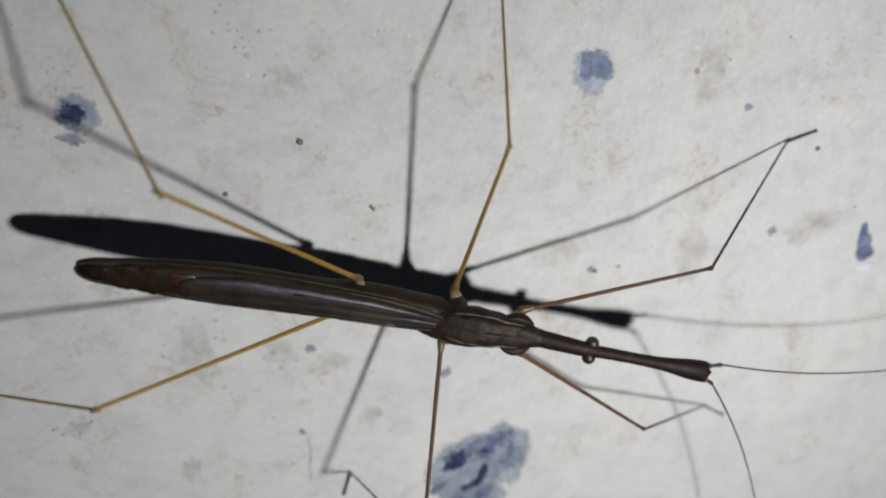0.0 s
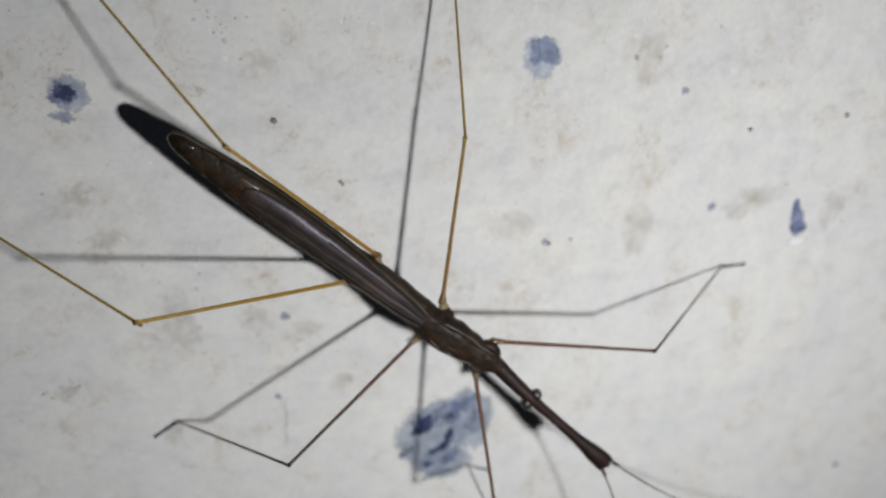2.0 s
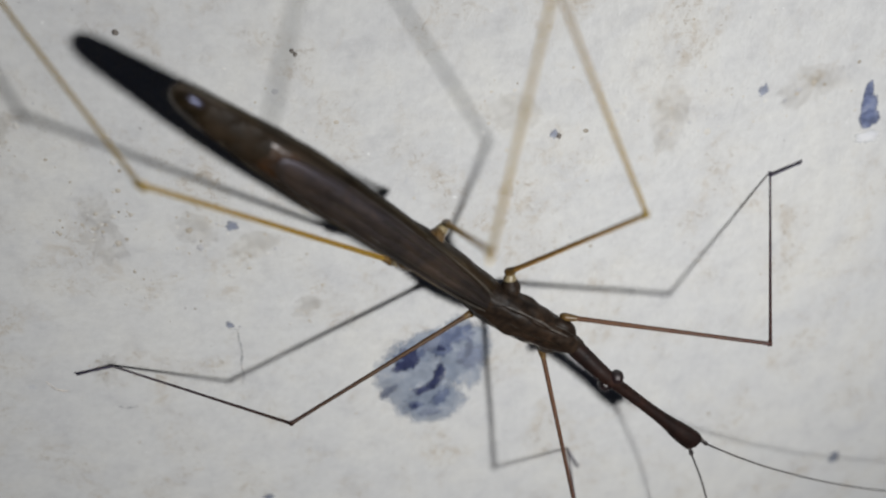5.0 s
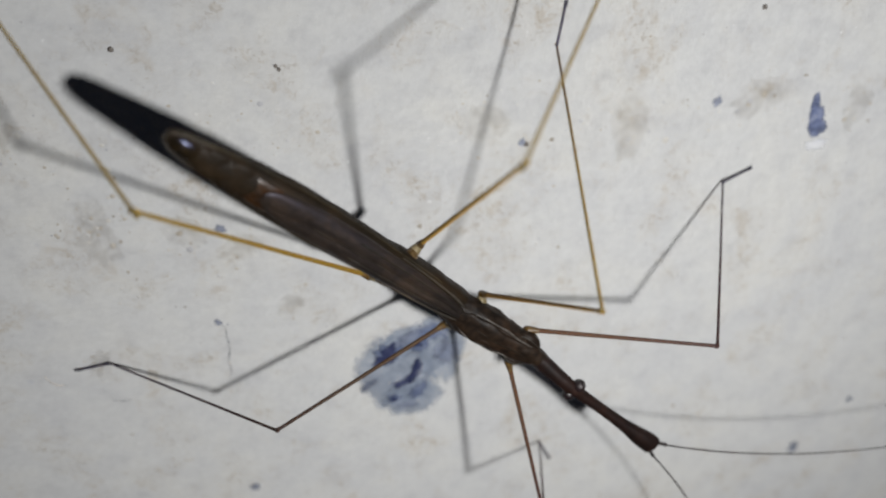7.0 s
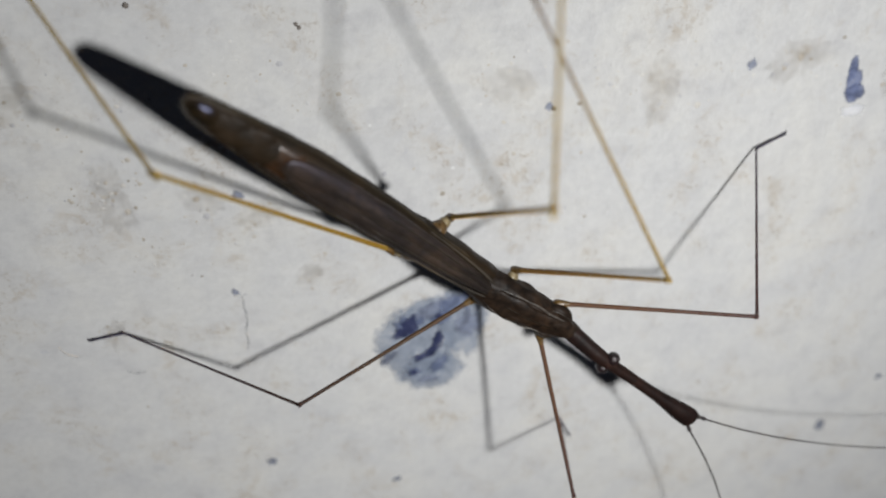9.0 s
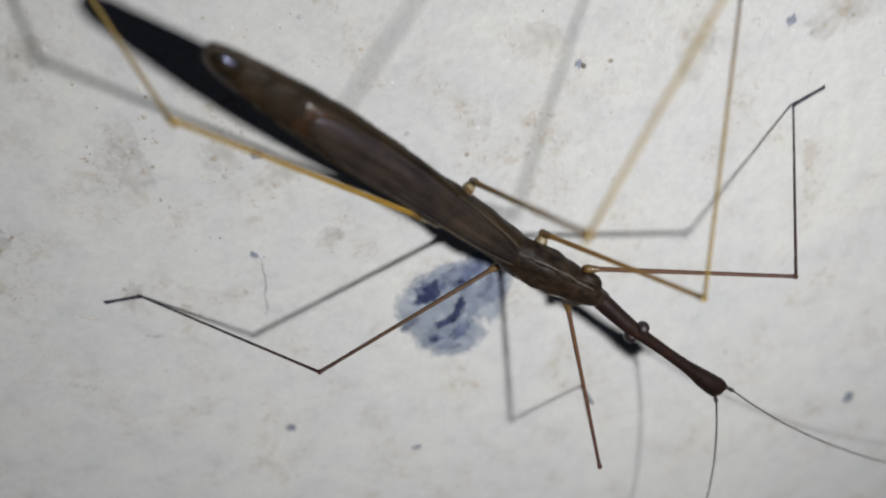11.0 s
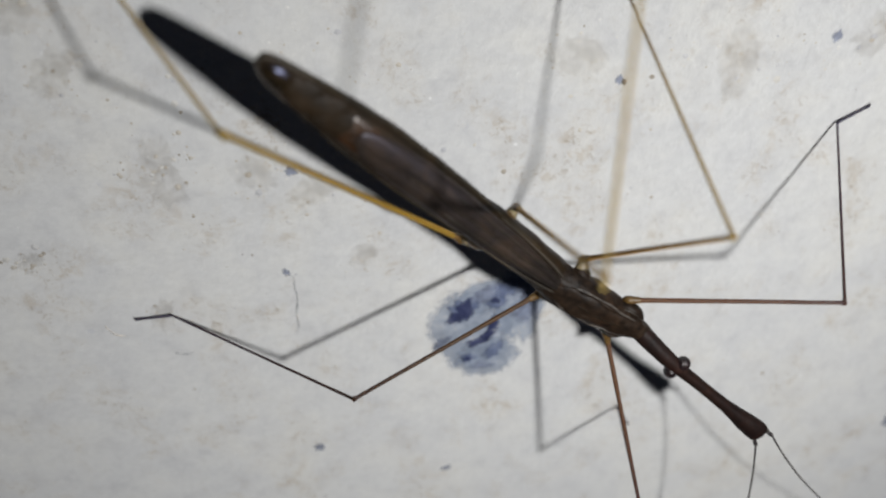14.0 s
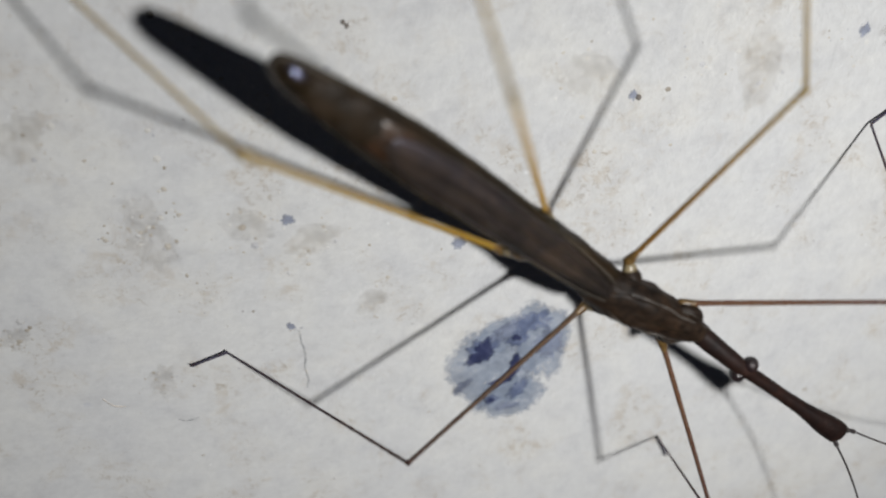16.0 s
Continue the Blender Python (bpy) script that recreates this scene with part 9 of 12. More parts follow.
        (12.2, at(9.996, -7.867, -5.363, -4.5, 0.7, -31.3)), (12.5, at(10.09, -7.881, -5.245, -4.5, -0.1, -31)),
        (12.7, at(10.168, -7.664, -5.39, -4.5, 0.6, -30.3)), (13, at(10.284, -7.333, -5.591, -4.5, 1.7, -29.4)),
        (13.2, at(10.131, -7.708, -5.354, -4.5, 0.5, -30.5)), (13.5, at(9.899, -8.254, -4.951, -4.5, -1.4, -32)),
        (13.7, at(10.039, -8.011, -5.059, -4.5, -1.1, -31.2)), (14, at(10.244, -7.643, -5.202, -4.5, -0.7, -30)),
        (14.2, at(10.264, -7.576, -5.231, -4.5, -0.6, -29.8)), (14.5, at(10.293, -7.474, -5.272, -4.5, -0.5, -29.5)),
        (14.7, at(10.262, -7.431, -5.259, -4.5, -0.3, -29.6)), (15, at(10.214, -7.368, -5.238, -4.5, -0.1, -29.8)),
        (15.2, at(10.021, -7.168, -5.719, -4.5, 4, -29.2)), (15.5, at(9.777, -6.808, -6.435, -4.3, 10, -27.5)),
        (15.7, at(10.104, -7.514, -5.827, -4.8, 6.1, -30.9)), (16, at(10.615, -8.468, -4.751, -5, -0.2, -35.1))])
    walk(coxa["right_middle"], [
        (0, at(0.482, -0.299, -0.554, -19.3, 36.2, -129)), (0.25, at(0.478, -0.301, -0.559, -17.5, 35.9, -128.4)),
        (0.5, at(0.474, -0.304, -0.563, -15.9, 35.6, -127.9)), (0.75, at(0.469, -0.309, -0.57, -9.9, 35.1, -127.1)),
        (1, at(0.463, -0.314, -0.576, -3.5, 34.6, -126.3)), (1.13, at(0.461, -0.316, -0.579, -3, 34.4, -126)),
        (1.24, at(0.459, -0.318, -0.582, -2.3, 34.2, -125.7)), (1.29, at(0.458, -0.32, -0.583, -1.6, 34.1, -125.6)),
        (1.34, at(0.456, -0.321, -0.584, -0.9, 34, -125.4)), (1.42, at(0.454, -0.323, -0.587, 2, 33.9, -125.2)),
        (1.5, at(0.452, -0.325, -0.589, 2.3, 33.7, -124.9)), (1.75, at(0.449, -0.328, -0.593, -1.7, 33.4, -124.5)),
        (2, at(0.447, -0.331, -0.596, -5.6, 33.2, -124.2)), (2.25, at(0.444, -0.335, -0.599, -8.9, 33, -123.8)),
        (2.5, at(0.441, -0.338, -0.602, -12.2, 32.8, -123.5)), (2.75, at(0.432, -0.349, -0.612, -5.4, 32, -122.5)),
        (3, at(0.424, -0.361, -0.623, 1.6, 31.3, -121.5)), (3.25, at(0.41, -0.383, -0.638, -1.9, 30.2, -120)),
        (3.5, at(0.397, -0.405, -0.653, -4.7, 29.1, -118.6)), (3.7, at(0.397, -0.405, -0.653, -2, 29.1, -118.6)),
        (4, at(0.397, -0.405, -0.653, 2.2, 29.1, -118.6)), (4.2, at(0.397, -0.405, -0.653, 4.7, 29.1, -118.6)),
        (4.5, at(0.397, -0.405, -0.653, 8.8, 29.1, -118.6)), (4.75, at(0.397, -0.405, -0.653, 7.6, 29.1, -118.6)),
        (5, at(0.397, -0.405, -0.653, 6.4, 29.1, -118.6)), (5.1, at(0.397, -0.405, -0.653, 5.9, 29.1, -118.6)),
        (5.25, at(0.397, -0.405, -0.653, 5.5, 29.1, -118.6)), (5.5, at(0.397, -0.405, -0.653, 3.7, 29.1, -118.6)),
        (5.7, at(0.397, -0.405, -0.653, 3.1, 29.1, -118.6)), (5.75, at(0.397, -0.405, -0.653, 2.9, 29.1, -118.6)),
        (6, at(0.397, -0.405, -0.653, 1.7, 29.1, -118.6)), (6.25, at(0.397, -0.405, -0.653, 0.5, 29.1, -118.6)),
        (6.3, at(0.397, -0.405, -0.653, 0.3, 29.1, -118.6)), (6.5, at(0.397, -0.405, -0.653, -0.4, 29.1, -118.6)),
        (6.75, at(0.397, -0.405, -0.653, -1.9, 29.1, -118.6)), (7, at(0.397, -0.405, -0.653, -2.9, 29.1, -118.6)),
        (7.2, at(0.397, -0.405, -0.653, -0.9, 29.1, -118.6)), (7.5, at(0.397, -0.405, -0.653, 2.2, 29.1, -118.6)),
        (7.7, at(0.397, -0.405, -0.653, 3.8, 29.1, -118.6)), (8, at(0.397, -0.405, -0.653, 6.2, 29.1, -118.6)),
        (8.2, at(0.397, -0.405, -0.653, 4.6, 29.1, -118.6)), (8.5, at(0.397, -0.405, -0.653, 2.1, 29.1, -118.6)),
        (8.75, at(0.397, -0.405, -0.653, 2.6, 29.1, -118.6)), (9, at(0.397, -0.405, -0.653, 3, 29.1, -118.6)),
        (9.1, at(0.397, -0.405, -0.653, 3.2, 29.1, -118.6)), (9.25, at(0.397, -0.405, -0.653, 3.5, 29.1, -118.6)),
        (9.5, at(0.397, -0.405, -0.653, 4.1, 29.1, -118.6)), (9.7, at(0.397, -0.405, -0.653, 4.4, 29.1, -118.6)),
        (9.75, at(0.397, -0.405, -0.653, 4.4, 29.1, -118.6)), (10, at(0.397, -0.405, -0.653, 4.9, 29.1, -118.6)),
        (10.25, at(0.397, -0.405, -0.653, 5.6, 29.1, -118.6)), (10.4, at(0.397, -0.405, -0.653, 5.7, 29.1, -118.6)),
        (10.5, at(0.397, -0.405, -0.653, 5.9, 29.1, -118.6)), (10.75, at(0.397, -0.405, -0.653, 6.5, 29.1, -118.6)),
        (11, at(0.397, -0.405, -0.653, 6.9, 29.1, -118.6)), (11.2, at(0.397, -0.405, -0.653, 4.9, 29.1, -118.6)),
        (11.5, at(0.397, -0.405, -0.653, 2.3, 29.1, -118.6)), (11.7, at(0.397, -0.405, -0.653, 2, 29.1, -118.6)),
        (12, at(0.397, -0.405, -0.653, 1.7, 29.1, -118.6)), (12.2, at(0.397, -0.405, -0.653, 2.4, 29.1, -118.6)),
        (12.5, at(0.397, -0.405, -0.653, 3.6, 29.1, -118.6)), (12.7, at(0.397, -0.405, -0.653, 2.9, 29.1, -118.6)),
        (13, at(0.397, -0.405, -0.653, 1.7, 29.1, -118.6)), (13.2, at(0.397, -0.405, -0.653, 2.9, 29.1, -118.6)),
        (13.5, at(0.397, -0.405, -0.653, 5, 29.1, -118.6)), (13.7, at(0.397, -0.405, -0.653, 4.9, 29.1, -118.6)),
        (14, at(0.397, -0.405, -0.653, 4.7, 29.1, -118.6)), (14.2, at(0.397, -0.405, -0.653, 4.7, 29.1, -118.6)),
        (14.5, at(0.397, -0.405, -0.653, 4.6, 29.1, -118.6)), (14.7, at(0.397, -0.405, -0.653, 4.3, 29.1, -118.6)),
        (15, at(0.397, -0.405, -0.653, 4, 29.1, -118.6)), (15.2, at(0.397, -0.405, -0.653, -1.2, 29.1, -118.6)),
        (15.5, at(0.397, -0.405, -0.653, -8.1, 29.1, -118.6)), (15.7, at(0.397, -0.405, -0.653, -2.7, 29.1, -118.6)),
        (16, at(0.397, -0.405, -0.653, 5.8, 29.1, -118.6))])
    walk(femur["right_middle"], [
        (0, at(0, -0.894, -1.116, 0, -18.9, -86.9)), (0.25, at(0, -0.904, -1.116, 0, -26.8, -86.9)), (0.5, at(0, -0.914, -1.116, 0, -34.5, -86.9)),
        (0.75, at(0, -0.929, -1.116, 1.7, -41.5, -89.7)), (1, at(0, -0.944, -1.116, 4.3, -48.3, -93.4)), (1.13, at(0, -0.95, -1.116, 3.7, -47.9, -92.6)),
        (1.24, at(0, -0.956, -1.116, 2.9, -47.3, -91.5)), (1.29, at(0, -0.959, -1.116, 2.2, -46.7, -90.5)),
        (1.34, at(0, -0.962, -1.116, 1.5, -46.2, -89.5)), (1.42, at(0, -0.968, -1.116, -1.4, -43.8, -85.4)),
        (1.5, at(0, -0.974, -1.116, -1.8, -43.6, -84.9)), (1.75, at(0, -0.982, -1.116, 7.6, -38.3, -99.1)),
        (2, at(0, -0.989, -1.116, 14.3, -28.9, -111.2)), (2.25, at(0, -0.996, -1.116, 14.9, -29.4, -112.5)),
        (2.5, at(0, -1.004, -1.116, 15.6, -29.5, -113.8)), (2.75, at(0, -1.029, -1.116, 16.6, -30.9, -115.8)),
        (3, at(0, -1.054, -1.116, 17.5, -31.9, -117.6)), (3.25, at(0, -1.094, -1.116, 18.8, -25.1, -120.2)),
        (3.5, at(0, -1.134, -1.116, 19.8, -17.8, -123)), (3.7, at(0, -1.134, -1.116, 20.1, -20, -123.9)), (4, at(0, -1.134, -1.116, 20.6, -23, -125.3)),
        (4.2, at(0, -1.134, -1.116, 21.4, -24.6, -127.2)), (4.5, at(0, -1.134, -1.116, 22.6, -26.7, -130.1)),
        (4.75, at(0, -1.134, -1.116, 22.3, -26.6, -129.4)), (5, at(0, -1.134, -1.116, 22, -26.5, -128.7)),
        (5.1, at(0, -1.134, -1.116, 21.8, -26.5, -128.4)), (5.25, at(0, -1.134, -1.116, 21.7, -26.4, -128.2)),
        (5.5, at(0, -1.134, -1.116, 21.3, -26.2, -127.1)), (5.7, at(0, -1.134, -1.116, 21.1, -26.1, -126.7)),
        (5.75, at(0, -1.134, -1.116, 21, -26, -126.5)), (6, at(0, -1.134, -1.116, 20.7, -25.8, -125.8)),
        (6.25, at(0, -1.134, -1.116, 20.4, -25.6, -125)), (6.3, at(0, -1.134, -1.116, 20.3, -25.5, -124.9)),
        (6.5, at(0, -1.134, -1.116, 20.1, -25.4, -124.5)), (6.75, at(0, -1.134, -1.116, 19.7, -25, -123.4)),
        (7, at(0, -1.134, -1.116, 19.4, -24.8, -122.8)), (7.2, at(0, -1.134, -1.116, 19.9, -24.4, -123.9)),
        (7.5, at(0, -1.134, -1.116, 20.5, -23.8, -125.5)), (7.7, at(0, -1.134, -1.116, 20.8, -23.9, -126.2)),
        (8, at(0, -1.134, -1.116, 21.2, -23.9, -127.2)), (8.2, at(0, -1.134, -1.116, 21.1, -23.7, -126.8)),
        (8.5, at(0, -1.134, -1.116, 20.8, -23.3, -126.2)), (8.75, at(0, -1.134, -1.116, 20.8, -23.3, -126.3)),
        (9, at(0, -1.134, -1.116, 20.8, -23.3, -126.3)), (9.1, at(0, -1.134, -1.116, 20.8, -23.3, -126.3)),
        (9.25, at(0, -1.134, -1.116, 20.9, -23.3, -126.3)), (9.5, at(0, -1.134, -1.116, 20.9, -23.3, -126.3)),
        (9.7, at(0, -1.134, -1.116, 20.9, -23.3, -126.4)), (9.75, at(0, -1.134, -1.116, 20.9, -23.3, -126.4)),
        (10, at(0, -1.134, -1.116, 20.9, -23.2, -126.4)), (10.25, at(0, -1.134, -1.116, 20.9, -23.2, -126.4)),
        (10.4, at(0, -1.134, -1.116, 20.9, -23.2, -126.4)), (10.5, at(0, -1.134, -1.116, 20.9, -23.2, -126.4)),
        (10.75, at(0, -1.134, -1.116, 20.9, -23.2, -126.4)), (11, at(0, -1.134, -1.116, 20.9, -23.2, -126.4)),
        (11.2, at(0, -1.134, -1.116, 20.6, -22.3, -125.6)), (11.5, at(0, -1.134, -1.116, 20.1, -20.9, -124.3)),
        (11.7, at(0, -1.134, -1.116, 20.4, -21.4, -125.2)), (12, at(0, -1.134, -1.116, 20.9, -22.3, -126.5)),
        (12.2, at(0, -1.134, -1.116, 20.8, -22.1, -126.2)), (12.5, at(0, -1.134, -1.116, 20.6, -21.8, -125.7)),
        (12.7, at(0, -1.134, -1.116, 20.3, -20.8, -124.8)), (13, at(0, -1.134, -1.116, 19.9, -19.1, -123.6)),
        (13.2, at(0, -1.134, -1.116, 20.5, -21.8, -125.3)), (13.5, at(0, -1.134, -1.116, 21.6, -25.5, -128.2)),
        (13.7, at(0, -1.134, -1.116, 21.1, -24.2, -127)), (14, at(0, -1.134, -1.116, 20.5, -22.3, -125.4)),
        (14.2, at(0, -1.134, -1.116, 20.6, -22.4, -125.7)), (14.5, at(0, -1.134, -1.116, 20.8, -22.4, -126.2)),
        (14.7, at(0, -1.134, -1.116, 20.7, -22, -125.9)), (15, at(0, -1.134, -1.116, 20.6, -21.3, -125.6)),
        (15.2, at(0, -1.134, -1.116, 20.1, -19.7, -124.2)), (15.5, at(0, -1.134, -1.116, 19.3, -16.8, -121.8)),
        (15.7, at(0, -1.134, -1.116, 19.6, -22.1, -122.5)), (16, at(0, -1.134, -1.116, 20.4, -28.1, -124.5))])
    walk(tibia["right_middle"], [
        (0, at(0.357, -7.539, 1.166, 0, 69.2, -145)), (0.25, at(0.339, -7.176, 2.053, 7.9, 61.4, -136.3)),
        (0.5, at(0.315, -6.706, 2.865, 11.7, 53.1, -131.9)), (0.75, at(0.024, -6.194, 3.55, 17.1, 50.7, -125)),
        (1, at(-0.277, -5.613, 4.139, 21.8, 47.6, -118.8)), (1.13, at(-0.215, -5.661, 4.105, 23.3, 49, -116.8)),
        (1.24, at(-0.124, -5.727, 4.053, 25.6, 51, -113.8)), (1.29, at(-0.041, -5.781, 4.006, 27.9, 52.7, -110.9)),
        (1.34, at(0.04, -5.833, 3.96, 30.4, 54.4, -107.8)), (1.42, at(0.407, -6.025, 3.758, 45.1, 61.1, -90.5)),
        (1.5, at(0.456, -6.052, 3.732, 47.5, 61.8, -87.7)), (1.75, at(-0.875, -6.436, 3.241, 29, 58.1, -109)),
        (2, at(-2.233, -6.73, 2.283, 19, 48.1, -121.4)), (2.25, at(-2.342, -6.663, 2.333, 12.1, 43.3, -131.1)),
        (2.5, at(-2.47, -6.604, 2.352, 6.8, 37.7, -139.2)), (2.75, at(-2.633, -6.464, 2.492, 9.9, 36.2, -134.2)),
        (3, at(-2.763, -6.347, 2.604, 12.7, 34, -129.3)), (3.25, at(-3.207, -6.601, 1.863, 11.4, 34.4, -131.6)),
        (3.5, at(-3.651, -6.749, 1.036, 10.3, 34.2, -133.6)), (3.7, at(-3.69, -6.621, 1.287, 10.7, 32.6, -132.8)),
        (4, at(-3.746, -6.416, 1.634, 11.3, 30.3, -131.7)), (4.2, at(-3.871, -6.227, 1.812, 11.5, 29.1, -131.2)),
        (4.5, at(-4.05, -5.939, 2.046, 11.8, 27.3, -130.5)), (4.75, at(-3.994, -5.992, 2.036, 11.5, 27.7, -131.2)),
        (5, at(-3.937, -6.047, 2.024, 11.2, 28.1, -131.9)), (5.1, at(-3.915, -6.069, 2.018, 11, 28.3, -132.2)),
        (5.25, at(-3.893, -6.089, 2.012, 10.9, 28.5, -132.4)), (5.5, at(-3.812, -6.167, 1.988, 10.4, 29, -133.4)),
        (5.7, at(-3.775, -6.202, 1.975, 10.2, 29.2, -133.9)), (5.75, at(-3.763, -6.214, 1.971, 10.1, 29.3, -134)),
        (6, at(-3.704, -6.271, 1.948, 9.8, 29.7, -134.8)), (6.25, at(-3.644, -6.328, 1.922, 9.4, 30, -135.5)),
        (6.3, at(-3.632, -6.34, 1.917, 9.3, 30.1, -135.7)), (6.5, at(-3.598, -6.372, 1.901, 9.1, 30.2, -136.1)),
        (6.75, at(-3.512, -6.456, 1.858, 8.5, 30.7, -137.2)), (7, at(-3.461, -6.504, 1.83, 8.2, 30.9, -137.9)),
        (7.2, at(-3.575, -6.451, 1.791, 8.2, 30.6, -137.9)), (7.5, at(-3.735, -6.379, 1.719, 8.2, 30.2, -138)),
        (7.7, at(-3.798, -6.327, 1.73, 8.6, 30.5, -137.1)), (8, at(-3.891, -6.253, 1.739, 9.3, 31, -135.8)),
        (8.2, at(-3.863, -6.289, 1.711, 8.6, 31.2, -137.2)), (8.5, at(-3.819, -6.347, 1.665, 7.5, 31.3, -139.2)),
        (8.75, at(-3.822, -6.345, 1.665, 7.6, 31.3, -139)), (9, at(-3.825, -6.343, 1.664, 7.7, 31.3, -138.9)),
        (9.1, at(-3.826, -6.343, 1.664, 7.7, 31.3, -138.8)), (9.25, at(-3.827, -6.342, 1.663, 7.8, 31.3, -138.7)),
        (9.5, at(-3.83, -6.341, 1.662, 7.9, 31.3, -138.5)), (9.7, at(-3.831, -6.34, 1.662, 8, 31.3, -138.3)),
        (9.75, at(-3.831, -6.34, 1.661, 8, 31.3, -138.3)), (10, at(-3.834, -6.339, 1.66, 8.1, 31.3, -138.1)),
        (10.25, at(-3.836, -6.338, 1.659, 8.2, 31.3, -137.8)), (10.4, at(-3.836, -6.338, 1.659, 8.3, 31.2, -137.7)),
        (10.5, at(-3.837, -6.337, 1.658, 8.3, 31.2, -137.7)), (10.75, at(-3.838, -6.337, 1.657, 8.4, 31.2, -137.5)),
        (11, at(-3.839, -6.337, 1.656, 8.5, 31.2, -137.3)), (11.2, at(-3.788, -6.426, 1.555, 7.9, 32.6, -138.3)),
        (11.5, at(-3.708, -6.562, 1.391, 7, 34.5, -140.1)), (11.7, at(-3.775, -6.485, 1.456, 6.8, 33.4, -140.4)),
        (12, at(-3.876, -6.365, 1.551, 6.6, 31.8, -140.8)), (12.2, at(-3.851, -6.393, 1.53, 6.8, 31.7, -140.3)),
        (12.5, at(-3.811, -6.438, 1.5, 7.2, 31.5, -139.6)), (12.7, at(-3.758, -6.533, 1.378, 7.3, 32.5, -139.5)),
        (13, at(-3.676, -6.672, 1.189, 7.3, 34, -139.4)), (13.2, at(-3.777, -6.465, 1.493, 7.5, 32.1, -139.1)),
        (13.5, at(-3.922, -6.126, 1.916, 7.7, 29.4, -138.7)), (13.7, at(-3.863, -6.255, 1.773, 7.9, 30.5, -138.4)),
        (14, at(-3.771, -6.44, 1.552, 8.1, 32.3, -137.8)), (14.2, at(-3.798, -6.417, 1.56, 8.4, 32.7, -137.3)),
        (14.5, at(-3.839, -6.382, 1.569, 8.9, 33.3, -136.5)), (14.7, at(-3.83, -6.415, 1.518, 8.7, 33.6, -136.8)),
        (15, at(-3.815, -6.463, 1.441, 8.5, 34, -137.1)), (15.2, at(-3.718, -6.613, 1.261, 7.8, 33.5, -138.3)),
        (15.5, at(-3.553, -6.857, 0.914, 7.3, 32.9, -139.3)), (15.7, at(-3.501, -6.635, 1.525, 7.6, 38.1, -138.8)),
        (16, at(-3.516, -6.25, 2.194, 10.2, 45.3, -134.9))])
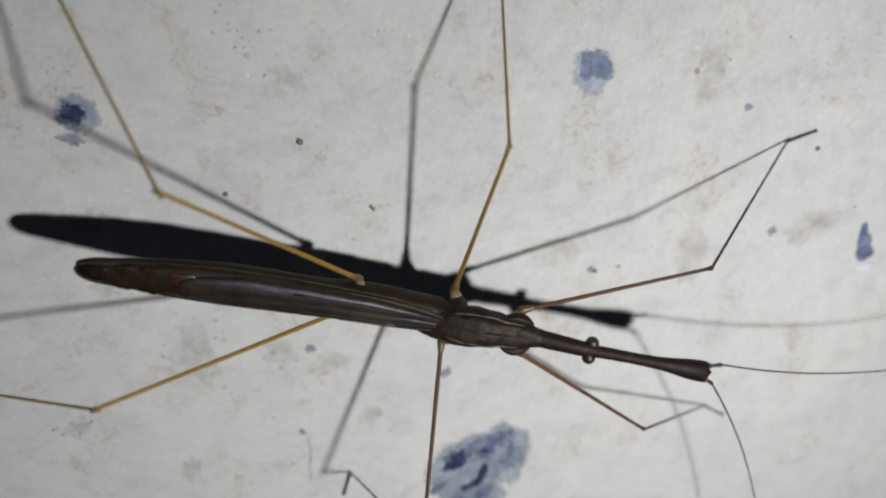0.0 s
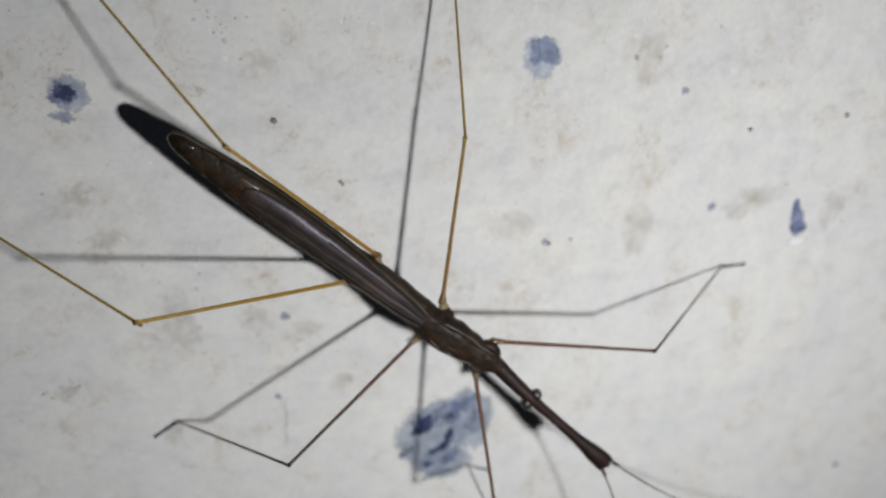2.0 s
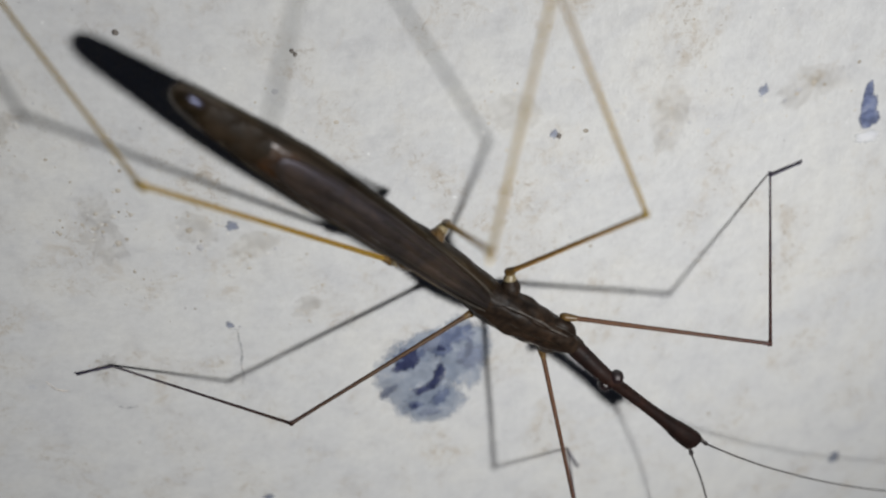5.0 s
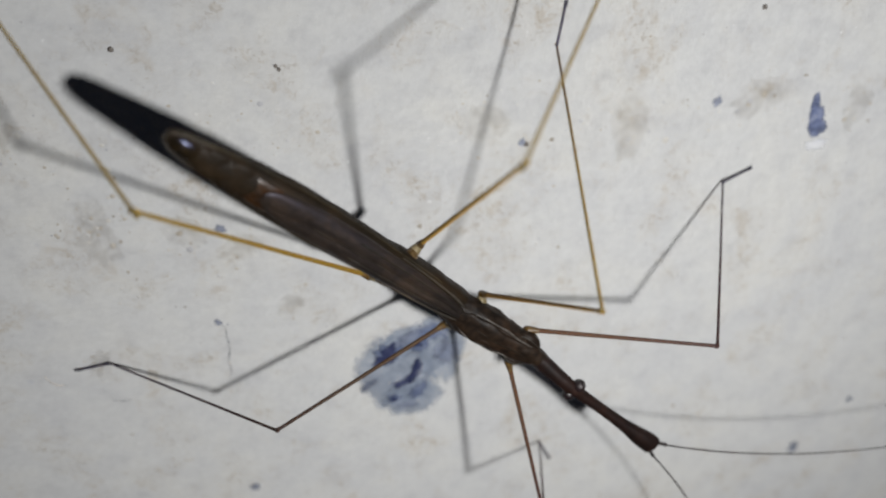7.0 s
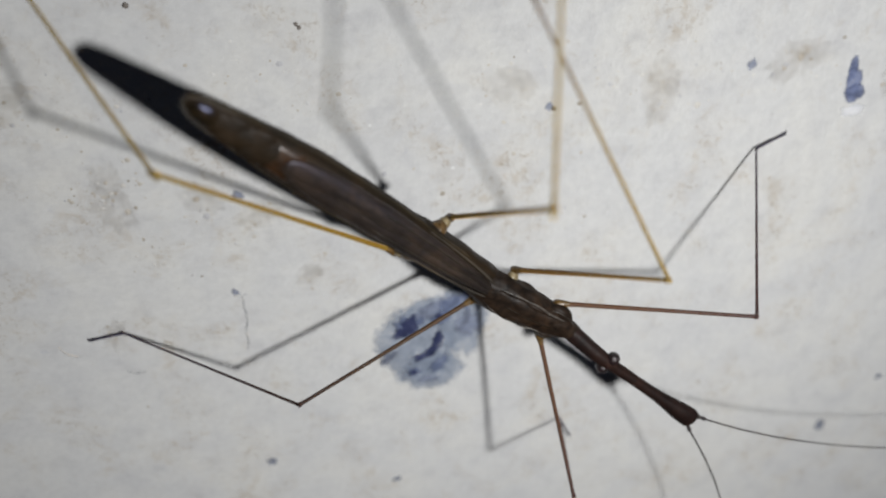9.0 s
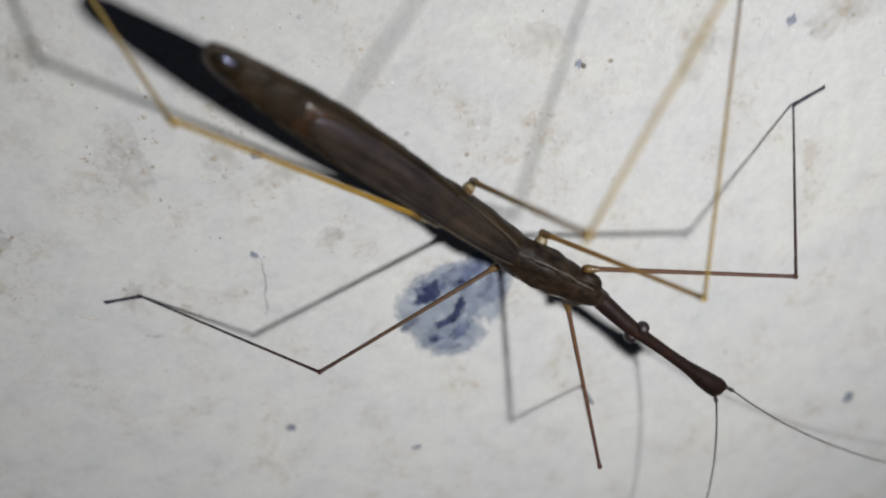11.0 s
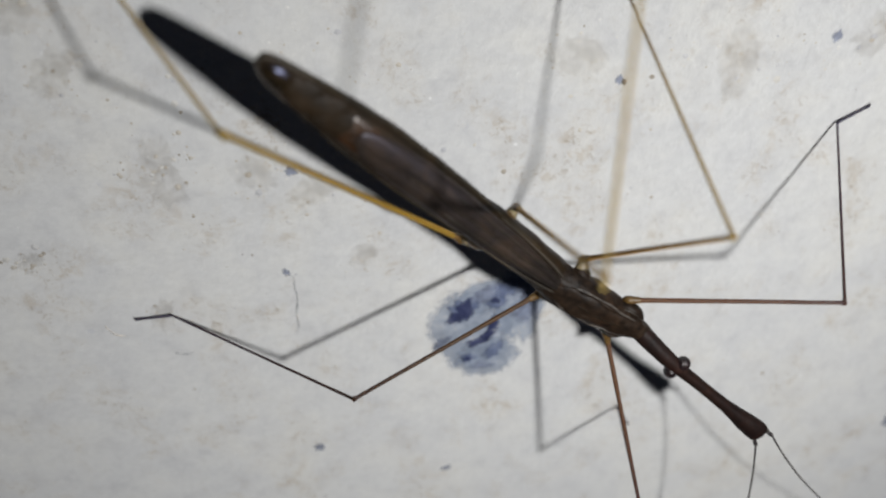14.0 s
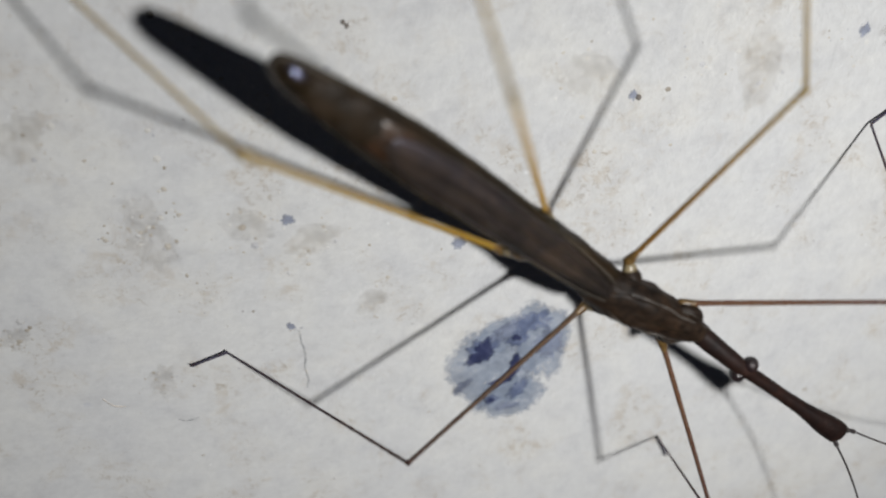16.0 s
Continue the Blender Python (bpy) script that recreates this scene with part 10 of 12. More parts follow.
    walk(tarsus["right_middle"], [
        (0, at(-2.271, -9.376, -7.257, 0, 18.4, -95.9)), (0.25, at(-2.785, -10.158, -5.858, 0, 10.5, -95.8)),
        (0.5, at(-3.294, -10.73, -4.347, 0, 2.5, -95.8)), (0.75, at(-3.246, -10.871, -3.425, 0, -3.2, -100.5)),
        (1, at(-3.2, -10.938, -2.518, 0.5, -8.5, -105.4)), (1.13, at(-2.886, -10.938, -2.695, 0.2, -7.6, -103.1)),
        (1.24, at(-2.416, -10.918, -2.948, -0.2, -6.3, -99.7)), (1.29, at(-1.987, -10.88, -3.166, -0.5, -5.1, -96.6)),
        (1.34, at(-1.56, -10.825, -3.371, -0.8, -4.1, -93.4)), (1.42, at(0.37, -10.379, -4.133, -1.3, -0.4, -78.9)),
        (1.5, at(0.626, -10.302, -4.214, -1.3, 0, -76.8)), (1.75, at(-2.424, -10.939, -4.411, -1.6, 2.1, -93.1)),
        (2, at(-5.371, -11.866, -4.425, -2.3, 2.5, -109.4)), (2.25, at(-6.652, -11.606, -3.848, -2.4, 1.7, -112)),
        (2.5, at(-7.87, -11.263, -3.158, -2.4, 0.7, -114.6)), (2.75, at(-7.702, -11.685, -2.825, -2.4, -2.3, -113)),
        (3, at(-7.492, -12.131, -2.437, -2.5, -5.6, -111.5)), (3.25, at(-8.142, -12.161, -3.232, -1.8, -2.3, -122.4)),
        (3.5, at(-8.788, -12.152, -4.027, -1.6, 0.2, -133.4)), (3.7, at(-8.845, -12.192, -3.572, -1.6, -1.4, -134.5)),
        (4, at(-8.922, -12.229, -2.908, -1.5, -3.7, -136.1)), (4.2, at(-9.06, -12.154, -2.565, -1.5, -5, -136.2)),
        (4.5, at(-9.251, -12.031, -2.085, -1.5, -7.1, -136.5)), (4.75, at(-9.247, -11.997, -2.155, -1.5, -7.1, -136.5)),
        (5, at(-9.243, -11.964, -2.226, -1.5, -7, -136.5)), (5.1, at(-9.241, -11.95, -2.255, -1.5, -7, -136.5)),
        (5.25, at(-9.239, -11.938, -2.281, -1.5, -7, -136.5)), (5.5, at(-9.232, -11.891, -2.381, -1.5, -6.9, -136.5)),
        (5.7, at(-9.228, -11.87, -2.426, -1.5, -6.9, -136.5)), (5.75, at(-9.227, -11.863, -2.44, -1.5, -6.9, -136.5)),
        (6, at(-9.221, -11.829, -2.512, -1.5, -6.9, -136.5)), (6.25, at(-9.215, -11.795, -2.584, -1.5, -6.8, -136.5)),
        (6.3, at(-9.214, -11.788, -2.598, -1.5, -6.8, -136.5)), (6.5, at(-9.21, -11.769, -2.639, -1.5, -6.8, -136.5)),
        (6.75, at(-9.2, -11.719, -2.742, -1.5, -6.7, -136.4)), (7, at(-9.194, -11.691, -2.801, -1.5, -6.7, -136.4)),
        (7.2, at(-9.331, -11.651, -2.797, -1.4, -6.7, -136.7)), (7.5, at(-9.521, -11.596, -2.811, -1.4, -6.6, -137)),
        (7.7, at(-9.487, -11.612, -2.846, -1.4, -6.2, -137.1)), (8, at(-9.43, -11.641, -2.899, -1.4, -5.8, -137.2)),
        (8.2, at(-9.519, -11.532, -2.952, -1.4, -5.6, -136.9)), (8.5, at(-9.648, -11.372, -3.023, -1.5, -5.3, -136.4)),
        (8.75, at(-9.635, -11.39, -3.023, -1.4, -5.4, -136.8)), (9, at(-9.622, -11.409, -3.022, -1.4, -5.5, -137.2)),
        (9.1, at(-9.616, -11.416, -3.022, -1.4, -5.5, -137.3)), (9.25, at(-9.608, -11.428, -3.022, -1.4, -5.5, -137.6)),
        (9.5, at(-9.593, -11.447, -3.021, -1.3, -5.6, -138)), (9.7, at(-9.582, -11.462, -3.02, -1.3, -5.7, -138.3)),
        (9.75, at(-9.581, -11.463, -3.02, -1.3, -5.7, -138.3)), (10, at(-9.565, -11.484, -3.019, -1.2, -5.7, -138.7)),
        (10.25, at(-9.544, -11.512, -3.017, -1.2, -5.8, -139.2)), (10.4, at(-9.539, -11.519, -3.016, -1.2, -5.8, -139.4)),
        (10.5, at(-9.532, -11.528, -3.015, -1.2, -5.8, -139.5)), (10.75, at(-9.516, -11.549, -3.014, -1.1, -5.9, -139.9)),
        (11, at(-9.5, -11.57, -3.012, -1.1, -5.9, -140.3)), (11.2, at(-9.464, -11.475, -3.294, -1.1, -4.6, -139.8)),
        (11.5, at(-9.408, -11.325, -3.713, -1.2, -2.7, -139.1)), (11.7, at(-9.57, -11.279, -3.51, -1.1, -3.5, -139.9)),
        (12, at(-9.81, -11.202, -3.203, -1, -4.8, -141.1)), (12.2, at(-9.751, -11.29, -3.205, -1, -4.9, -141.5)),
        (12.5, at(-9.661, -11.424, -3.205, -1, -5.1, -142.1)), (12.7, at(-9.537, -11.475, -3.459, -1, -4.1, -141.3)),
        (13, at(-9.347, -11.539, -3.848, -1.1, -2.6, -140.1)), (13.2, at(-9.542, -11.467, -3.3, -1, -4.6, -141.6)),
        (13.5, at(-9.826, -11.307, -2.503, -0.7, -7.3, -144)), (13.7, at(-9.664, -11.412, -2.806, -0.9, -6.3, -143.1)),
        (14, at(-9.417, -11.554, -3.264, -1, -4.7, -141.8)), (14.2, at(-9.372, -11.558, -3.311, -0.9, -4.5, -142.4)),
        (14.5, at(-9.304, -11.564, -3.381, -0.9, -4.1, -143.4)), (14.7, at(-9.299, -11.558, -3.467, -0.8, -3.8, -143.6)),
        (15, at(-9.293, -11.546, -3.597, -0.8, -3.3, -143.8)), (15.2, at(-9.33, -11.608, -3.716, -0.9, -2.3, -142)),
        (15.5, at(-9.293, -11.79, -3.979, -1, -0.2, -139.2)), (15.7, at(-8.841, -11.304, -4.034, -1, -0.7, -135.3)),
        (16, at(-7.995, -10.738, -4.211, -1.2, -2.7, -129.2))])
    walk(coxa["right_hind"], [
        (0, at(-3.138, 0.006, -0.193, -28.1, 51.8, -153.5)), (0.25, at(-3.13, 0.017, -0.214, -20.6, 47.1, -146.2)),
        (0.5, at(-3.125, 0.031, -0.214, -14.8, 41.8, -141.2)), (0.75, at(-3.134, 0.157, -0.261, -6.6, 37.5, -138.4)),
        (1, at(-3.138, 0.286, -0.303, 0.7, 32.8, -136.7)), (1.13, at(-3.147, 0.263, -0.331, 0.7, 33.8, -135.9)),
        (1.24, at(-3.152, 0.231, -0.38, 0.9, 34.7, -135.2)), (1.29, at(-3.158, 0.207, -0.426, 1, 35.4, -134.3)),
        (1.34, at(-3.165, 0.175, -0.463, 1.3, 36.8, -133.6)), (1.42, at(-3.174, 0.052, -0.664, 2.9, 41.2, -130.2)),
        (1.5, at(-3.176, 0.035, -0.692, 3.1, 41.6, -129.3)), (1.75, at(-3.175, 0.016, -0.686, -1.3, 43.4, -130.1)),
        (2, at(-3.176, 0.002, -0.681, -6, 44.9, -130.7)), (2.25, at(-3.176, 0.016, -0.543, -9.3, 43.5, -132.8)),
        (2.5, at(-3.168, 0.031, -0.409, -12.3, 41.6, -134.6)), (2.75, at(-3.19, -0.011, -0.525, -4.7, 37.8, -128.1)),
        (3, at(-3.212, -0.058, -0.637, 2, 33.7, -122.8)), (3.25, at(-3.22, -0.063, -0.595, -1.5, 35, -122.9)),
        (3.5, at(-3.224, -0.061, -0.548, -4.8, 36.1, -123.4)), (3.7, at(-3.231, 0.019, -0.529, -1.5, 33.7, -123.5)),
        (4, at(-3.239, 0.15, -0.498, 3.3, 29.7, -123.8)), (4.2, at(-3.236, 0.267, -0.431, 6.2, 27.2, -125.1)),
        (4.5, at(-3.219, 0.452, -0.337, 10.6, 22.9, -126.9)), (4.75, at(-3.214, 0.433, -0.281, 9.7, 23.5, -127.4)),
        (5, at(-3.208, 0.419, -0.234, 8.6, 23.5, -127.7)), (5.1, at(-3.203, 0.411, -0.213, 8.3, 23.6, -128.1)),
        (5.25, at(-3.201, 0.405, -0.194, 7.9, 23.6, -128.1)), (5.5, at(-3.189, 0.384, -0.125, 6.4, 23.8, -128.7)),
        (5.7, at(-3.185, 0.373, -0.091, 5.8, 24.1, -129)), (5.75, at(-3.185, 0.372, -0.082, 5.6, 24, -128.9)),
        (6, at(-3.173, 0.356, -0.033, 4.6, 24, -129.5)), (6.25, at(-3.163, 0.342, 0.016, 3.5, 24, -129.8)),
        (6.3, at(-3.159, 0.338, 0.025, 3.4, 24, -130.1)), (6.5, at(-3.153, 0.328, 0.056, 2.8, 24.2, -130.4)),
        (6.75, at(-3.138, 0.308, 0.126, 1.4, 24.2, -130.8)), (7, at(-3.125, 0.296, 0.166, 0.6, 24.1, -131.3)),
        (7.2, at(-3.134, 0.35, 0.124, 2.5, 23.9, -131.3)), (7.5, at(-3.146, 0.433, 0.06, 5.5, 23.3, -131.2)),
        (7.7, at(-3.17, 0.405, -0.034, 6.6, 23.4, -129.8)), (8, at(-3.202, 0.362, -0.174, 8.2, 23.5, -127.8)),
        (8.2, at(-3.195, 0.361, -0.131, 6.8, 23.9, -128.2)), (8.5, at(-3.178, 0.354, -0.061, 4.8, 24.8, -129.4)),
        (8.75, at(-3.179, 0.363, -0.063, 5.3, 24.7, -129.4)), (9, at(-3.178, 0.375, -0.071, 5.7, 24.1, -129.4)),
        (9.1, at(-3.179, 0.378, -0.068, 5.8, 24.3, -129.4)), (9.25, at(-3.178, 0.384, -0.072, 6.1, 24, -129.4)),
        (9.5, at(-3.18, 0.396, -0.076, 6.6, 23.7, -129.2)), (9.7, at(-3.179, 0.402, -0.077, 6.9, 23.6, -129.4)),
        (9.75, at(-3.178, 0.402, -0.077, 7, 23.6, -129.4)), (10, at(-3.18, 0.414, -0.08, 7.4, 23.4, -129.3)),
        (10.25, at(-3.181, 0.426, -0.081, 8.1, 23.2, -129.3)), (10.4, at(-3.181, 0.432, -0.086, 8.2, 22.9, -129.2)),
        (10.5, at(-3.179, 0.432, -0.083, 8.4, 23.1, -129.4)), (10.75, at(-3.181, 0.444, -0.086, 8.9, 22.8, -129.2)),
        (11, at(-3.181, 0.454, -0.088, 9.3, 22.7, -129.3)), (11.2, at(-3.183, 0.405, -0.101, 7.2, 24.1, -129.2)),
        (11.5, at(-3.183, 0.327, -0.103, 4.4, 27, -129.7)), (11.7, at(-3.176, 0.393, -0.09, 4.5, 26.5, -130.4)),
        (12, at(-3.163, 0.497, -0.073, 4.9, 25.5, -131.3)), (12.2, at(-3.169, 0.484, -0.096, 5.4, 25.1, -130.8)),
        (12.5, at(-3.18, 0.466, -0.128, 6.4, 24.6, -129.9)), (12.7, at(-3.181, 0.416, -0.125, 5.4, 25.7, -129.9)),
        (13, at(-3.183, 0.344, -0.118, 3.8, 27.4, -129.9)), (13.2, at(-3.186, 0.417, -0.143, 5.5, 25.4, -129.5)),
        (13.5, at(-3.185, 0.523, -0.173, 8.1, 22.5, -129.5)), (13.7, at(-3.197, 0.462, -0.197, 7.6, 23.6, -128.7)),
        (14, at(-3.208, 0.367, -0.232, 6.8, 25.1, -127.7)), (14.2, at(-3.212, 0.34, -0.24, 6.7, 25.3, -127.3)),
        (14.5, at(-3.215, 0.298, -0.253, 6.5, 25.5, -126.9)), (14.7, at(-3.226, 0.266, -0.311, 5.9, 26.5, -126.1)),
        (15, at(-3.234, 0.214, -0.398, 5.4, 28, -125.1)), (15.2, at(-3.208, 0.231, -0.247, 0.4, 30.1, -128)),
        (15.5, at(-3.149, 0.257, -0.006, -7.2, 33, -134.1)), (15.7, at(-3.176, 0.319, -0.127, -1.2, 31.2, -131.6)),
        (16, at(-3.205, 0.421, -0.303, 7.5, 27.8, -128.7))])
    walk(femur["right_hind"], [
        (0, at(-3.663, -0.256, -0.94, 0, -39.5, -158.7)), (0.25, at(-3.667, -0.343, -0.91, 3.1, -44, -163.4)),
        (0.5, at(-3.677, -0.412, -0.848, 7.4, -47.8, -169.4)), (0.75, at(-3.698, -0.343, -0.839, 14.1, -53.8, -178)),
        (1, at(-3.719, -0.262, -0.818, 23.2, -57.5, 170.9)), (1.13, at(-3.715, -0.286, -0.859, 22, -57.3, 172.4)),
        (1.24, at(-3.707, -0.32, -0.92, 19.8, -56.7, 175)), (1.29, at(-3.699, -0.348, -0.976, 17.4, -55.8, 177.9)),
        (1.34, at(-3.69, -0.376, -1.032, 14.8, -54.5, -179)), (1.42, at(-3.635, -0.494, -1.289, 4.7, -42.3, -165.4)),
        (1.5, at(-3.626, -0.515, -1.323, 3.7, -39.8, -164.1)), (1.75, at(-3.62, -0.513, -1.338, 1.5, -40.2, -160.6)),
        (2, at(-3.615, -0.508, -1.351, -0.8, -40.2, -157)), (2.25, at(-3.644, -0.49, -1.196, -0.2, -42.1, -157.9)),
        (2.5, at(-3.666, -0.475, -1.04, 0.6, -43.7, -159)), (2.75, at(-3.653, -0.602, -1.107, 11.7, -46.3, -174.8)),
        (3, at(-3.64, -0.722, -1.164, 22.7, -41.4, 169.5)), (3.25, at(-3.642, -0.716, -1.14, 19.3, -37, 174.8)),
        (3.5, at(-3.646, -0.702, -1.108, 17, -31.6, 178.8)), (3.7, at(-3.667, -0.64, -1.056, 18.6, -30.6, 175.8)),
        (4, at(-3.699, -0.536, -0.968, 20.7, -28.6, 171.7)), (4.2, at(-3.722, -0.424, -0.866, 22.3, -27.9, 168.2)),
        (4.5, at(-3.745, -0.247, -0.707, 24.5, -26, 163.3)), (4.75, at(-3.744, -0.259, -0.66, 24.3, -26.7, 163.8)),
        (5, at(-3.741, -0.27, -0.612, 24, -27.4, 164.4)), (5.1, at(-3.74, -0.274, -0.593, 23.9, -27.7, 164.6)),
        (5.25, at(-3.739, -0.279, -0.575, 23.8, -28, 164.8)), (5.5, at(-3.733, -0.294, -0.508, 23.4, -28.9, 165.7)),
        (5.7, at(-3.731, -0.301, -0.478, 23.2, -29.4, 166.1)), (5.75, at(-3.73, -0.303, -0.468, 23.1, -29.5, 166.3)),
        (6, at(-3.725, -0.314, -0.419, 22.8, -30.2, 166.9)), (6.25, at(-3.719, -0.324, -0.371, 22.4, -30.8, 167.7)),
        (6.3, at(-3.718, -0.326, -0.361, 22.3, -31, 167.8)), (6.5, at(-3.714, -0.332, -0.334, 22.1, -31.3, 168.2)),
        (6.75, at(-3.704, -0.347, -0.264, 21.5, -32.2, 169.4)), (7, at(-3.698, -0.355, -0.223, 21.2, -32.7, 170)),
        (7.2, at(-3.707, -0.303, -0.261, 22.1, -31.5, 168.3)), (7.5, at(-3.72, -0.224, -0.316, 23.3, -29.6, 165.9)),
        (7.7, at(-3.728, -0.265, -0.411, 23.3, -28, 166)), (8, at(-3.736, -0.326, -0.553, 23.2, -25.6, 166.1)),
        (8.2, at(-3.732, -0.321, -0.516, 23, -26.6, 166.5)), (8.5, at(-3.726, -0.312, -0.46, 22.7, -28, 167.2)),
        (8.75, at(-3.727, -0.303, -0.46, 22.9, -27.6, 166.9)), (9, at(-3.728, -0.295, -0.459, 23, -27.2, 166.6)),
        (9.1, at(-3.728, -0.291, -0.459, 23.1, -27.1, 166.4)), (9.25, at(-3.729, -0.286, -0.459, 23.2, -26.8, 166.3)),
        (9.5, at(-3.73, -0.278, -0.458, 23.3, -26.4, 166)), (9.7, at(-3.731, -0.271, -0.458, 23.4, -26.1, 165.7)),
        (9.75, at(-3.731, -0.27, -0.458, 23.4, -26.1, 165.7)), (10, at(-3.732, -0.261, -0.457, 23.5, -25.7, 165.4)),
        (10.25, at(-3.734, -0.249, -0.456, 23.7, -25.1, 165)), (10.4, at(-3.734, -0.246, -0.456, 23.7, -25, 165)),
        (10.5, at(-3.734, -0.243, -0.456, 23.8, -24.8, 164.8)), (10.75, at(-3.735, -0.234, -0.455, 23.9, -24.4, 164.6)),
        (11, at(-3.736, -0.225, -0.454, 24, -24, 164.3)), (11.2, at(-3.731, -0.267, -0.488, 23.4, -24.6, 165.8)),
        (11.5, at(-3.723, -0.324, -0.535, 22.5, -25.1, 168)), (11.7, at(-3.727, -0.254, -0.514, 22.8, -25.4, 167.1)),
        (12, at(-3.729, -0.147, -0.482, 23.4, -25.7, 165.8)), (12.2, at(-3.731, -0.167, -0.499, 23.5, -25.4, 165.6)),
        (12.5, at(-3.734, -0.197, -0.524, 23.6, -24.8, 165.4)), (12.7, at(-3.73, -0.24, -0.537, 23, -25.1, 166.9)),
        (13, at(-3.724, -0.303, -0.555, 22, -25.5, 169.1)), (13.2, at(-3.732, -0.246, -0.55, 23.1, -25, 166.5)),
        (13.5, at(-3.743, -0.154, -0.537, 24.7, -24, 162.7)), (13.7, at(-3.741, -0.218, -0.577, 24, -23.8, 164.4)),
        (14, at(-3.735, -0.313, -0.635, 23.1, -23.3, 166.7)), (14.2, at(-3.733, -0.343, -0.646, 22.8, -22.9, 167.5)),
        (14.5, at(-3.73, -0.387, -0.662, 22.3, -22.1, 168.6)), (14.7, at(-3.726, -0.421, -0.735, 21.8, -21.6, 170)),
        (15, at(-3.716, -0.472, -0.844, 21.1, -20.5, 172)), (15.2, at(-3.714, -0.416, -0.723, 20.9, -24.8, 172.5)),
        (15.5, at(-3.703, -0.316, -0.523, 19.8, -30.9, 175)), (15.7, at(-3.715, -0.289, -0.619, 21.7, -28.5, 171)),
        (16, at(-3.73, -0.235, -0.746, 23.7, -23.6, 166.4))])
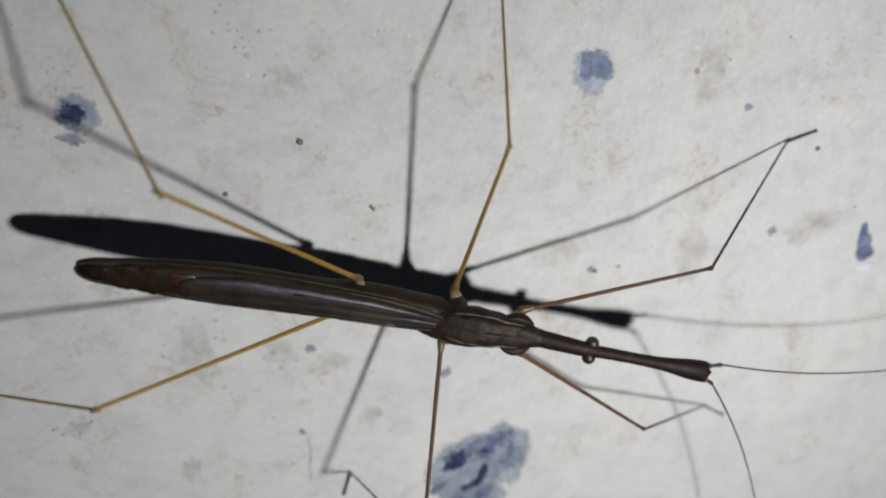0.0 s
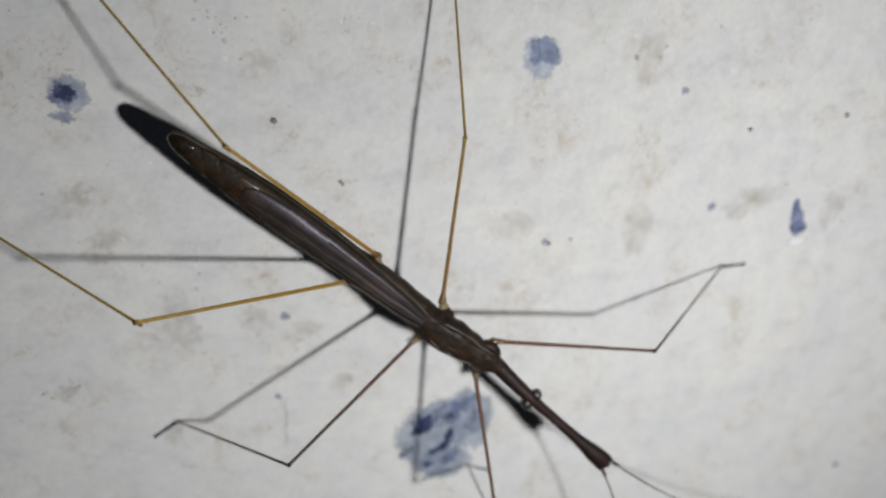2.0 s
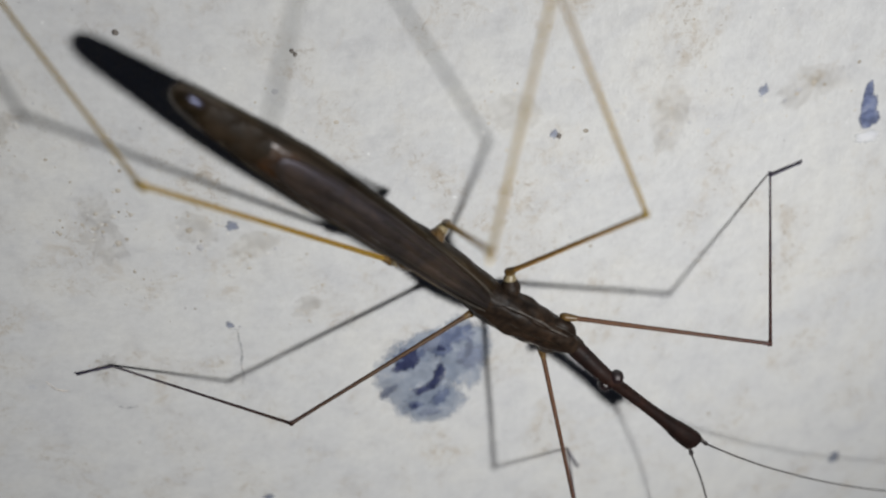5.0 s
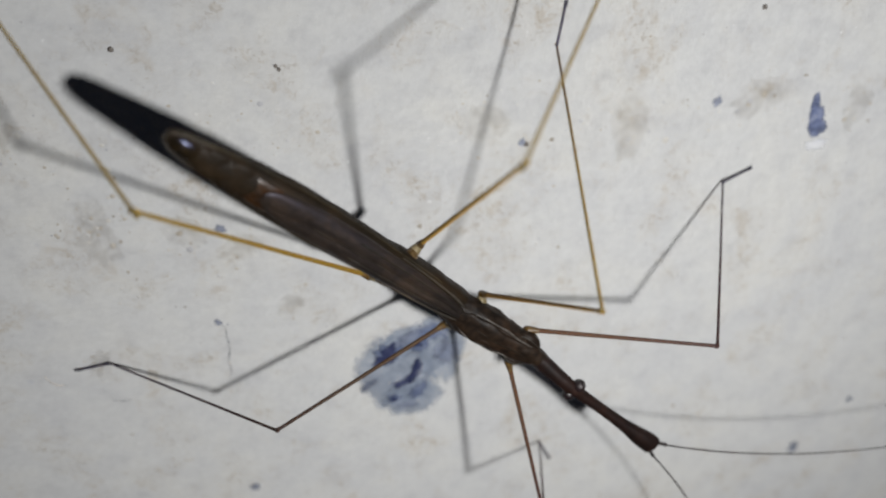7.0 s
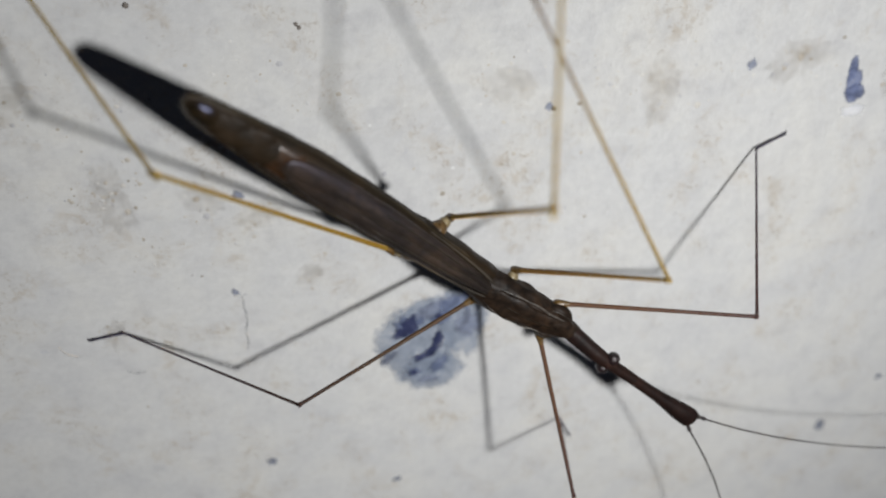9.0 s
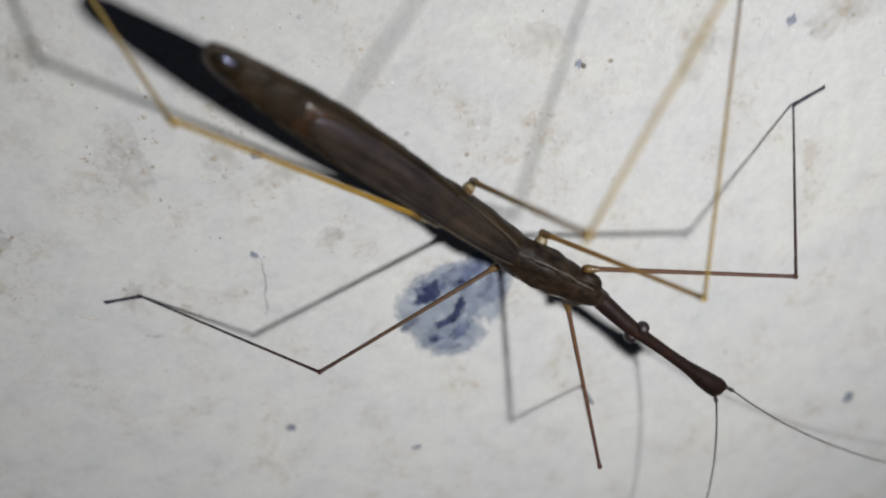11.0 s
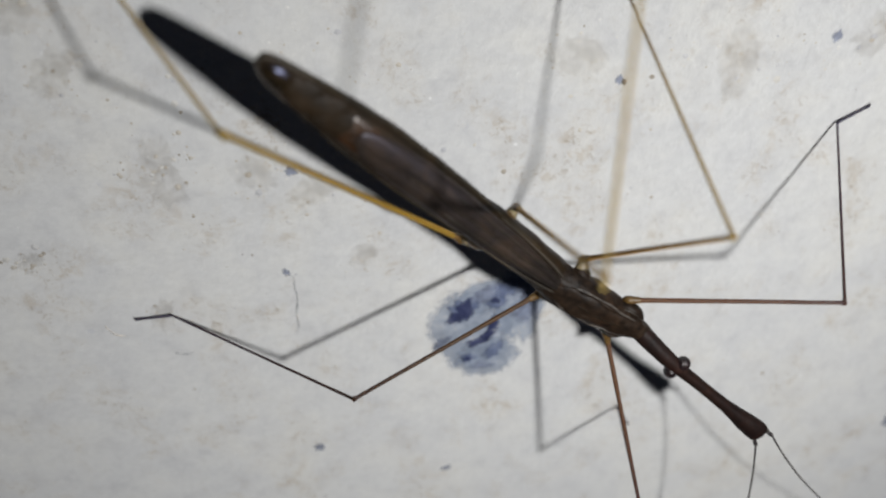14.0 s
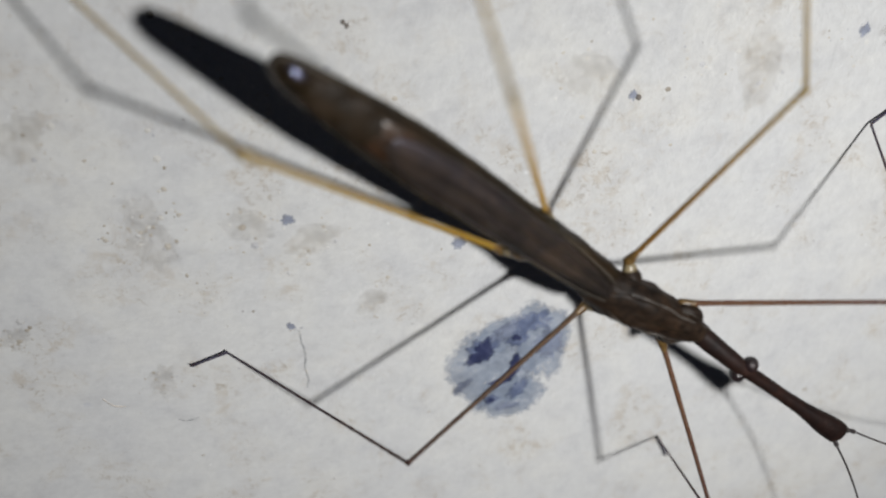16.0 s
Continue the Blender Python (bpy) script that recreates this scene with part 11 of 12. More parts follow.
    walk(tibia["right_hind"], [
        (0, at(-10.017, -2.73, 4.676, 0, 30.6, -165.3)), (0.25, at(-9.757, -2.159, 5.226, 1.3, 25.1, -162.5)),
        (0.5, at(-9.509, -1.5, 5.696, 1.9, 19.4, -161)), (0.75, at(-8.916, -0.526, 6.286, 3.8, 24.2, -155.8)),
        (1, at(-8.411, 0.487, 6.629, 6.6, 27.5, -149.4)), (1.13, at(-8.447, 0.347, 6.573, 6.1, 28.7, -150.5)),
        (1.24, at(-8.537, 0.099, 6.464, 5.1, 30.5, -152.4)), (1.29, at(-8.66, -0.167, 6.33, 4.1, 31.8, -154.3)),
        (1.34, at(-8.819, -0.468, 6.159, 3, 33, -156.4)), (1.42, at(-9.958, -2.136, 4.657, -2.6, 35.2, -166.3)),
        (1.5, at(-10.147, -2.378, 4.336, -3.2, 35, -167.5)), (1.75, at(-9.98, -2.758, 4.367, -2.9, 31.7, -167)),
        (2, at(-9.823, -3.147, 4.352, -2.5, 28.5, -166.1)), (2.25, at(-9.716, -2.955, 4.726, -5.2, 24.3, -172.2)),
        (2.5, at(-9.627, -2.76, 5.064, -7.4, 20, -178)), (2.75, at(-9.736, -1.159, 5.274, -10.3, 28.1, 175)),
        (3, at(-10.151, 0.489, 4.682, -13.8, 34.9, 168.2)), (3.25, at(-10.667, -0.073, 4.178, -14.7, 30.5, 166.5)),
        (3.5, at(-11.17, -0.547, 3.517, -15.2, 25.7, 165.6)), (3.7, at(-11.248, -0.086, 3.445, -14.4, 28.2, 167.3)),
        (4, at(-11.373, 0.589, 3.259, -12.9, 31.7, 170.3)), (4.2, at(-11.363, 1.169, 3.269, -11.8, 34.6, 172.3)),
        (4.5, at(-11.352, 2.038, 3.159, -9.5, 38.5, 176.1)), (4.75, at(-11.323, 1.942, 3.307, -9.9, 37.9, 175.5)),
        (5, at(-11.293, 1.842, 3.454, -10.3, 37.3, 174.9)), (5.1, at(-11.281, 1.802, 3.512, -10.5, 37, 174.6)),
        (5.25, at(-11.269, 1.763, 3.566, -10.6, 36.8, 174.4)), (5.5, at(-11.225, 1.614, 3.766, -11.1, 35.9, 173.6)),
        (5.7, at(-11.204, 1.546, 3.854, -11.3, 35.5, 173.2)), (5.75, at(-11.198, 1.524, 3.882, -11.3, 35.4, 173.1)),
        (6, at(-11.164, 1.412, 4.02, -11.6, 34.7, 172.6)), (6.25, at(-11.129, 1.297, 4.157, -11.9, 34.1, 172.1)),
        (6.3, at(-11.122, 1.273, 4.184, -12, 33.9, 172)), (6.5, at(-11.102, 1.207, 4.258, -12.1, 33.6, 171.7)),
        (6.75, at(-11.049, 1.034, 4.446, -12.5, 32.6, 171.1)), (7, at(-11.017, 0.932, 4.551, -12.7, 32.1, 170.7)),
        (7.2, at(-11.08, 1.223, 4.359, -12.2, 34.1, 171.5)), (7.5, at(-11.17, 1.645, 4.045, -11.4, 37.1, 173)),
        (7.7, at(-11.294, 1.627, 3.738, -11.3, 37.8, 173.2)), (8, at(-11.466, 1.585, 3.27, -11.1, 38.7, 173.4)),
        (8.2, at(-11.414, 1.523, 3.436, -11.9, 37.6, 172.1)), (8.5, at(-11.334, 1.42, 3.682, -13, 35.9, 170.3)),
        (8.75, at(-11.351, 1.476, 3.632, -13, 36.4, 170.4)), (9, at(-11.368, 1.531, 3.581, -12.9, 36.9, 170.4)),
        (9.1, at(-11.375, 1.553, 3.56, -12.9, 37.1, 170.4)), (9.25, at(-11.386, 1.586, 3.529, -12.9, 37.4, 170.5)),
        (9.5, at(-11.403, 1.641, 3.476, -12.9, 37.9, 170.5)), (9.7, at(-11.417, 1.684, 3.432, -12.8, 38.3, 170.6)),
        (9.75, at(-11.418, 1.686, 3.43, -12.8, 38.3, 170.6)), (10, at(-11.436, 1.743, 3.372, -12.8, 38.9, 170.6)),
        (10.25, at(-11.46, 1.815, 3.296, -12.7, 39.5, 170.7)), (10.4, at(-11.465, 1.832, 3.277, -12.7, 39.7, 170.8)),
        (10.5, at(-11.472, 1.853, 3.254, -12.7, 39.9, 170.8)), (10.75, at(-11.489, 1.905, 3.196, -12.7, 40.4, 170.9)),
        (11, at(-11.506, 1.955, 3.138, -12.6, 40.9, 171)), (11.2, at(-11.518, 1.709, 3.185, -12.9, 38.7, 170.4)),
        (11.5, at(-11.548, 1.34, 3.212, -13.2, 35.5, 170)), (11.7, at(-11.507, 1.525, 3.272, -13.1, 35.2, 170.1)),
        (12, at(-11.443, 1.806, 3.354, -13, 34.7, 170.3)), (12.2, at(-11.462, 1.812, 3.288, -12.4, 35.3, 171.4)),
        (12.5, at(-11.492, 1.82, 3.187, -11.4, 36.2, 173.1)), (12.7, at(-11.518, 1.576, 3.216, -11.7, 35.8, 172.6)),
        (13, at(-11.555, 1.21, 3.242, -12.1, 35.1, 171.9)), (13.2, at(-11.513, 1.623, 3.189, -11.7, 35.4, 172.6)),
        (13.5, at(-11.448, 2.241, 3.057, -11, 35.8, 173.7)), (13.7, at(-11.525, 1.961, 2.985, -11.1, 35.9, 173.6)),
        (14, at(-11.632, 1.547, 2.859, -11.2, 36, 173.4)), (14.2, at(-11.68, 1.418, 2.785, -11.7, 35.7, 172.6)),
        (14.5, at(-11.753, 1.223, 2.666, -12.4, 35.3, 171.4)), (14.7, at(-11.816, 1.002, 2.514, -13.2, 34.4, 170)),
        (15, at(-11.909, 0.677, 2.251, -14.4, 32.9, 167.9)), (15.2, at(-11.663, 0.625, 2.985, -14.3, 29, 168.1)),
        (15.5, at(-11.258, 0.346, 4.007, -13.7, 23.3, 169.4)), (15.7, at(-11.38, 0.919, 3.603, -12.2, 29.7, 172.7)),
        (16, at(-11.601, 1.664, 2.788, -8, 38.2, -179.7))])
    walk(tarsus["right_hind"], [
        (0, at(-22.329, -5.963, -2.867, 0, -2.1, -153.6)), (0.25, at(-22.538, -6.188, -1.047, 0.1, -8.2, -155.1)),
        (0.5, at(-22.708, -6.033, 0.779, 0.6, -14, -157.6)), (0.75, at(-21.23, -6.057, 0.228, 0.9, -14, -158.6)),
        (1, at(-19.705, -6.197, -0.203, 1.1, -14, -159.4)), (1.13, at(-19.738, -6.041, -0.543, 0.6, -13.3, -157.4)),
        (1.24, at(-19.839, -5.811, -1.037, -0.1, -12.3, -154.3)), (1.29, at(-19.987, -5.614, -1.477, -0.7, -11.2, -151.6)),
        (1.34, at(-20.186, -5.435, -1.907, -1.2, -10.2, -148.9)), (1.42, at(-21.701, -4.992, -3.879, -2.8, -5.1, -136.7)),
        (1.5, at(-21.974, -5.001, -4.16, -2.9, -4.4, -135.1)), (1.75, at(-22.242, -5.593, -3.413, -3.1, -4.6, -132.2)),
        (2, at(-22.448, -6.266, -2.704, -3.4, -4.4, -129.3)), (2.25, at(-23.076, -4.777, -1.367, -3.1, -6.4, -132.4)),
        (2.5, at(-23.526, -3.254, 0.014, -2.7, -8.6, -135.4)), (2.75, at(-22.739, -0.021, -1.694, -2.8, -9, -134.6)),
        (3, at(-22.034, 2.965, -3.779, -3, -9.6, -133.6)), (3.25, at(-23.061, 2.897, -3.338, -3.1, -7, -132.6)),
        (3.5, at(-24.082, 2.763, -2.905, -3.2, -4.2, -131.7)), (3.7, at(-23.969, 2.79, -3.543, -3.2, -6.1, -132)),
        (4, at(-23.783, 2.709, -4.513, -3.1, -9, -132.5)), (4.2, at(-23.44, 2.799, -5.123, -2.9, -10.6, -133.5)),
        (4.5, at(-22.903, 2.822, -6.055, -2.6, -12.8, -135.2)), (4.75, at(-22.962, 2.864, -5.781, -2.7, -12.8, -134.8)),
        (5, at(-23.02, 2.899, -5.507, -2.8, -12.7, -134.5)), (5.1, at(-23.042, 2.911, -5.397, -2.8, -12.7, -134.3)),
        (5.25, at(-23.063, 2.922, -5.294, -2.8, -12.7, -134.2)), (5.5, at(-23.137, 2.954, -4.908, -3, -12.6, -133.6)),
        (5.7, at(-23.168, 2.964, -4.736, -3, -12.5, -133.4)), (5.75, at(-23.178, 2.967, -4.681, -3, -12.5, -133.3)),
        (6, at(-23.225, 2.978, -4.405, -3.1, -12.4, -132.9)), (6.25, at(-23.271, 2.982, -4.129, -3.2, -12.3, -132.5)),
        (6.3, at(-23.279, 2.982, -4.074, -3.2, -12.3, -132.4)), (6.5, at(-23.303, 2.982, -3.921, -3.3, -12.2, -132.1)),
        (6.75, at(-23.361, 2.97, -3.528, -3.4, -12, -131.5)), (7, at(-23.392, 2.958, -3.303, -3.5, -11.9, -131.2)),
        (7.2, at(-23.196, 3.027, -3.94, -3.3, -12.1, -132.2)), (7.5, at(-22.877, 3.077, -4.89, -2.9, -12.4, -133.7)),
        (7.7, at(-22.903, 3.019, -5.329, -2.9, -12.2, -133.8)), (8, at(-22.93, 2.913, -5.991, -2.9, -12, -133.9)),
        (8.2, at(-23.018, 3.13, -5.602, -2.9, -11.8, -133.9)), (8.5, at(-23.142, 3.43, -5.004, -2.9, -11.4, -133.8)),
        (8.75, at(-23.086, 3.466, -5.157, -2.9, -11.5, -133.9)), (9, at(-23.03, 3.5, -5.311, -2.9, -11.6, -134)),
        (9.1, at(-23.007, 3.514, -5.372, -2.9, -11.6, -134.1)), (9.25, at(-22.973, 3.533, -5.464, -2.9, -11.7, -134.1)),
        (9.5, at(-22.915, 3.564, -5.618, -2.8, -11.8, -134.2)), (9.7, at(-22.869, 3.587, -5.741, -2.8, -11.8, -134.3)),
        (9.75, at(-22.866, 3.589, -5.748, -2.8, -11.8, -134.3)), (10, at(-22.804, 3.618, -5.911, -2.8, -11.9, -134.3)),
        (10.25, at(-22.722, 3.653, -6.122, -2.8, -12.1, -134.5)), (10.4, at(-22.702, 3.661, -6.173, -2.8, -12.1, -134.5)),
        (10.5, at(-22.678, 3.671, -6.235, -2.8, -12.1, -134.5)), (10.75, at(-22.617, 3.693, -6.39, -2.8, -12.2, -134.6)),
        (11, at(-22.555, 3.714, -6.545, -2.7, -12.3, -134.7)), (11.2, at(-22.904, 3.63, -6.067, -2.9, -11, -133.6)),
        (11.5, at(-23.412, 3.433, -5.378, -3.2, -8.8, -132.1)), (11.7, at(-23.424, 3.602, -5.248, -3.1, -9.7, -132.8)),
        (12, at(-23.436, 3.861, -5.064, -2.9, -11.1, -133.8)), (12.2, at(-23.399, 3.621, -5.265, -2.9, -11.3, -133.7)),
        (12.5, at(-23.34, 3.255, -5.559, -3, -11.5, -133.5)), (12.7, at(-23.419, 3.124, -5.437, -3.1, -10.4, -132.7)),
        (13, at(-23.533, 2.918, -5.275, -3.3, -8.7, -131.5)), (13.2, at(-23.478, 3.175, -5.377, -3.1, -11, -132.8)),
        (13.5, at(-23.375, 3.547, -5.602, -2.6, -14.3, -135)), (13.7, at(-23.441, 3.298, -5.683, -2.9, -13.2, -134)),
        (14, at(-23.527, 2.93, -5.831, -3.2, -11.5, -132.6)), (14.2, at(-23.595, 2.968, -5.85, -3.2, -11.4, -132.4)),
        (14.5, at(-23.696, 3.024, -5.879, -3.3, -11.2, -132.1)), (14.7, at(-23.838, 3.13, -5.844, -3.3, -10.6, -132.1)),
        (15, at(-24.052, 3.289, -5.791, -3.2, -9.7, -132.2)), (15.2, at(-24.328, 3.29, -4.186, -3.4, -7.7, -131)),
        (15.5, at(-24.611, 2.857, -1.851, -3.6, -4.3, -129.2)), (15.7, at(-24.126, 2.56, -3.73, -3.5, -5.9, -130.5)),
        (16, at(-23.223, 1.61, -6.369, -3.3, -7.9, -132.4))])
    walk(scape["left"], [
        (0, at(9.596, -0.132, -0.464, 0, 8.6, 11)), (0.25, at(9.58, -0.285, -0.744, -0.2, 15.2, 10.2)),
        (0.5, at(9.547, -0.437, -1.024, -2.3, 19.6, 2.9)), (0.75, at(9.578, -0.462, -0.527, -4.7, 18.4, -4.3)),
        (1, at(9.571, -0.483, -0.029, -5.3, 16.5, -6.2)), (1.13, at(9.566, -0.507, 0.034, -4.7, 16.4, -4.3)),
        (1.24, at(9.556, -0.541, 0.13, -4, 16.2, -1.7)), (1.29, at(9.547, -0.569, 0.217, -3.4, 15.8, 0.4)),
        (1.34, at(9.536, -0.596, 0.304, -3, 15.1, 1.9)), (1.42, at(9.468, -0.713, 0.707, -2.8, 9, 2.9)), (1.5, at(9.456, -0.733, 0.762, -2.8, 8, 2.8)),
        (1.75, at(9.467, -0.698, 0.73, -3.6, 8.1, -2.4)), (2, at(9.477, -0.662, 0.699, -3.9, 9, -4.4)),
        (2.25, at(9.544, -0.711, 0.119, -4.4, 12.2, -7.1)), (2.5, at(9.559, -0.754, -0.465, -5.1, 15.2, -10)),
        (2.75, at(9.579, -0.483, -0.074, -5.1, 10.2, -10)), (3, at(9.562, -0.21, 0.316, -4.6, 7.2, -7)),
        (3.25, at(9.565, -0.237, 0.295, -4.3, 7.9, -4.4)), (3.5, at(9.567, -0.264, 0.274, -3.9, 8.1, -1.6)),
        (3.7, at(9.56, -0.365, 0.319, -4, 8.5, -2.6)), (4, at(9.546, -0.515, 0.386, -4.2, 8.4, -4.1)), (4.2, at(9.521, -0.609, 0.526, -4.9, 6.8, -9)),
        (4.5, at(9.476, -0.748, 0.735, -5.3, 3.2, -13.7)), (4.75, at(9.493, -0.732, 0.645, -5.2, 4.3, -12.7)),
        (5, at(9.508, -0.716, 0.556, -5.1, 5.3, -11.6)), (5.1, at(9.514, -0.71, 0.52, -5.1, 5.7, -11.1)),
        (5.25, at(9.519, -0.704, 0.486, -5, 6.1, -10.7)), (5.5, at(9.537, -0.681, 0.36, -4.8, 7.5, -8.9)), (5.7, at(9.544, -0.671, 0.303, -4.7, 8, -8)),
        (5.75, at(9.547, -0.667, 0.285, -4.7, 8.2, -7.7)), (6, at(9.557, -0.651, 0.195, -4.5, 9, -6.3)),
        (6.25, at(9.565, -0.634, 0.104, -4.2, 9.8, -4.7)), (6.3, at(9.567, -0.63, 0.086, -4.2, 10, -4.4)),
        (6.5, at(9.571, -0.621, 0.036, -4, 10.4, -3.5)), (6.75, at(9.58, -0.596, -0.093, -3.5, 11.4, -1)),
        (7, at(9.583, -0.582, -0.167, -3.2, 11.8, 0.4)), (7.2, at(9.578, -0.564, -0.024, -3.6, 10.7, -1.3)),
        (7.5, at(9.565, -0.538, 0.192, -3.9, 8.8, -3.4)), (7.7, at(9.554, -0.48, 0.331, -3.9, 8.1, -3)), (8, at(9.531, -0.394, 0.54, -3.7, 7.2, -2.1)),
        (8.2, at(9.541, -0.422, 0.456, -3.8, 7.7, -2.7)), (8.5, at(9.555, -0.465, 0.331, -3.9, 8.6, -3.3)),
        (8.75, at(9.553, -0.478, 0.34, -4, 8.4, -3.6)), (9, at(9.551, -0.491, 0.348, -4, 8.1, -3.8)), (9.1, at(9.551, -0.496, 0.351, -4, 8, -3.9)),
        (9.25, at(9.55, -0.503, 0.356, -4, 7.9, -4.1)), (9.5, at(9.548, -0.516, 0.365, -4.1, 7.6, -4.4)),
        (9.7, at(9.547, -0.527, 0.372, -4.1, 7.4, -4.6)), (9.75, at(9.547, -0.527, 0.372, -4.1, 7.4, -4.6)),
        (10, at(9.545, -0.541, 0.381, -4.1, 7.1, -4.8)), (10.25, at(9.542, -0.558, 0.393, -4.2, 6.7, -5.1)),
        (10.4, at(9.542, -0.562, 0.395, -4.2, 6.6, -5.2)), (10.5, at(9.541, -0.567, 0.399, -4.2, 6.4, -5.3)),
        (10.75, at(9.539, -0.58, 0.407, -4.2, 6.1, -5.5)), (11, at(9.537, -0.593, 0.416, -4.2, 5.8, -5.7)),
        (11.2, at(9.54, -0.489, 0.442, -4.1, 6.4, -4.9)), (11.5, at(9.541, -0.333, 0.481, -4, 6.5, -4)),
        (11.7, at(9.544, -0.412, 0.438, -3.9, 7.4, -3.2)), (12, at(9.546, -0.53, 0.374, -3.8, 8.6, -2.3)),
        (12.2, at(9.542, -0.524, 0.411, -3.7, 8.4, -1.7)), (12.5, at(9.535, -0.515, 0.468, -3.6, 8.1, -0.8)),
        (12.7, at(9.53, -0.459, 0.527, -3.6, 7.7, -0.7)), (13, at(9.52, -0.374, 0.615, -3.6, 6.9, -0.7)),
        (13.2, at(9.524, -0.477, 0.566, -3.8, 7.9, -2.4)), (13.5, at(9.524, -0.633, 0.492, -4.2, 8.2, -5.5)),
        (13.7, at(9.518, -0.615, 0.547, -4.5, 6.7, -7.5)), (14, at(9.507, -0.588, 0.628, -4.7, 4.7, -10.1)),
        (14.2, at(9.511, -0.552, 0.621, -5, 4, -13.4)), (14.5, at(9.516, -0.497, 0.612, -5.3, 2.9, -18.8)),
        (14.7, at(9.509, -0.569, 0.625, -4.2, 6.1, -4.8)), (15, at(9.498, -0.678, 0.644, -1, 9.9, 17.9)),
        (15.2, at(9.552, -0.638, 0.253, -2.4, 9.6, 9.8)), (15.5, at(9.587, -0.571, -0.339, -3.8, 10.3, 1.6)),
        (15.7, at(9.567, -0.542, 0.158, -4.2, 8, -1)), (16, at(9.465, -0.492, 0.895, -4, 4.6, 0.7))])
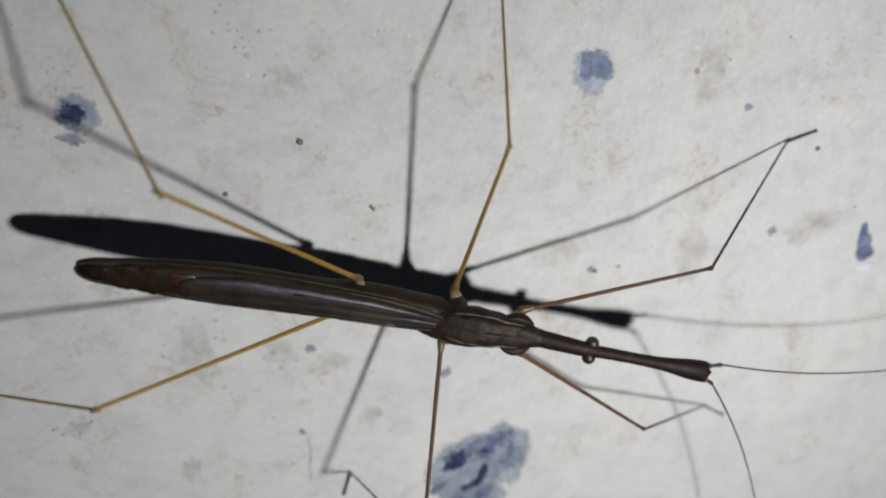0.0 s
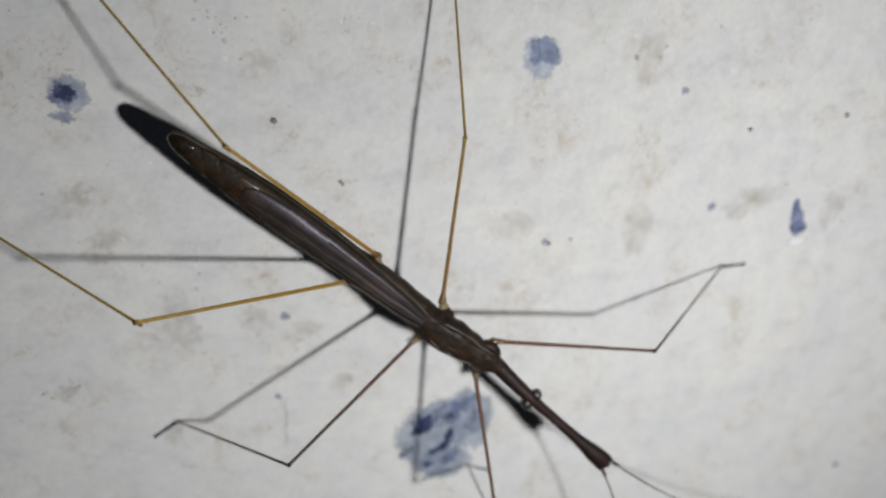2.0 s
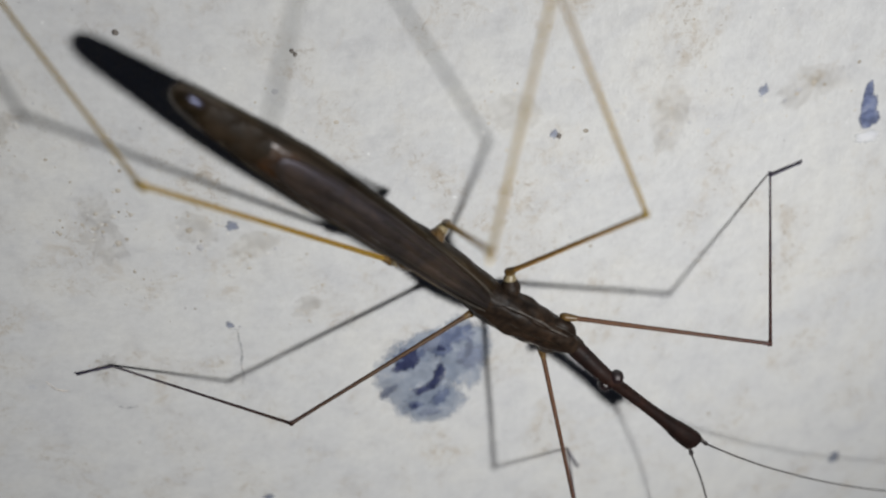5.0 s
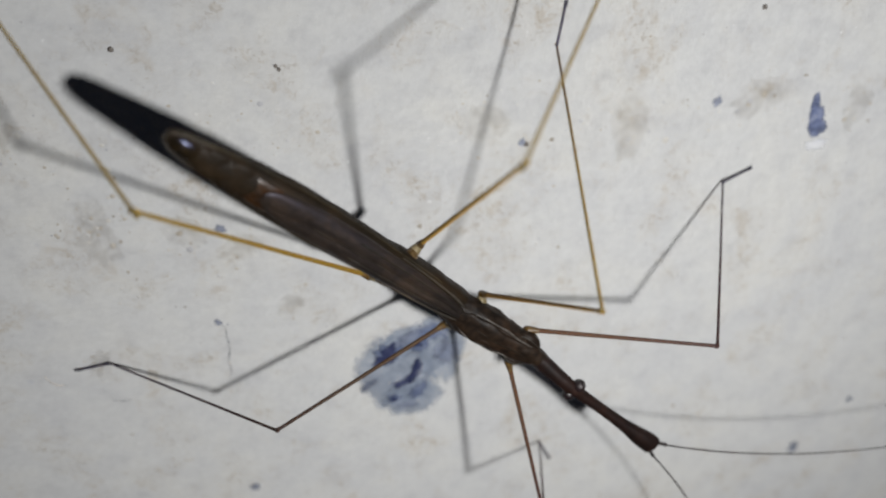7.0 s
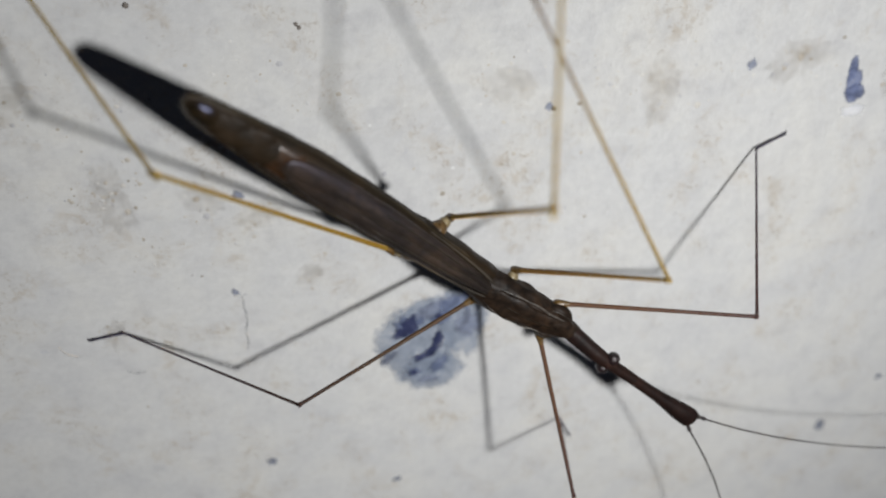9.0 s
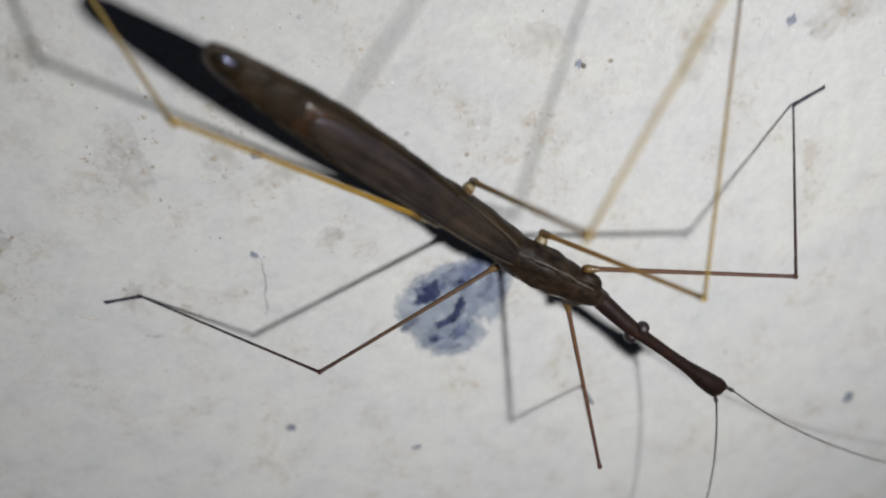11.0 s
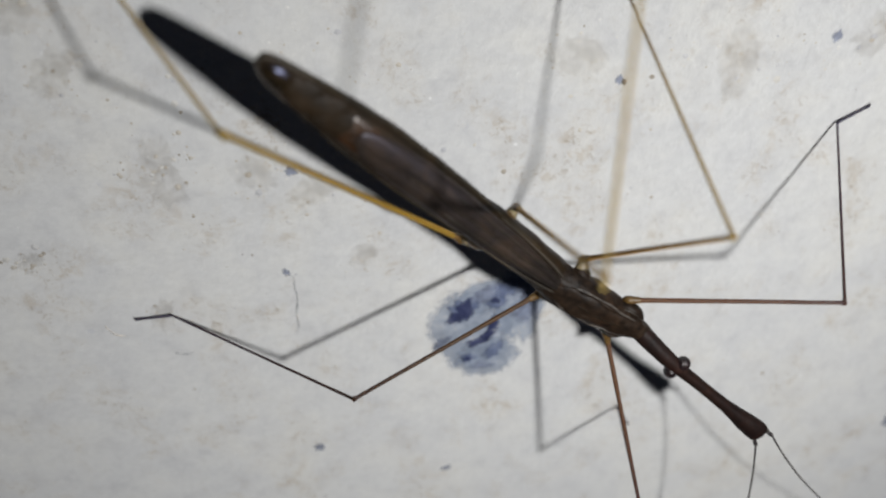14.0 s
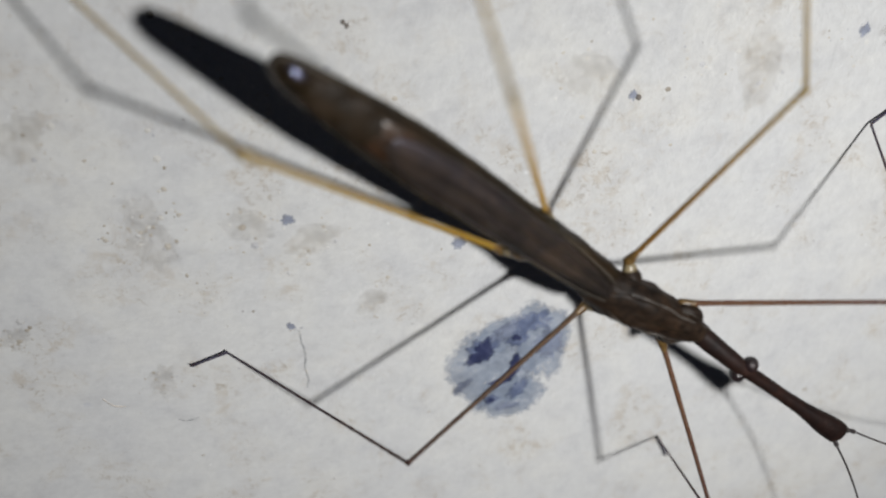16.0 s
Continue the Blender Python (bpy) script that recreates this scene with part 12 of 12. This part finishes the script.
    walk(flagellum["left"], [
        (0, at(10.249, -0.005, -0.565, 0, 10.2, 7.5)), (0.25, at(10.218, -0.17, -0.921, 2.3, 11.3, 19.5)),
        (0.5, at(10.179, -0.404, -1.25, 4, 15.3, 27)), (0.75, at(10.214, -0.51, -0.74, 3.2, 15.9, 23.9)), (1, at(10.211, -0.553, -0.22, 2.4, 16, 21)),
        (1.13, at(10.208, -0.556, -0.155, 1.8, 14.7, 18.7)), (1.24, at(10.202, -0.559, -0.057, 1.1, 12.9, 15.8)),
        (1.29, at(10.193, -0.564, 0.034, 0.6, 11.3, 13.7)), (1.34, at(10.184, -0.574, 0.129, 0.3, 9.9, 12.1)),
        (1.42, at(10.13, -0.679, 0.601, 0.1, 3.9, 10)), (1.5, at(10.121, -0.701, 0.668, 0.1, 3.2, 10.2)),
        (1.75, at(10.131, -0.726, 0.635, 0.1, 5.7, 10.1)), (2, at(10.139, -0.714, 0.593, -0.8, 9.4, 3.5)),
        (2.25, at(10.196, -0.792, -0.024, 0.4, 10.4, 10.7)), (2.5, at(10.197, -0.866, -0.641, 0.5, 12.6, 10.8)),
        (2.75, at(10.231, -0.597, -0.193, 0.5, 10.1, 10.9)), (3, at(10.224, -0.292, 0.232, 0.5, 8, 11.2)),
        (3.25, at(10.228, -0.288, 0.203, 0.6, 7.3, 11.6)), (3.5, at(10.232, -0.283, 0.179, 0.7, 6.7, 12.2)),
        (3.7, at(10.224, -0.395, 0.22, 0.4, 6.4, 9.5)), (4, at(10.209, -0.563, 0.288, 0, 5.5, 5.9)), (4.2, at(10.18, -0.714, 0.446, -0.2, 5.1, 3.9)),
        (4.5, at(10.128, -0.907, 0.697, -0.5, 4.2, -0.1)), (4.75, at(10.147, -0.879, 0.595, -0.3, 5.4, 2.4)),
        (5, at(10.164, -0.851, 0.493, -0.1, 6.6, 4.8)), (5.1, at(10.17, -0.839, 0.452, 0, 7, 5.8)), (5.25, at(10.176, -0.828, 0.414, 0.2, 7.4, 6.7)),
        (5.5, at(10.196, -0.784, 0.272, 0.6, 8.7, 9.8)), (5.7, at(10.203, -0.763, 0.21, 0.8, 9.2, 11.2)),
        (5.75, at(10.206, -0.757, 0.19, 0.9, 9.3, 11.6)), (6, at(10.216, -0.723, 0.089, 1.2, 10.1, 13.7)),
        (6.25, at(10.225, -0.688, -0.01, 1.6, 10.7, 15.8)), (6.3, at(10.227, -0.681, -0.03, 1.7, 10.9, 16.2)),
        (6.5, at(10.231, -0.661, -0.085, 1.9, 11.2, 17.2)), (6.75, at(10.238, -0.608, -0.226, 2.4, 11.9, 20)),
        (7, at(10.241, -0.577, -0.305, 2.7, 12.2, 21.4)), (7.2, at(10.239, -0.58, -0.148, 2.5, 11.6, 20.3)),
        (7.5, at(10.228, -0.577, 0.089, 2.2, 10.7, 18.7)), (7.7, at(10.218, -0.515, 0.237, 1.7, 9.4, 15.9)),
        (8, at(10.197, -0.418, 0.456, 1.1, 7.4, 12)), (8.2, at(10.207, -0.453, 0.366, 1.3, 8.2, 13.1)), (8.5, at(10.218, -0.503, 0.231, 1.6, 9.3, 15)),
        (8.75, at(10.217, -0.519, 0.242, 1.3, 8.9, 13.2)), (9, at(10.215, -0.535, 0.253, 1, 8.4, 11.3)),
        (9.1, at(10.215, -0.542, 0.258, 0.9, 8.2, 10.6)), (9.25, at(10.214, -0.551, 0.265, 0.7, 7.9, 9.5)),
        (9.5, at(10.212, -0.567, 0.276, 0.5, 7.4, 7.7)), (9.7, at(10.211, -0.58, 0.286, 0.3, 7, 6.3)), (9.75, at(10.211, -0.58, 0.286, 0.3, 7, 6.3)),
        (10, at(10.209, -0.597, 0.299, 0.1, 6.4, 4.4)), (10.25, at(10.207, -0.618, 0.315, -0.1, 5.5, 2)),
        (10.4, at(10.207, -0.623, 0.319, -0.2, 5.3, 1.5)), (10.5, at(10.206, -0.629, 0.324, -0.3, 5.1, 0.8)),
        (10.75, at(10.204, -0.644, 0.336, -0.4, 4.5, -0.9)), (11, at(10.202, -0.659, 0.348, -0.5, 3.8, -2.5)),
        (11.2, at(10.206, -0.546, 0.367, -0.1, 5.6, 2.6)), (11.5, at(10.207, -0.379, 0.405, 1.4, 8.4, 15)),
        (11.7, at(10.21, -0.449, 0.351, 1.4, 9.3, 14.9)), (12, at(10.21, -0.556, 0.273, 1.4, 10.7, 14.6)),
        (12.2, at(10.207, -0.544, 0.313, 0.9, 9.9, 12.1)), (12.5, at(10.201, -0.525, 0.373, 0.4, 8.8, 8.8)),
        (12.7, at(10.196, -0.467, 0.436, -0.2, 7.3, 4.8)), (13, at(10.187, -0.382, 0.533, -0.7, 5.8, 0.1)),
        (13.2, at(10.189, -0.505, 0.474, -0.8, 6.3, -0.7)), (13.5, at(10.186, -0.696, 0.397, -0.9, 7, -2)),
        (13.7, at(10.18, -0.702, 0.468, -1.4, 5.5, -6.4)), (14, at(10.167, -0.705, 0.573, -2.1, 3.1, -14.9)),
        (14.2, at(10.163, -0.707, 0.574, -2.1, 3.3, -16.3)), (14.5, at(10.151, -0.713, 0.577, -2.3, 3.9, -19.4)),
        (14.7, at(10.175, -0.625, 0.553, -2.1, 4.5, -15.6)), (15, at(10.128, -0.475, 0.528, -1.6, 5.3, -10.1)),
        (15.2, at(10.205, -0.525, 0.141, -1, 8.1, -5.2)), (15.5, at(10.248, -0.552, -0.458, 0.2, 10.8, 2.1)),
        (15.7, at(10.233, -0.553, 0.064, 0.3, 8.3, 2.9)), (16, at(10.135, -0.484, 0.841, 0.6, 5, 5.6))])
    walk(scape["right"], [
        (0, at(9.571, -0.523, -0.464, 0, 21.3, -27.4)), (0.25, at(9.546, -0.676, -0.744, -1.7, 19.8, -32.3)),
        (0.5, at(9.504, -0.826, -1.024, -4.2, 14.6, -40.7)), (0.75, at(9.535, -0.852, -0.527, -5, 7.9, -45)),
        (1, at(9.527, -0.873, -0.029, -5, 1.6, -45)), (1.13, at(9.521, -0.897, 0.034, -5.1, 1.2, -45.8)), (1.24, at(9.51, -0.93, 0.13, -5.1, 0.7, -46.7)),
        (1.29, at(9.498, -0.958, 0.217, -5.1, 0.4, -47.2)), (1.34, at(9.486, -0.985, 0.304, -5.1, 0.3, -47.1)),
        (1.42, at(9.41, -1.1, 0.707, -5, 0.8, -37.9)), (1.5, at(9.398, -1.121, 0.762, -5, 0.8, -35.7)),
        (1.75, at(9.411, -1.086, 0.73, -4.9, 4.2, -33.7)), (2, at(9.424, -1.051, 0.699, -4.6, 7.4, -30.8)),
        (2.25, at(9.49, -1.099, 0.119, -5.3, 9.7, -35.3)), (2.5, at(9.502, -1.142, -0.465, -6, 11.6, -39.2)),
        (2.75, at(9.541, -0.873, -0.074, -5.9, 4.7, -38.6)), (3, at(9.542, -0.601, 0.316, -5.8, -0.3, -35.4)),
        (3.25, at(9.545, -0.629, 0.295, -5.7, 3.2, -34.6)), (3.5, at(9.549, -0.656, 0.274, -5.7, 6.7, -33.5)),
        (3.7, at(9.535, -0.756, 0.319, -5.7, 3.8, -34.3)), (4, at(9.511, -0.906, 0.386, -5.7, -1.1, -34.5)),
        (4.2, at(9.481, -0.999, 0.526, -5.7, -3.6, -36.2)), (4.5, at(9.427, -1.137, 0.735, -5.5, -8.1, -37.9)),
        (4.75, at(9.445, -1.121, 0.645, -5.5, -6.9, -37.5)), (5, at(9.462, -1.106, 0.556, -5.6, -5.5, -36.9)),
        (5.1, at(9.468, -1.099, 0.52, -5.6, -5, -36.7)), (5.25, at(9.473, -1.093, 0.486, -5.6, -4.5, -36.4)),
        (5.5, at(9.493, -1.07, 0.36, -5.7, -2.7, -35.3)), (5.7, at(9.501, -1.06, 0.303, -5.7, -1.8, -34.7)),
        (5.75, at(9.503, -1.057, 0.285, -5.7, -1.6, -34.5)), (6, at(9.514, -1.04, 0.195, -5.8, -0.2, -33.3)),
        (6.25, at(9.524, -1.024, 0.104, -5.8, 1.1, -32)), (6.3, at(9.526, -1.02, 0.086, -5.7, 1.4, -31.7)),
        (6.5, at(9.53, -1.011, 0.036, -5.7, 2.2, -30.8)), (6.75, at(9.541, -0.986, -0.093, -5.6, 4.2, -28.1)),
        (7, at(9.545, -0.972, -0.167, -5.4, 5.3, -26.2)), (7.2, at(9.541, -0.955, -0.024, -5.5, 2.8, -28)),
        (7.5, at(9.529, -0.928, 0.192, -5.6, -0.5, -29.6)), (7.7, at(9.522, -0.871, 0.331, -5.5, -2.2, -31.6)),
        (8, at(9.504, -0.785, 0.54, -5.3, -4.8, -34.5)), (8.2, at(9.513, -0.813, 0.456, -5.4, -3.4, -34.4)),
        (8.5, at(9.524, -0.856, 0.331, -5.4, -1.1, -33.9)), (8.75, at(9.521, -0.869, 0.34, -5.4, -1.6, -34.1)),
        (9, at(9.519, -0.881, 0.348, -5.4, -2, -34.3)), (9.1, at(9.518, -0.886, 0.351, -5.4, -2.2, -34.4)),
        (9.25, at(9.516, -0.894, 0.356, -5.4, -2.5, -34.6)), (9.5, at(9.514, -0.907, 0.365, -5.3, -2.9, -34.8)),
        (9.7, at(9.512, -0.917, 0.372, -5.3, -3.3, -34.9)), (9.75, at(9.512, -0.917, 0.372, -5.3, -3.3, -34.9)),
        (10, at(9.509, -0.931, 0.381, -5.3, -3.8, -35.1)), (10.25, at(9.505, -0.948, 0.393, -5.3, -4.5, -35.3)),
        (10.4, at(9.505, -0.953, 0.395, -5.3, -4.6, -35.4)), (10.5, at(9.504, -0.958, 0.399, -5.3, -4.8, -35.4)),
        (10.75, at(9.501, -0.97, 0.407, -5.3, -5.3, -35.6)), (11, at(9.498, -0.983, 0.416, -5.3, -5.8, -35.7)),
        (11.2, at(9.508, -0.88, 0.442, -5.3, -3.7, -35.2)), (11.5, at(9.518, -0.724, 0.481, -5.3, -1.2, -34.5)),
        (11.7, at(9.516, -0.803, 0.438, -5.4, -0.9, -33.5)), (12, at(9.511, -0.92, 0.374, -5.4, -0.5, -31.7)),
        (12.2, at(9.507, -0.914, 0.411, -5.4, -1, -30.7)), (12.5, at(9.501, -0.906, 0.468, -5.4, -1.6, -29.2)),
        (12.7, at(9.499, -0.85, 0.527, -5.4, -0.9, -30)), (13, at(9.495, -0.765, 0.615, -5.4, -0.1, -31.5)),
        (13.2, at(9.492, -0.868, 0.566, -5.4, -1.5, -33.4)), (13.5, at(9.483, -1.022, 0.492, -5.2, -4.9, -36.4)),
        (13.7, at(9.477, -1.005, 0.547, -5.3, -4.4, -35.7)), (14, at(9.468, -0.978, 0.628, -5.3, -3.8, -34.7)),
        (14.2, at(9.474, -0.942, 0.621, -5.3, -4, -35.6)), (14.5, at(9.482, -0.887, 0.612, -5.2, -4.1, -36.9)),
        (14.7, at(9.471, -0.96, 0.625, -5.6, -2.3, -30.3)), (15, at(9.453, -1.068, 0.644, -5.6, 1.7, -14.4)),
        (15.2, at(9.51, -1.027, 0.253, -6, 4.4, -21.7)), (15.5, at(9.55, -0.961, -0.339, -6.2, 9.2, -23.5)),
        (15.7, at(9.532, -0.932, 0.158, -6.7, 4.3, -27.4)), (16, at(9.432, -0.883, 0.895, -6.7, -3.3, -28.4))])
    walk(flagellum["right"], [
        (0, at(10.127, -0.811, -0.709, 0, 20.4, -55.8)), (0.25, at(10.08, -1.013, -0.972, 1.7, 15.3, -50.1)),
        (0.5, at(9.997, -1.251, -1.193, 2.2, 11.1, -48.2)), (0.75, at(10.006, -1.322, -0.619, 1.7, 5.3, -51.3)),
        (1, at(10.002, -1.348, -0.048, 1.6, -0.8, -54.8)), (1.13, at(9.989, -1.378, 0.02, 1.6, -0.6, -54.1)),
        (1.24, at(9.971, -1.419, 0.121, 1.6, -0.4, -53.3)), (1.29, at(9.955, -1.45, 0.212, 1.6, -0.2, -52.8)),
        (1.34, at(9.943, -1.477, 0.301, 1.6, -0.1, -52.7)), (1.42, at(9.941, -1.513, 0.698, 1.6, 0.3, -60.1)),
        (1.5, at(9.943, -1.513, 0.753, 1.5, 0.5, -62.5)), (1.75, at(9.969, -1.457, 0.681, 1.9, 5.8, -55.3)),
        (2, at(9.996, -1.392, 0.612, 4.3, 13.7, -41.5)), (2.25, at(10.03, -1.482, 0.005, 1.6, 10, -54.3)),
        (2.5, at(10.012, -1.558, -0.6, 0.6, 9, -60.9)), (2.75, at(10.064, -1.291, -0.129, 1.3, 3.7, -54.5)),
        (3, at(10.09, -0.991, 0.32, 1.4, -1.5, -48.9)), (3.25, at(10.097, -1.01, 0.258, 1.4, 2.7, -46.7)),
        (3.5, at(10.105, -1.024, 0.196, 1.7, 7, -43.5)), (3.7, at(10.089, -1.133, 0.274, 1.3, 3.4, -47.6)),
        (4, at(10.065, -1.287, 0.4, 1.2, -2.3, -52.3)), (4.2, at(10.022, -1.395, 0.568, 1.1, -4, -50.6)),
        (4.5, at(9.952, -1.546, 0.83, 0.7, -5.8, -45.7)), (4.75, at(9.975, -1.527, 0.725, 0.6, -4.4, -44.2)),
        (5, at(9.996, -1.508, 0.62, 0.5, -3.1, -42.7)), (5.1, at(10.005, -1.499, 0.578, 0.5, -2.5, -42.1)),
        (5.25, at(10.012, -1.491, 0.539, 0.4, -2, -41.5)), (5.5, at(10.041, -1.458, 0.391, 0.4, -0.2, -39.3)),
        (5.7, at(10.053, -1.443, 0.325, 0.4, 0.7, -38.3)), (5.75, at(10.057, -1.437, 0.304, 0.4, 0.9, -37.9)),
        (6, at(10.075, -1.41, 0.198, 0.5, 2.2, -36.3)), (6.25, at(10.094, -1.379, 0.091, 0.5, 3.5, -34.6)),
        (6.3, at(10.097, -1.373, 0.07, 0.6, 3.8, -34.3)), (6.5, at(10.107, -1.354, 0.011, 0.6, 4.5, -33.4)),
        (6.75, at(10.132, -1.302, -0.142, 0.8, 6.2, -31)), (7, at(10.146, -1.267, -0.229, 1, 7.2, -29.6)),
        (7.2, at(10.134, -1.27, -0.057, 1.4, 5.1, -26)), (7.5, at(10.113, -1.26, 0.198, 1.5, 2.3, -23.6)),
        (7.7, at(10.094, -1.222, 0.358, 1.4, 0.1, -28.9)), (8, at(10.056, -1.164, 0.597, 1.7, -3.6, -38.8)),
        (8.2, at(10.067, -1.192, 0.496, 1.6, -1.8, -36.2)), (8.5, at(10.081, -1.23, 0.344, 1.6, 0.7, -32.6)),
        (8.75, at(10.077, -1.245, 0.358, 1.6, -0.1, -34.9)), (9, at(10.073, -1.26, 0.372, 1.6, -1, -37.2)),
        (9.1, at(10.072, -1.266, 0.377, 1.6, -1.3, -38.2)), (9.25, at(10.069, -1.275, 0.386, 1.6, -1.9, -39.6)),
        (9.5, at(10.065, -1.289, 0.399, 1.7, -2.7, -41.9)), (9.7, at(10.062, -1.301, 0.41, 1.8, -3.4, -43.7)),
        (9.75, at(10.062, -1.301, 0.411, 1.8, -3.5, -43.8)), (10, at(10.058, -1.317, 0.426, 2, -4.4, -46.2)),
        (10.25, at(10.052, -1.336, 0.445, 2.3, -5.6, -49.2)), (10.4, at(10.051, -1.34, 0.45, 2.3, -5.9, -49.9)),
        (10.5, at(10.049, -1.346, 0.455, 2.4, -6.2, -50.8)), (10.75, at(10.045, -1.359, 0.469, 2.7, -7.1, -52.9)),
        (11, at(10.041, -1.373, 0.483, 3, -7.9, -55)), (11.2, at(10.055, -1.266, 0.485, 2.2, -4.7, -48.2)),
        (11.5, at(10.072, -1.105, 0.495, 1.8, -0.4, -38.4)), (11.7, at(10.077, -1.173, 0.449, 1.8, 0.6, -33.2)),
        (12, at(10.083, -1.273, 0.38, 2, 2.4, -25.4)), (12.2, at(10.085, -1.258, 0.423, 1.9, 1.5, -27.6)),
        (12.5, at(10.087, -1.233, 0.487, 1.9, 0.1, -31.6)), (12.7, at(10.081, -1.186, 0.538, 1.8, 0.1, -36.4)),
        (13, at(10.068, -1.117, 0.616, 1.8, 0.3, -45.5)), (13.2, at(10.053, -1.238, 0.584, 1.8, -1.3, -46.7)),
        (13.5, at(10.022, -1.42, 0.55, 1.9, -3.9, -48.5)), (13.7, at(10.022, -1.396, 0.599, 2.1, -3.8, -51.1)),
        (14, at(10.02, -1.36, 0.673, 2.4, -3.4, -55.5)), (14.2, at(10.019, -1.332, 0.668, 2.2, -2, -52.1)),
        (14.5, at(10.019, -1.289, 0.66, 2.1, 0.8, -45.4)), (14.7, at(10.051, -1.299, 0.652, 2.1, 0.2, -46.3)),
        (15, at(10.104, -1.235, 0.624, 2.1, -0.6, -48.6)), (15.2, at(10.133, -1.275, 0.201, 2.4, 5.6, -42)),
        (15.5, at(10.158, -1.226, -0.447, 4.3, 13.6, -30.5)), (15.7, at(10.127, -1.24, 0.107, 3.6, 7.8, -34.5)),
        (16, at(10.021, -1.202, 0.934, 3.4, -0.8, -37.5))])


motions()
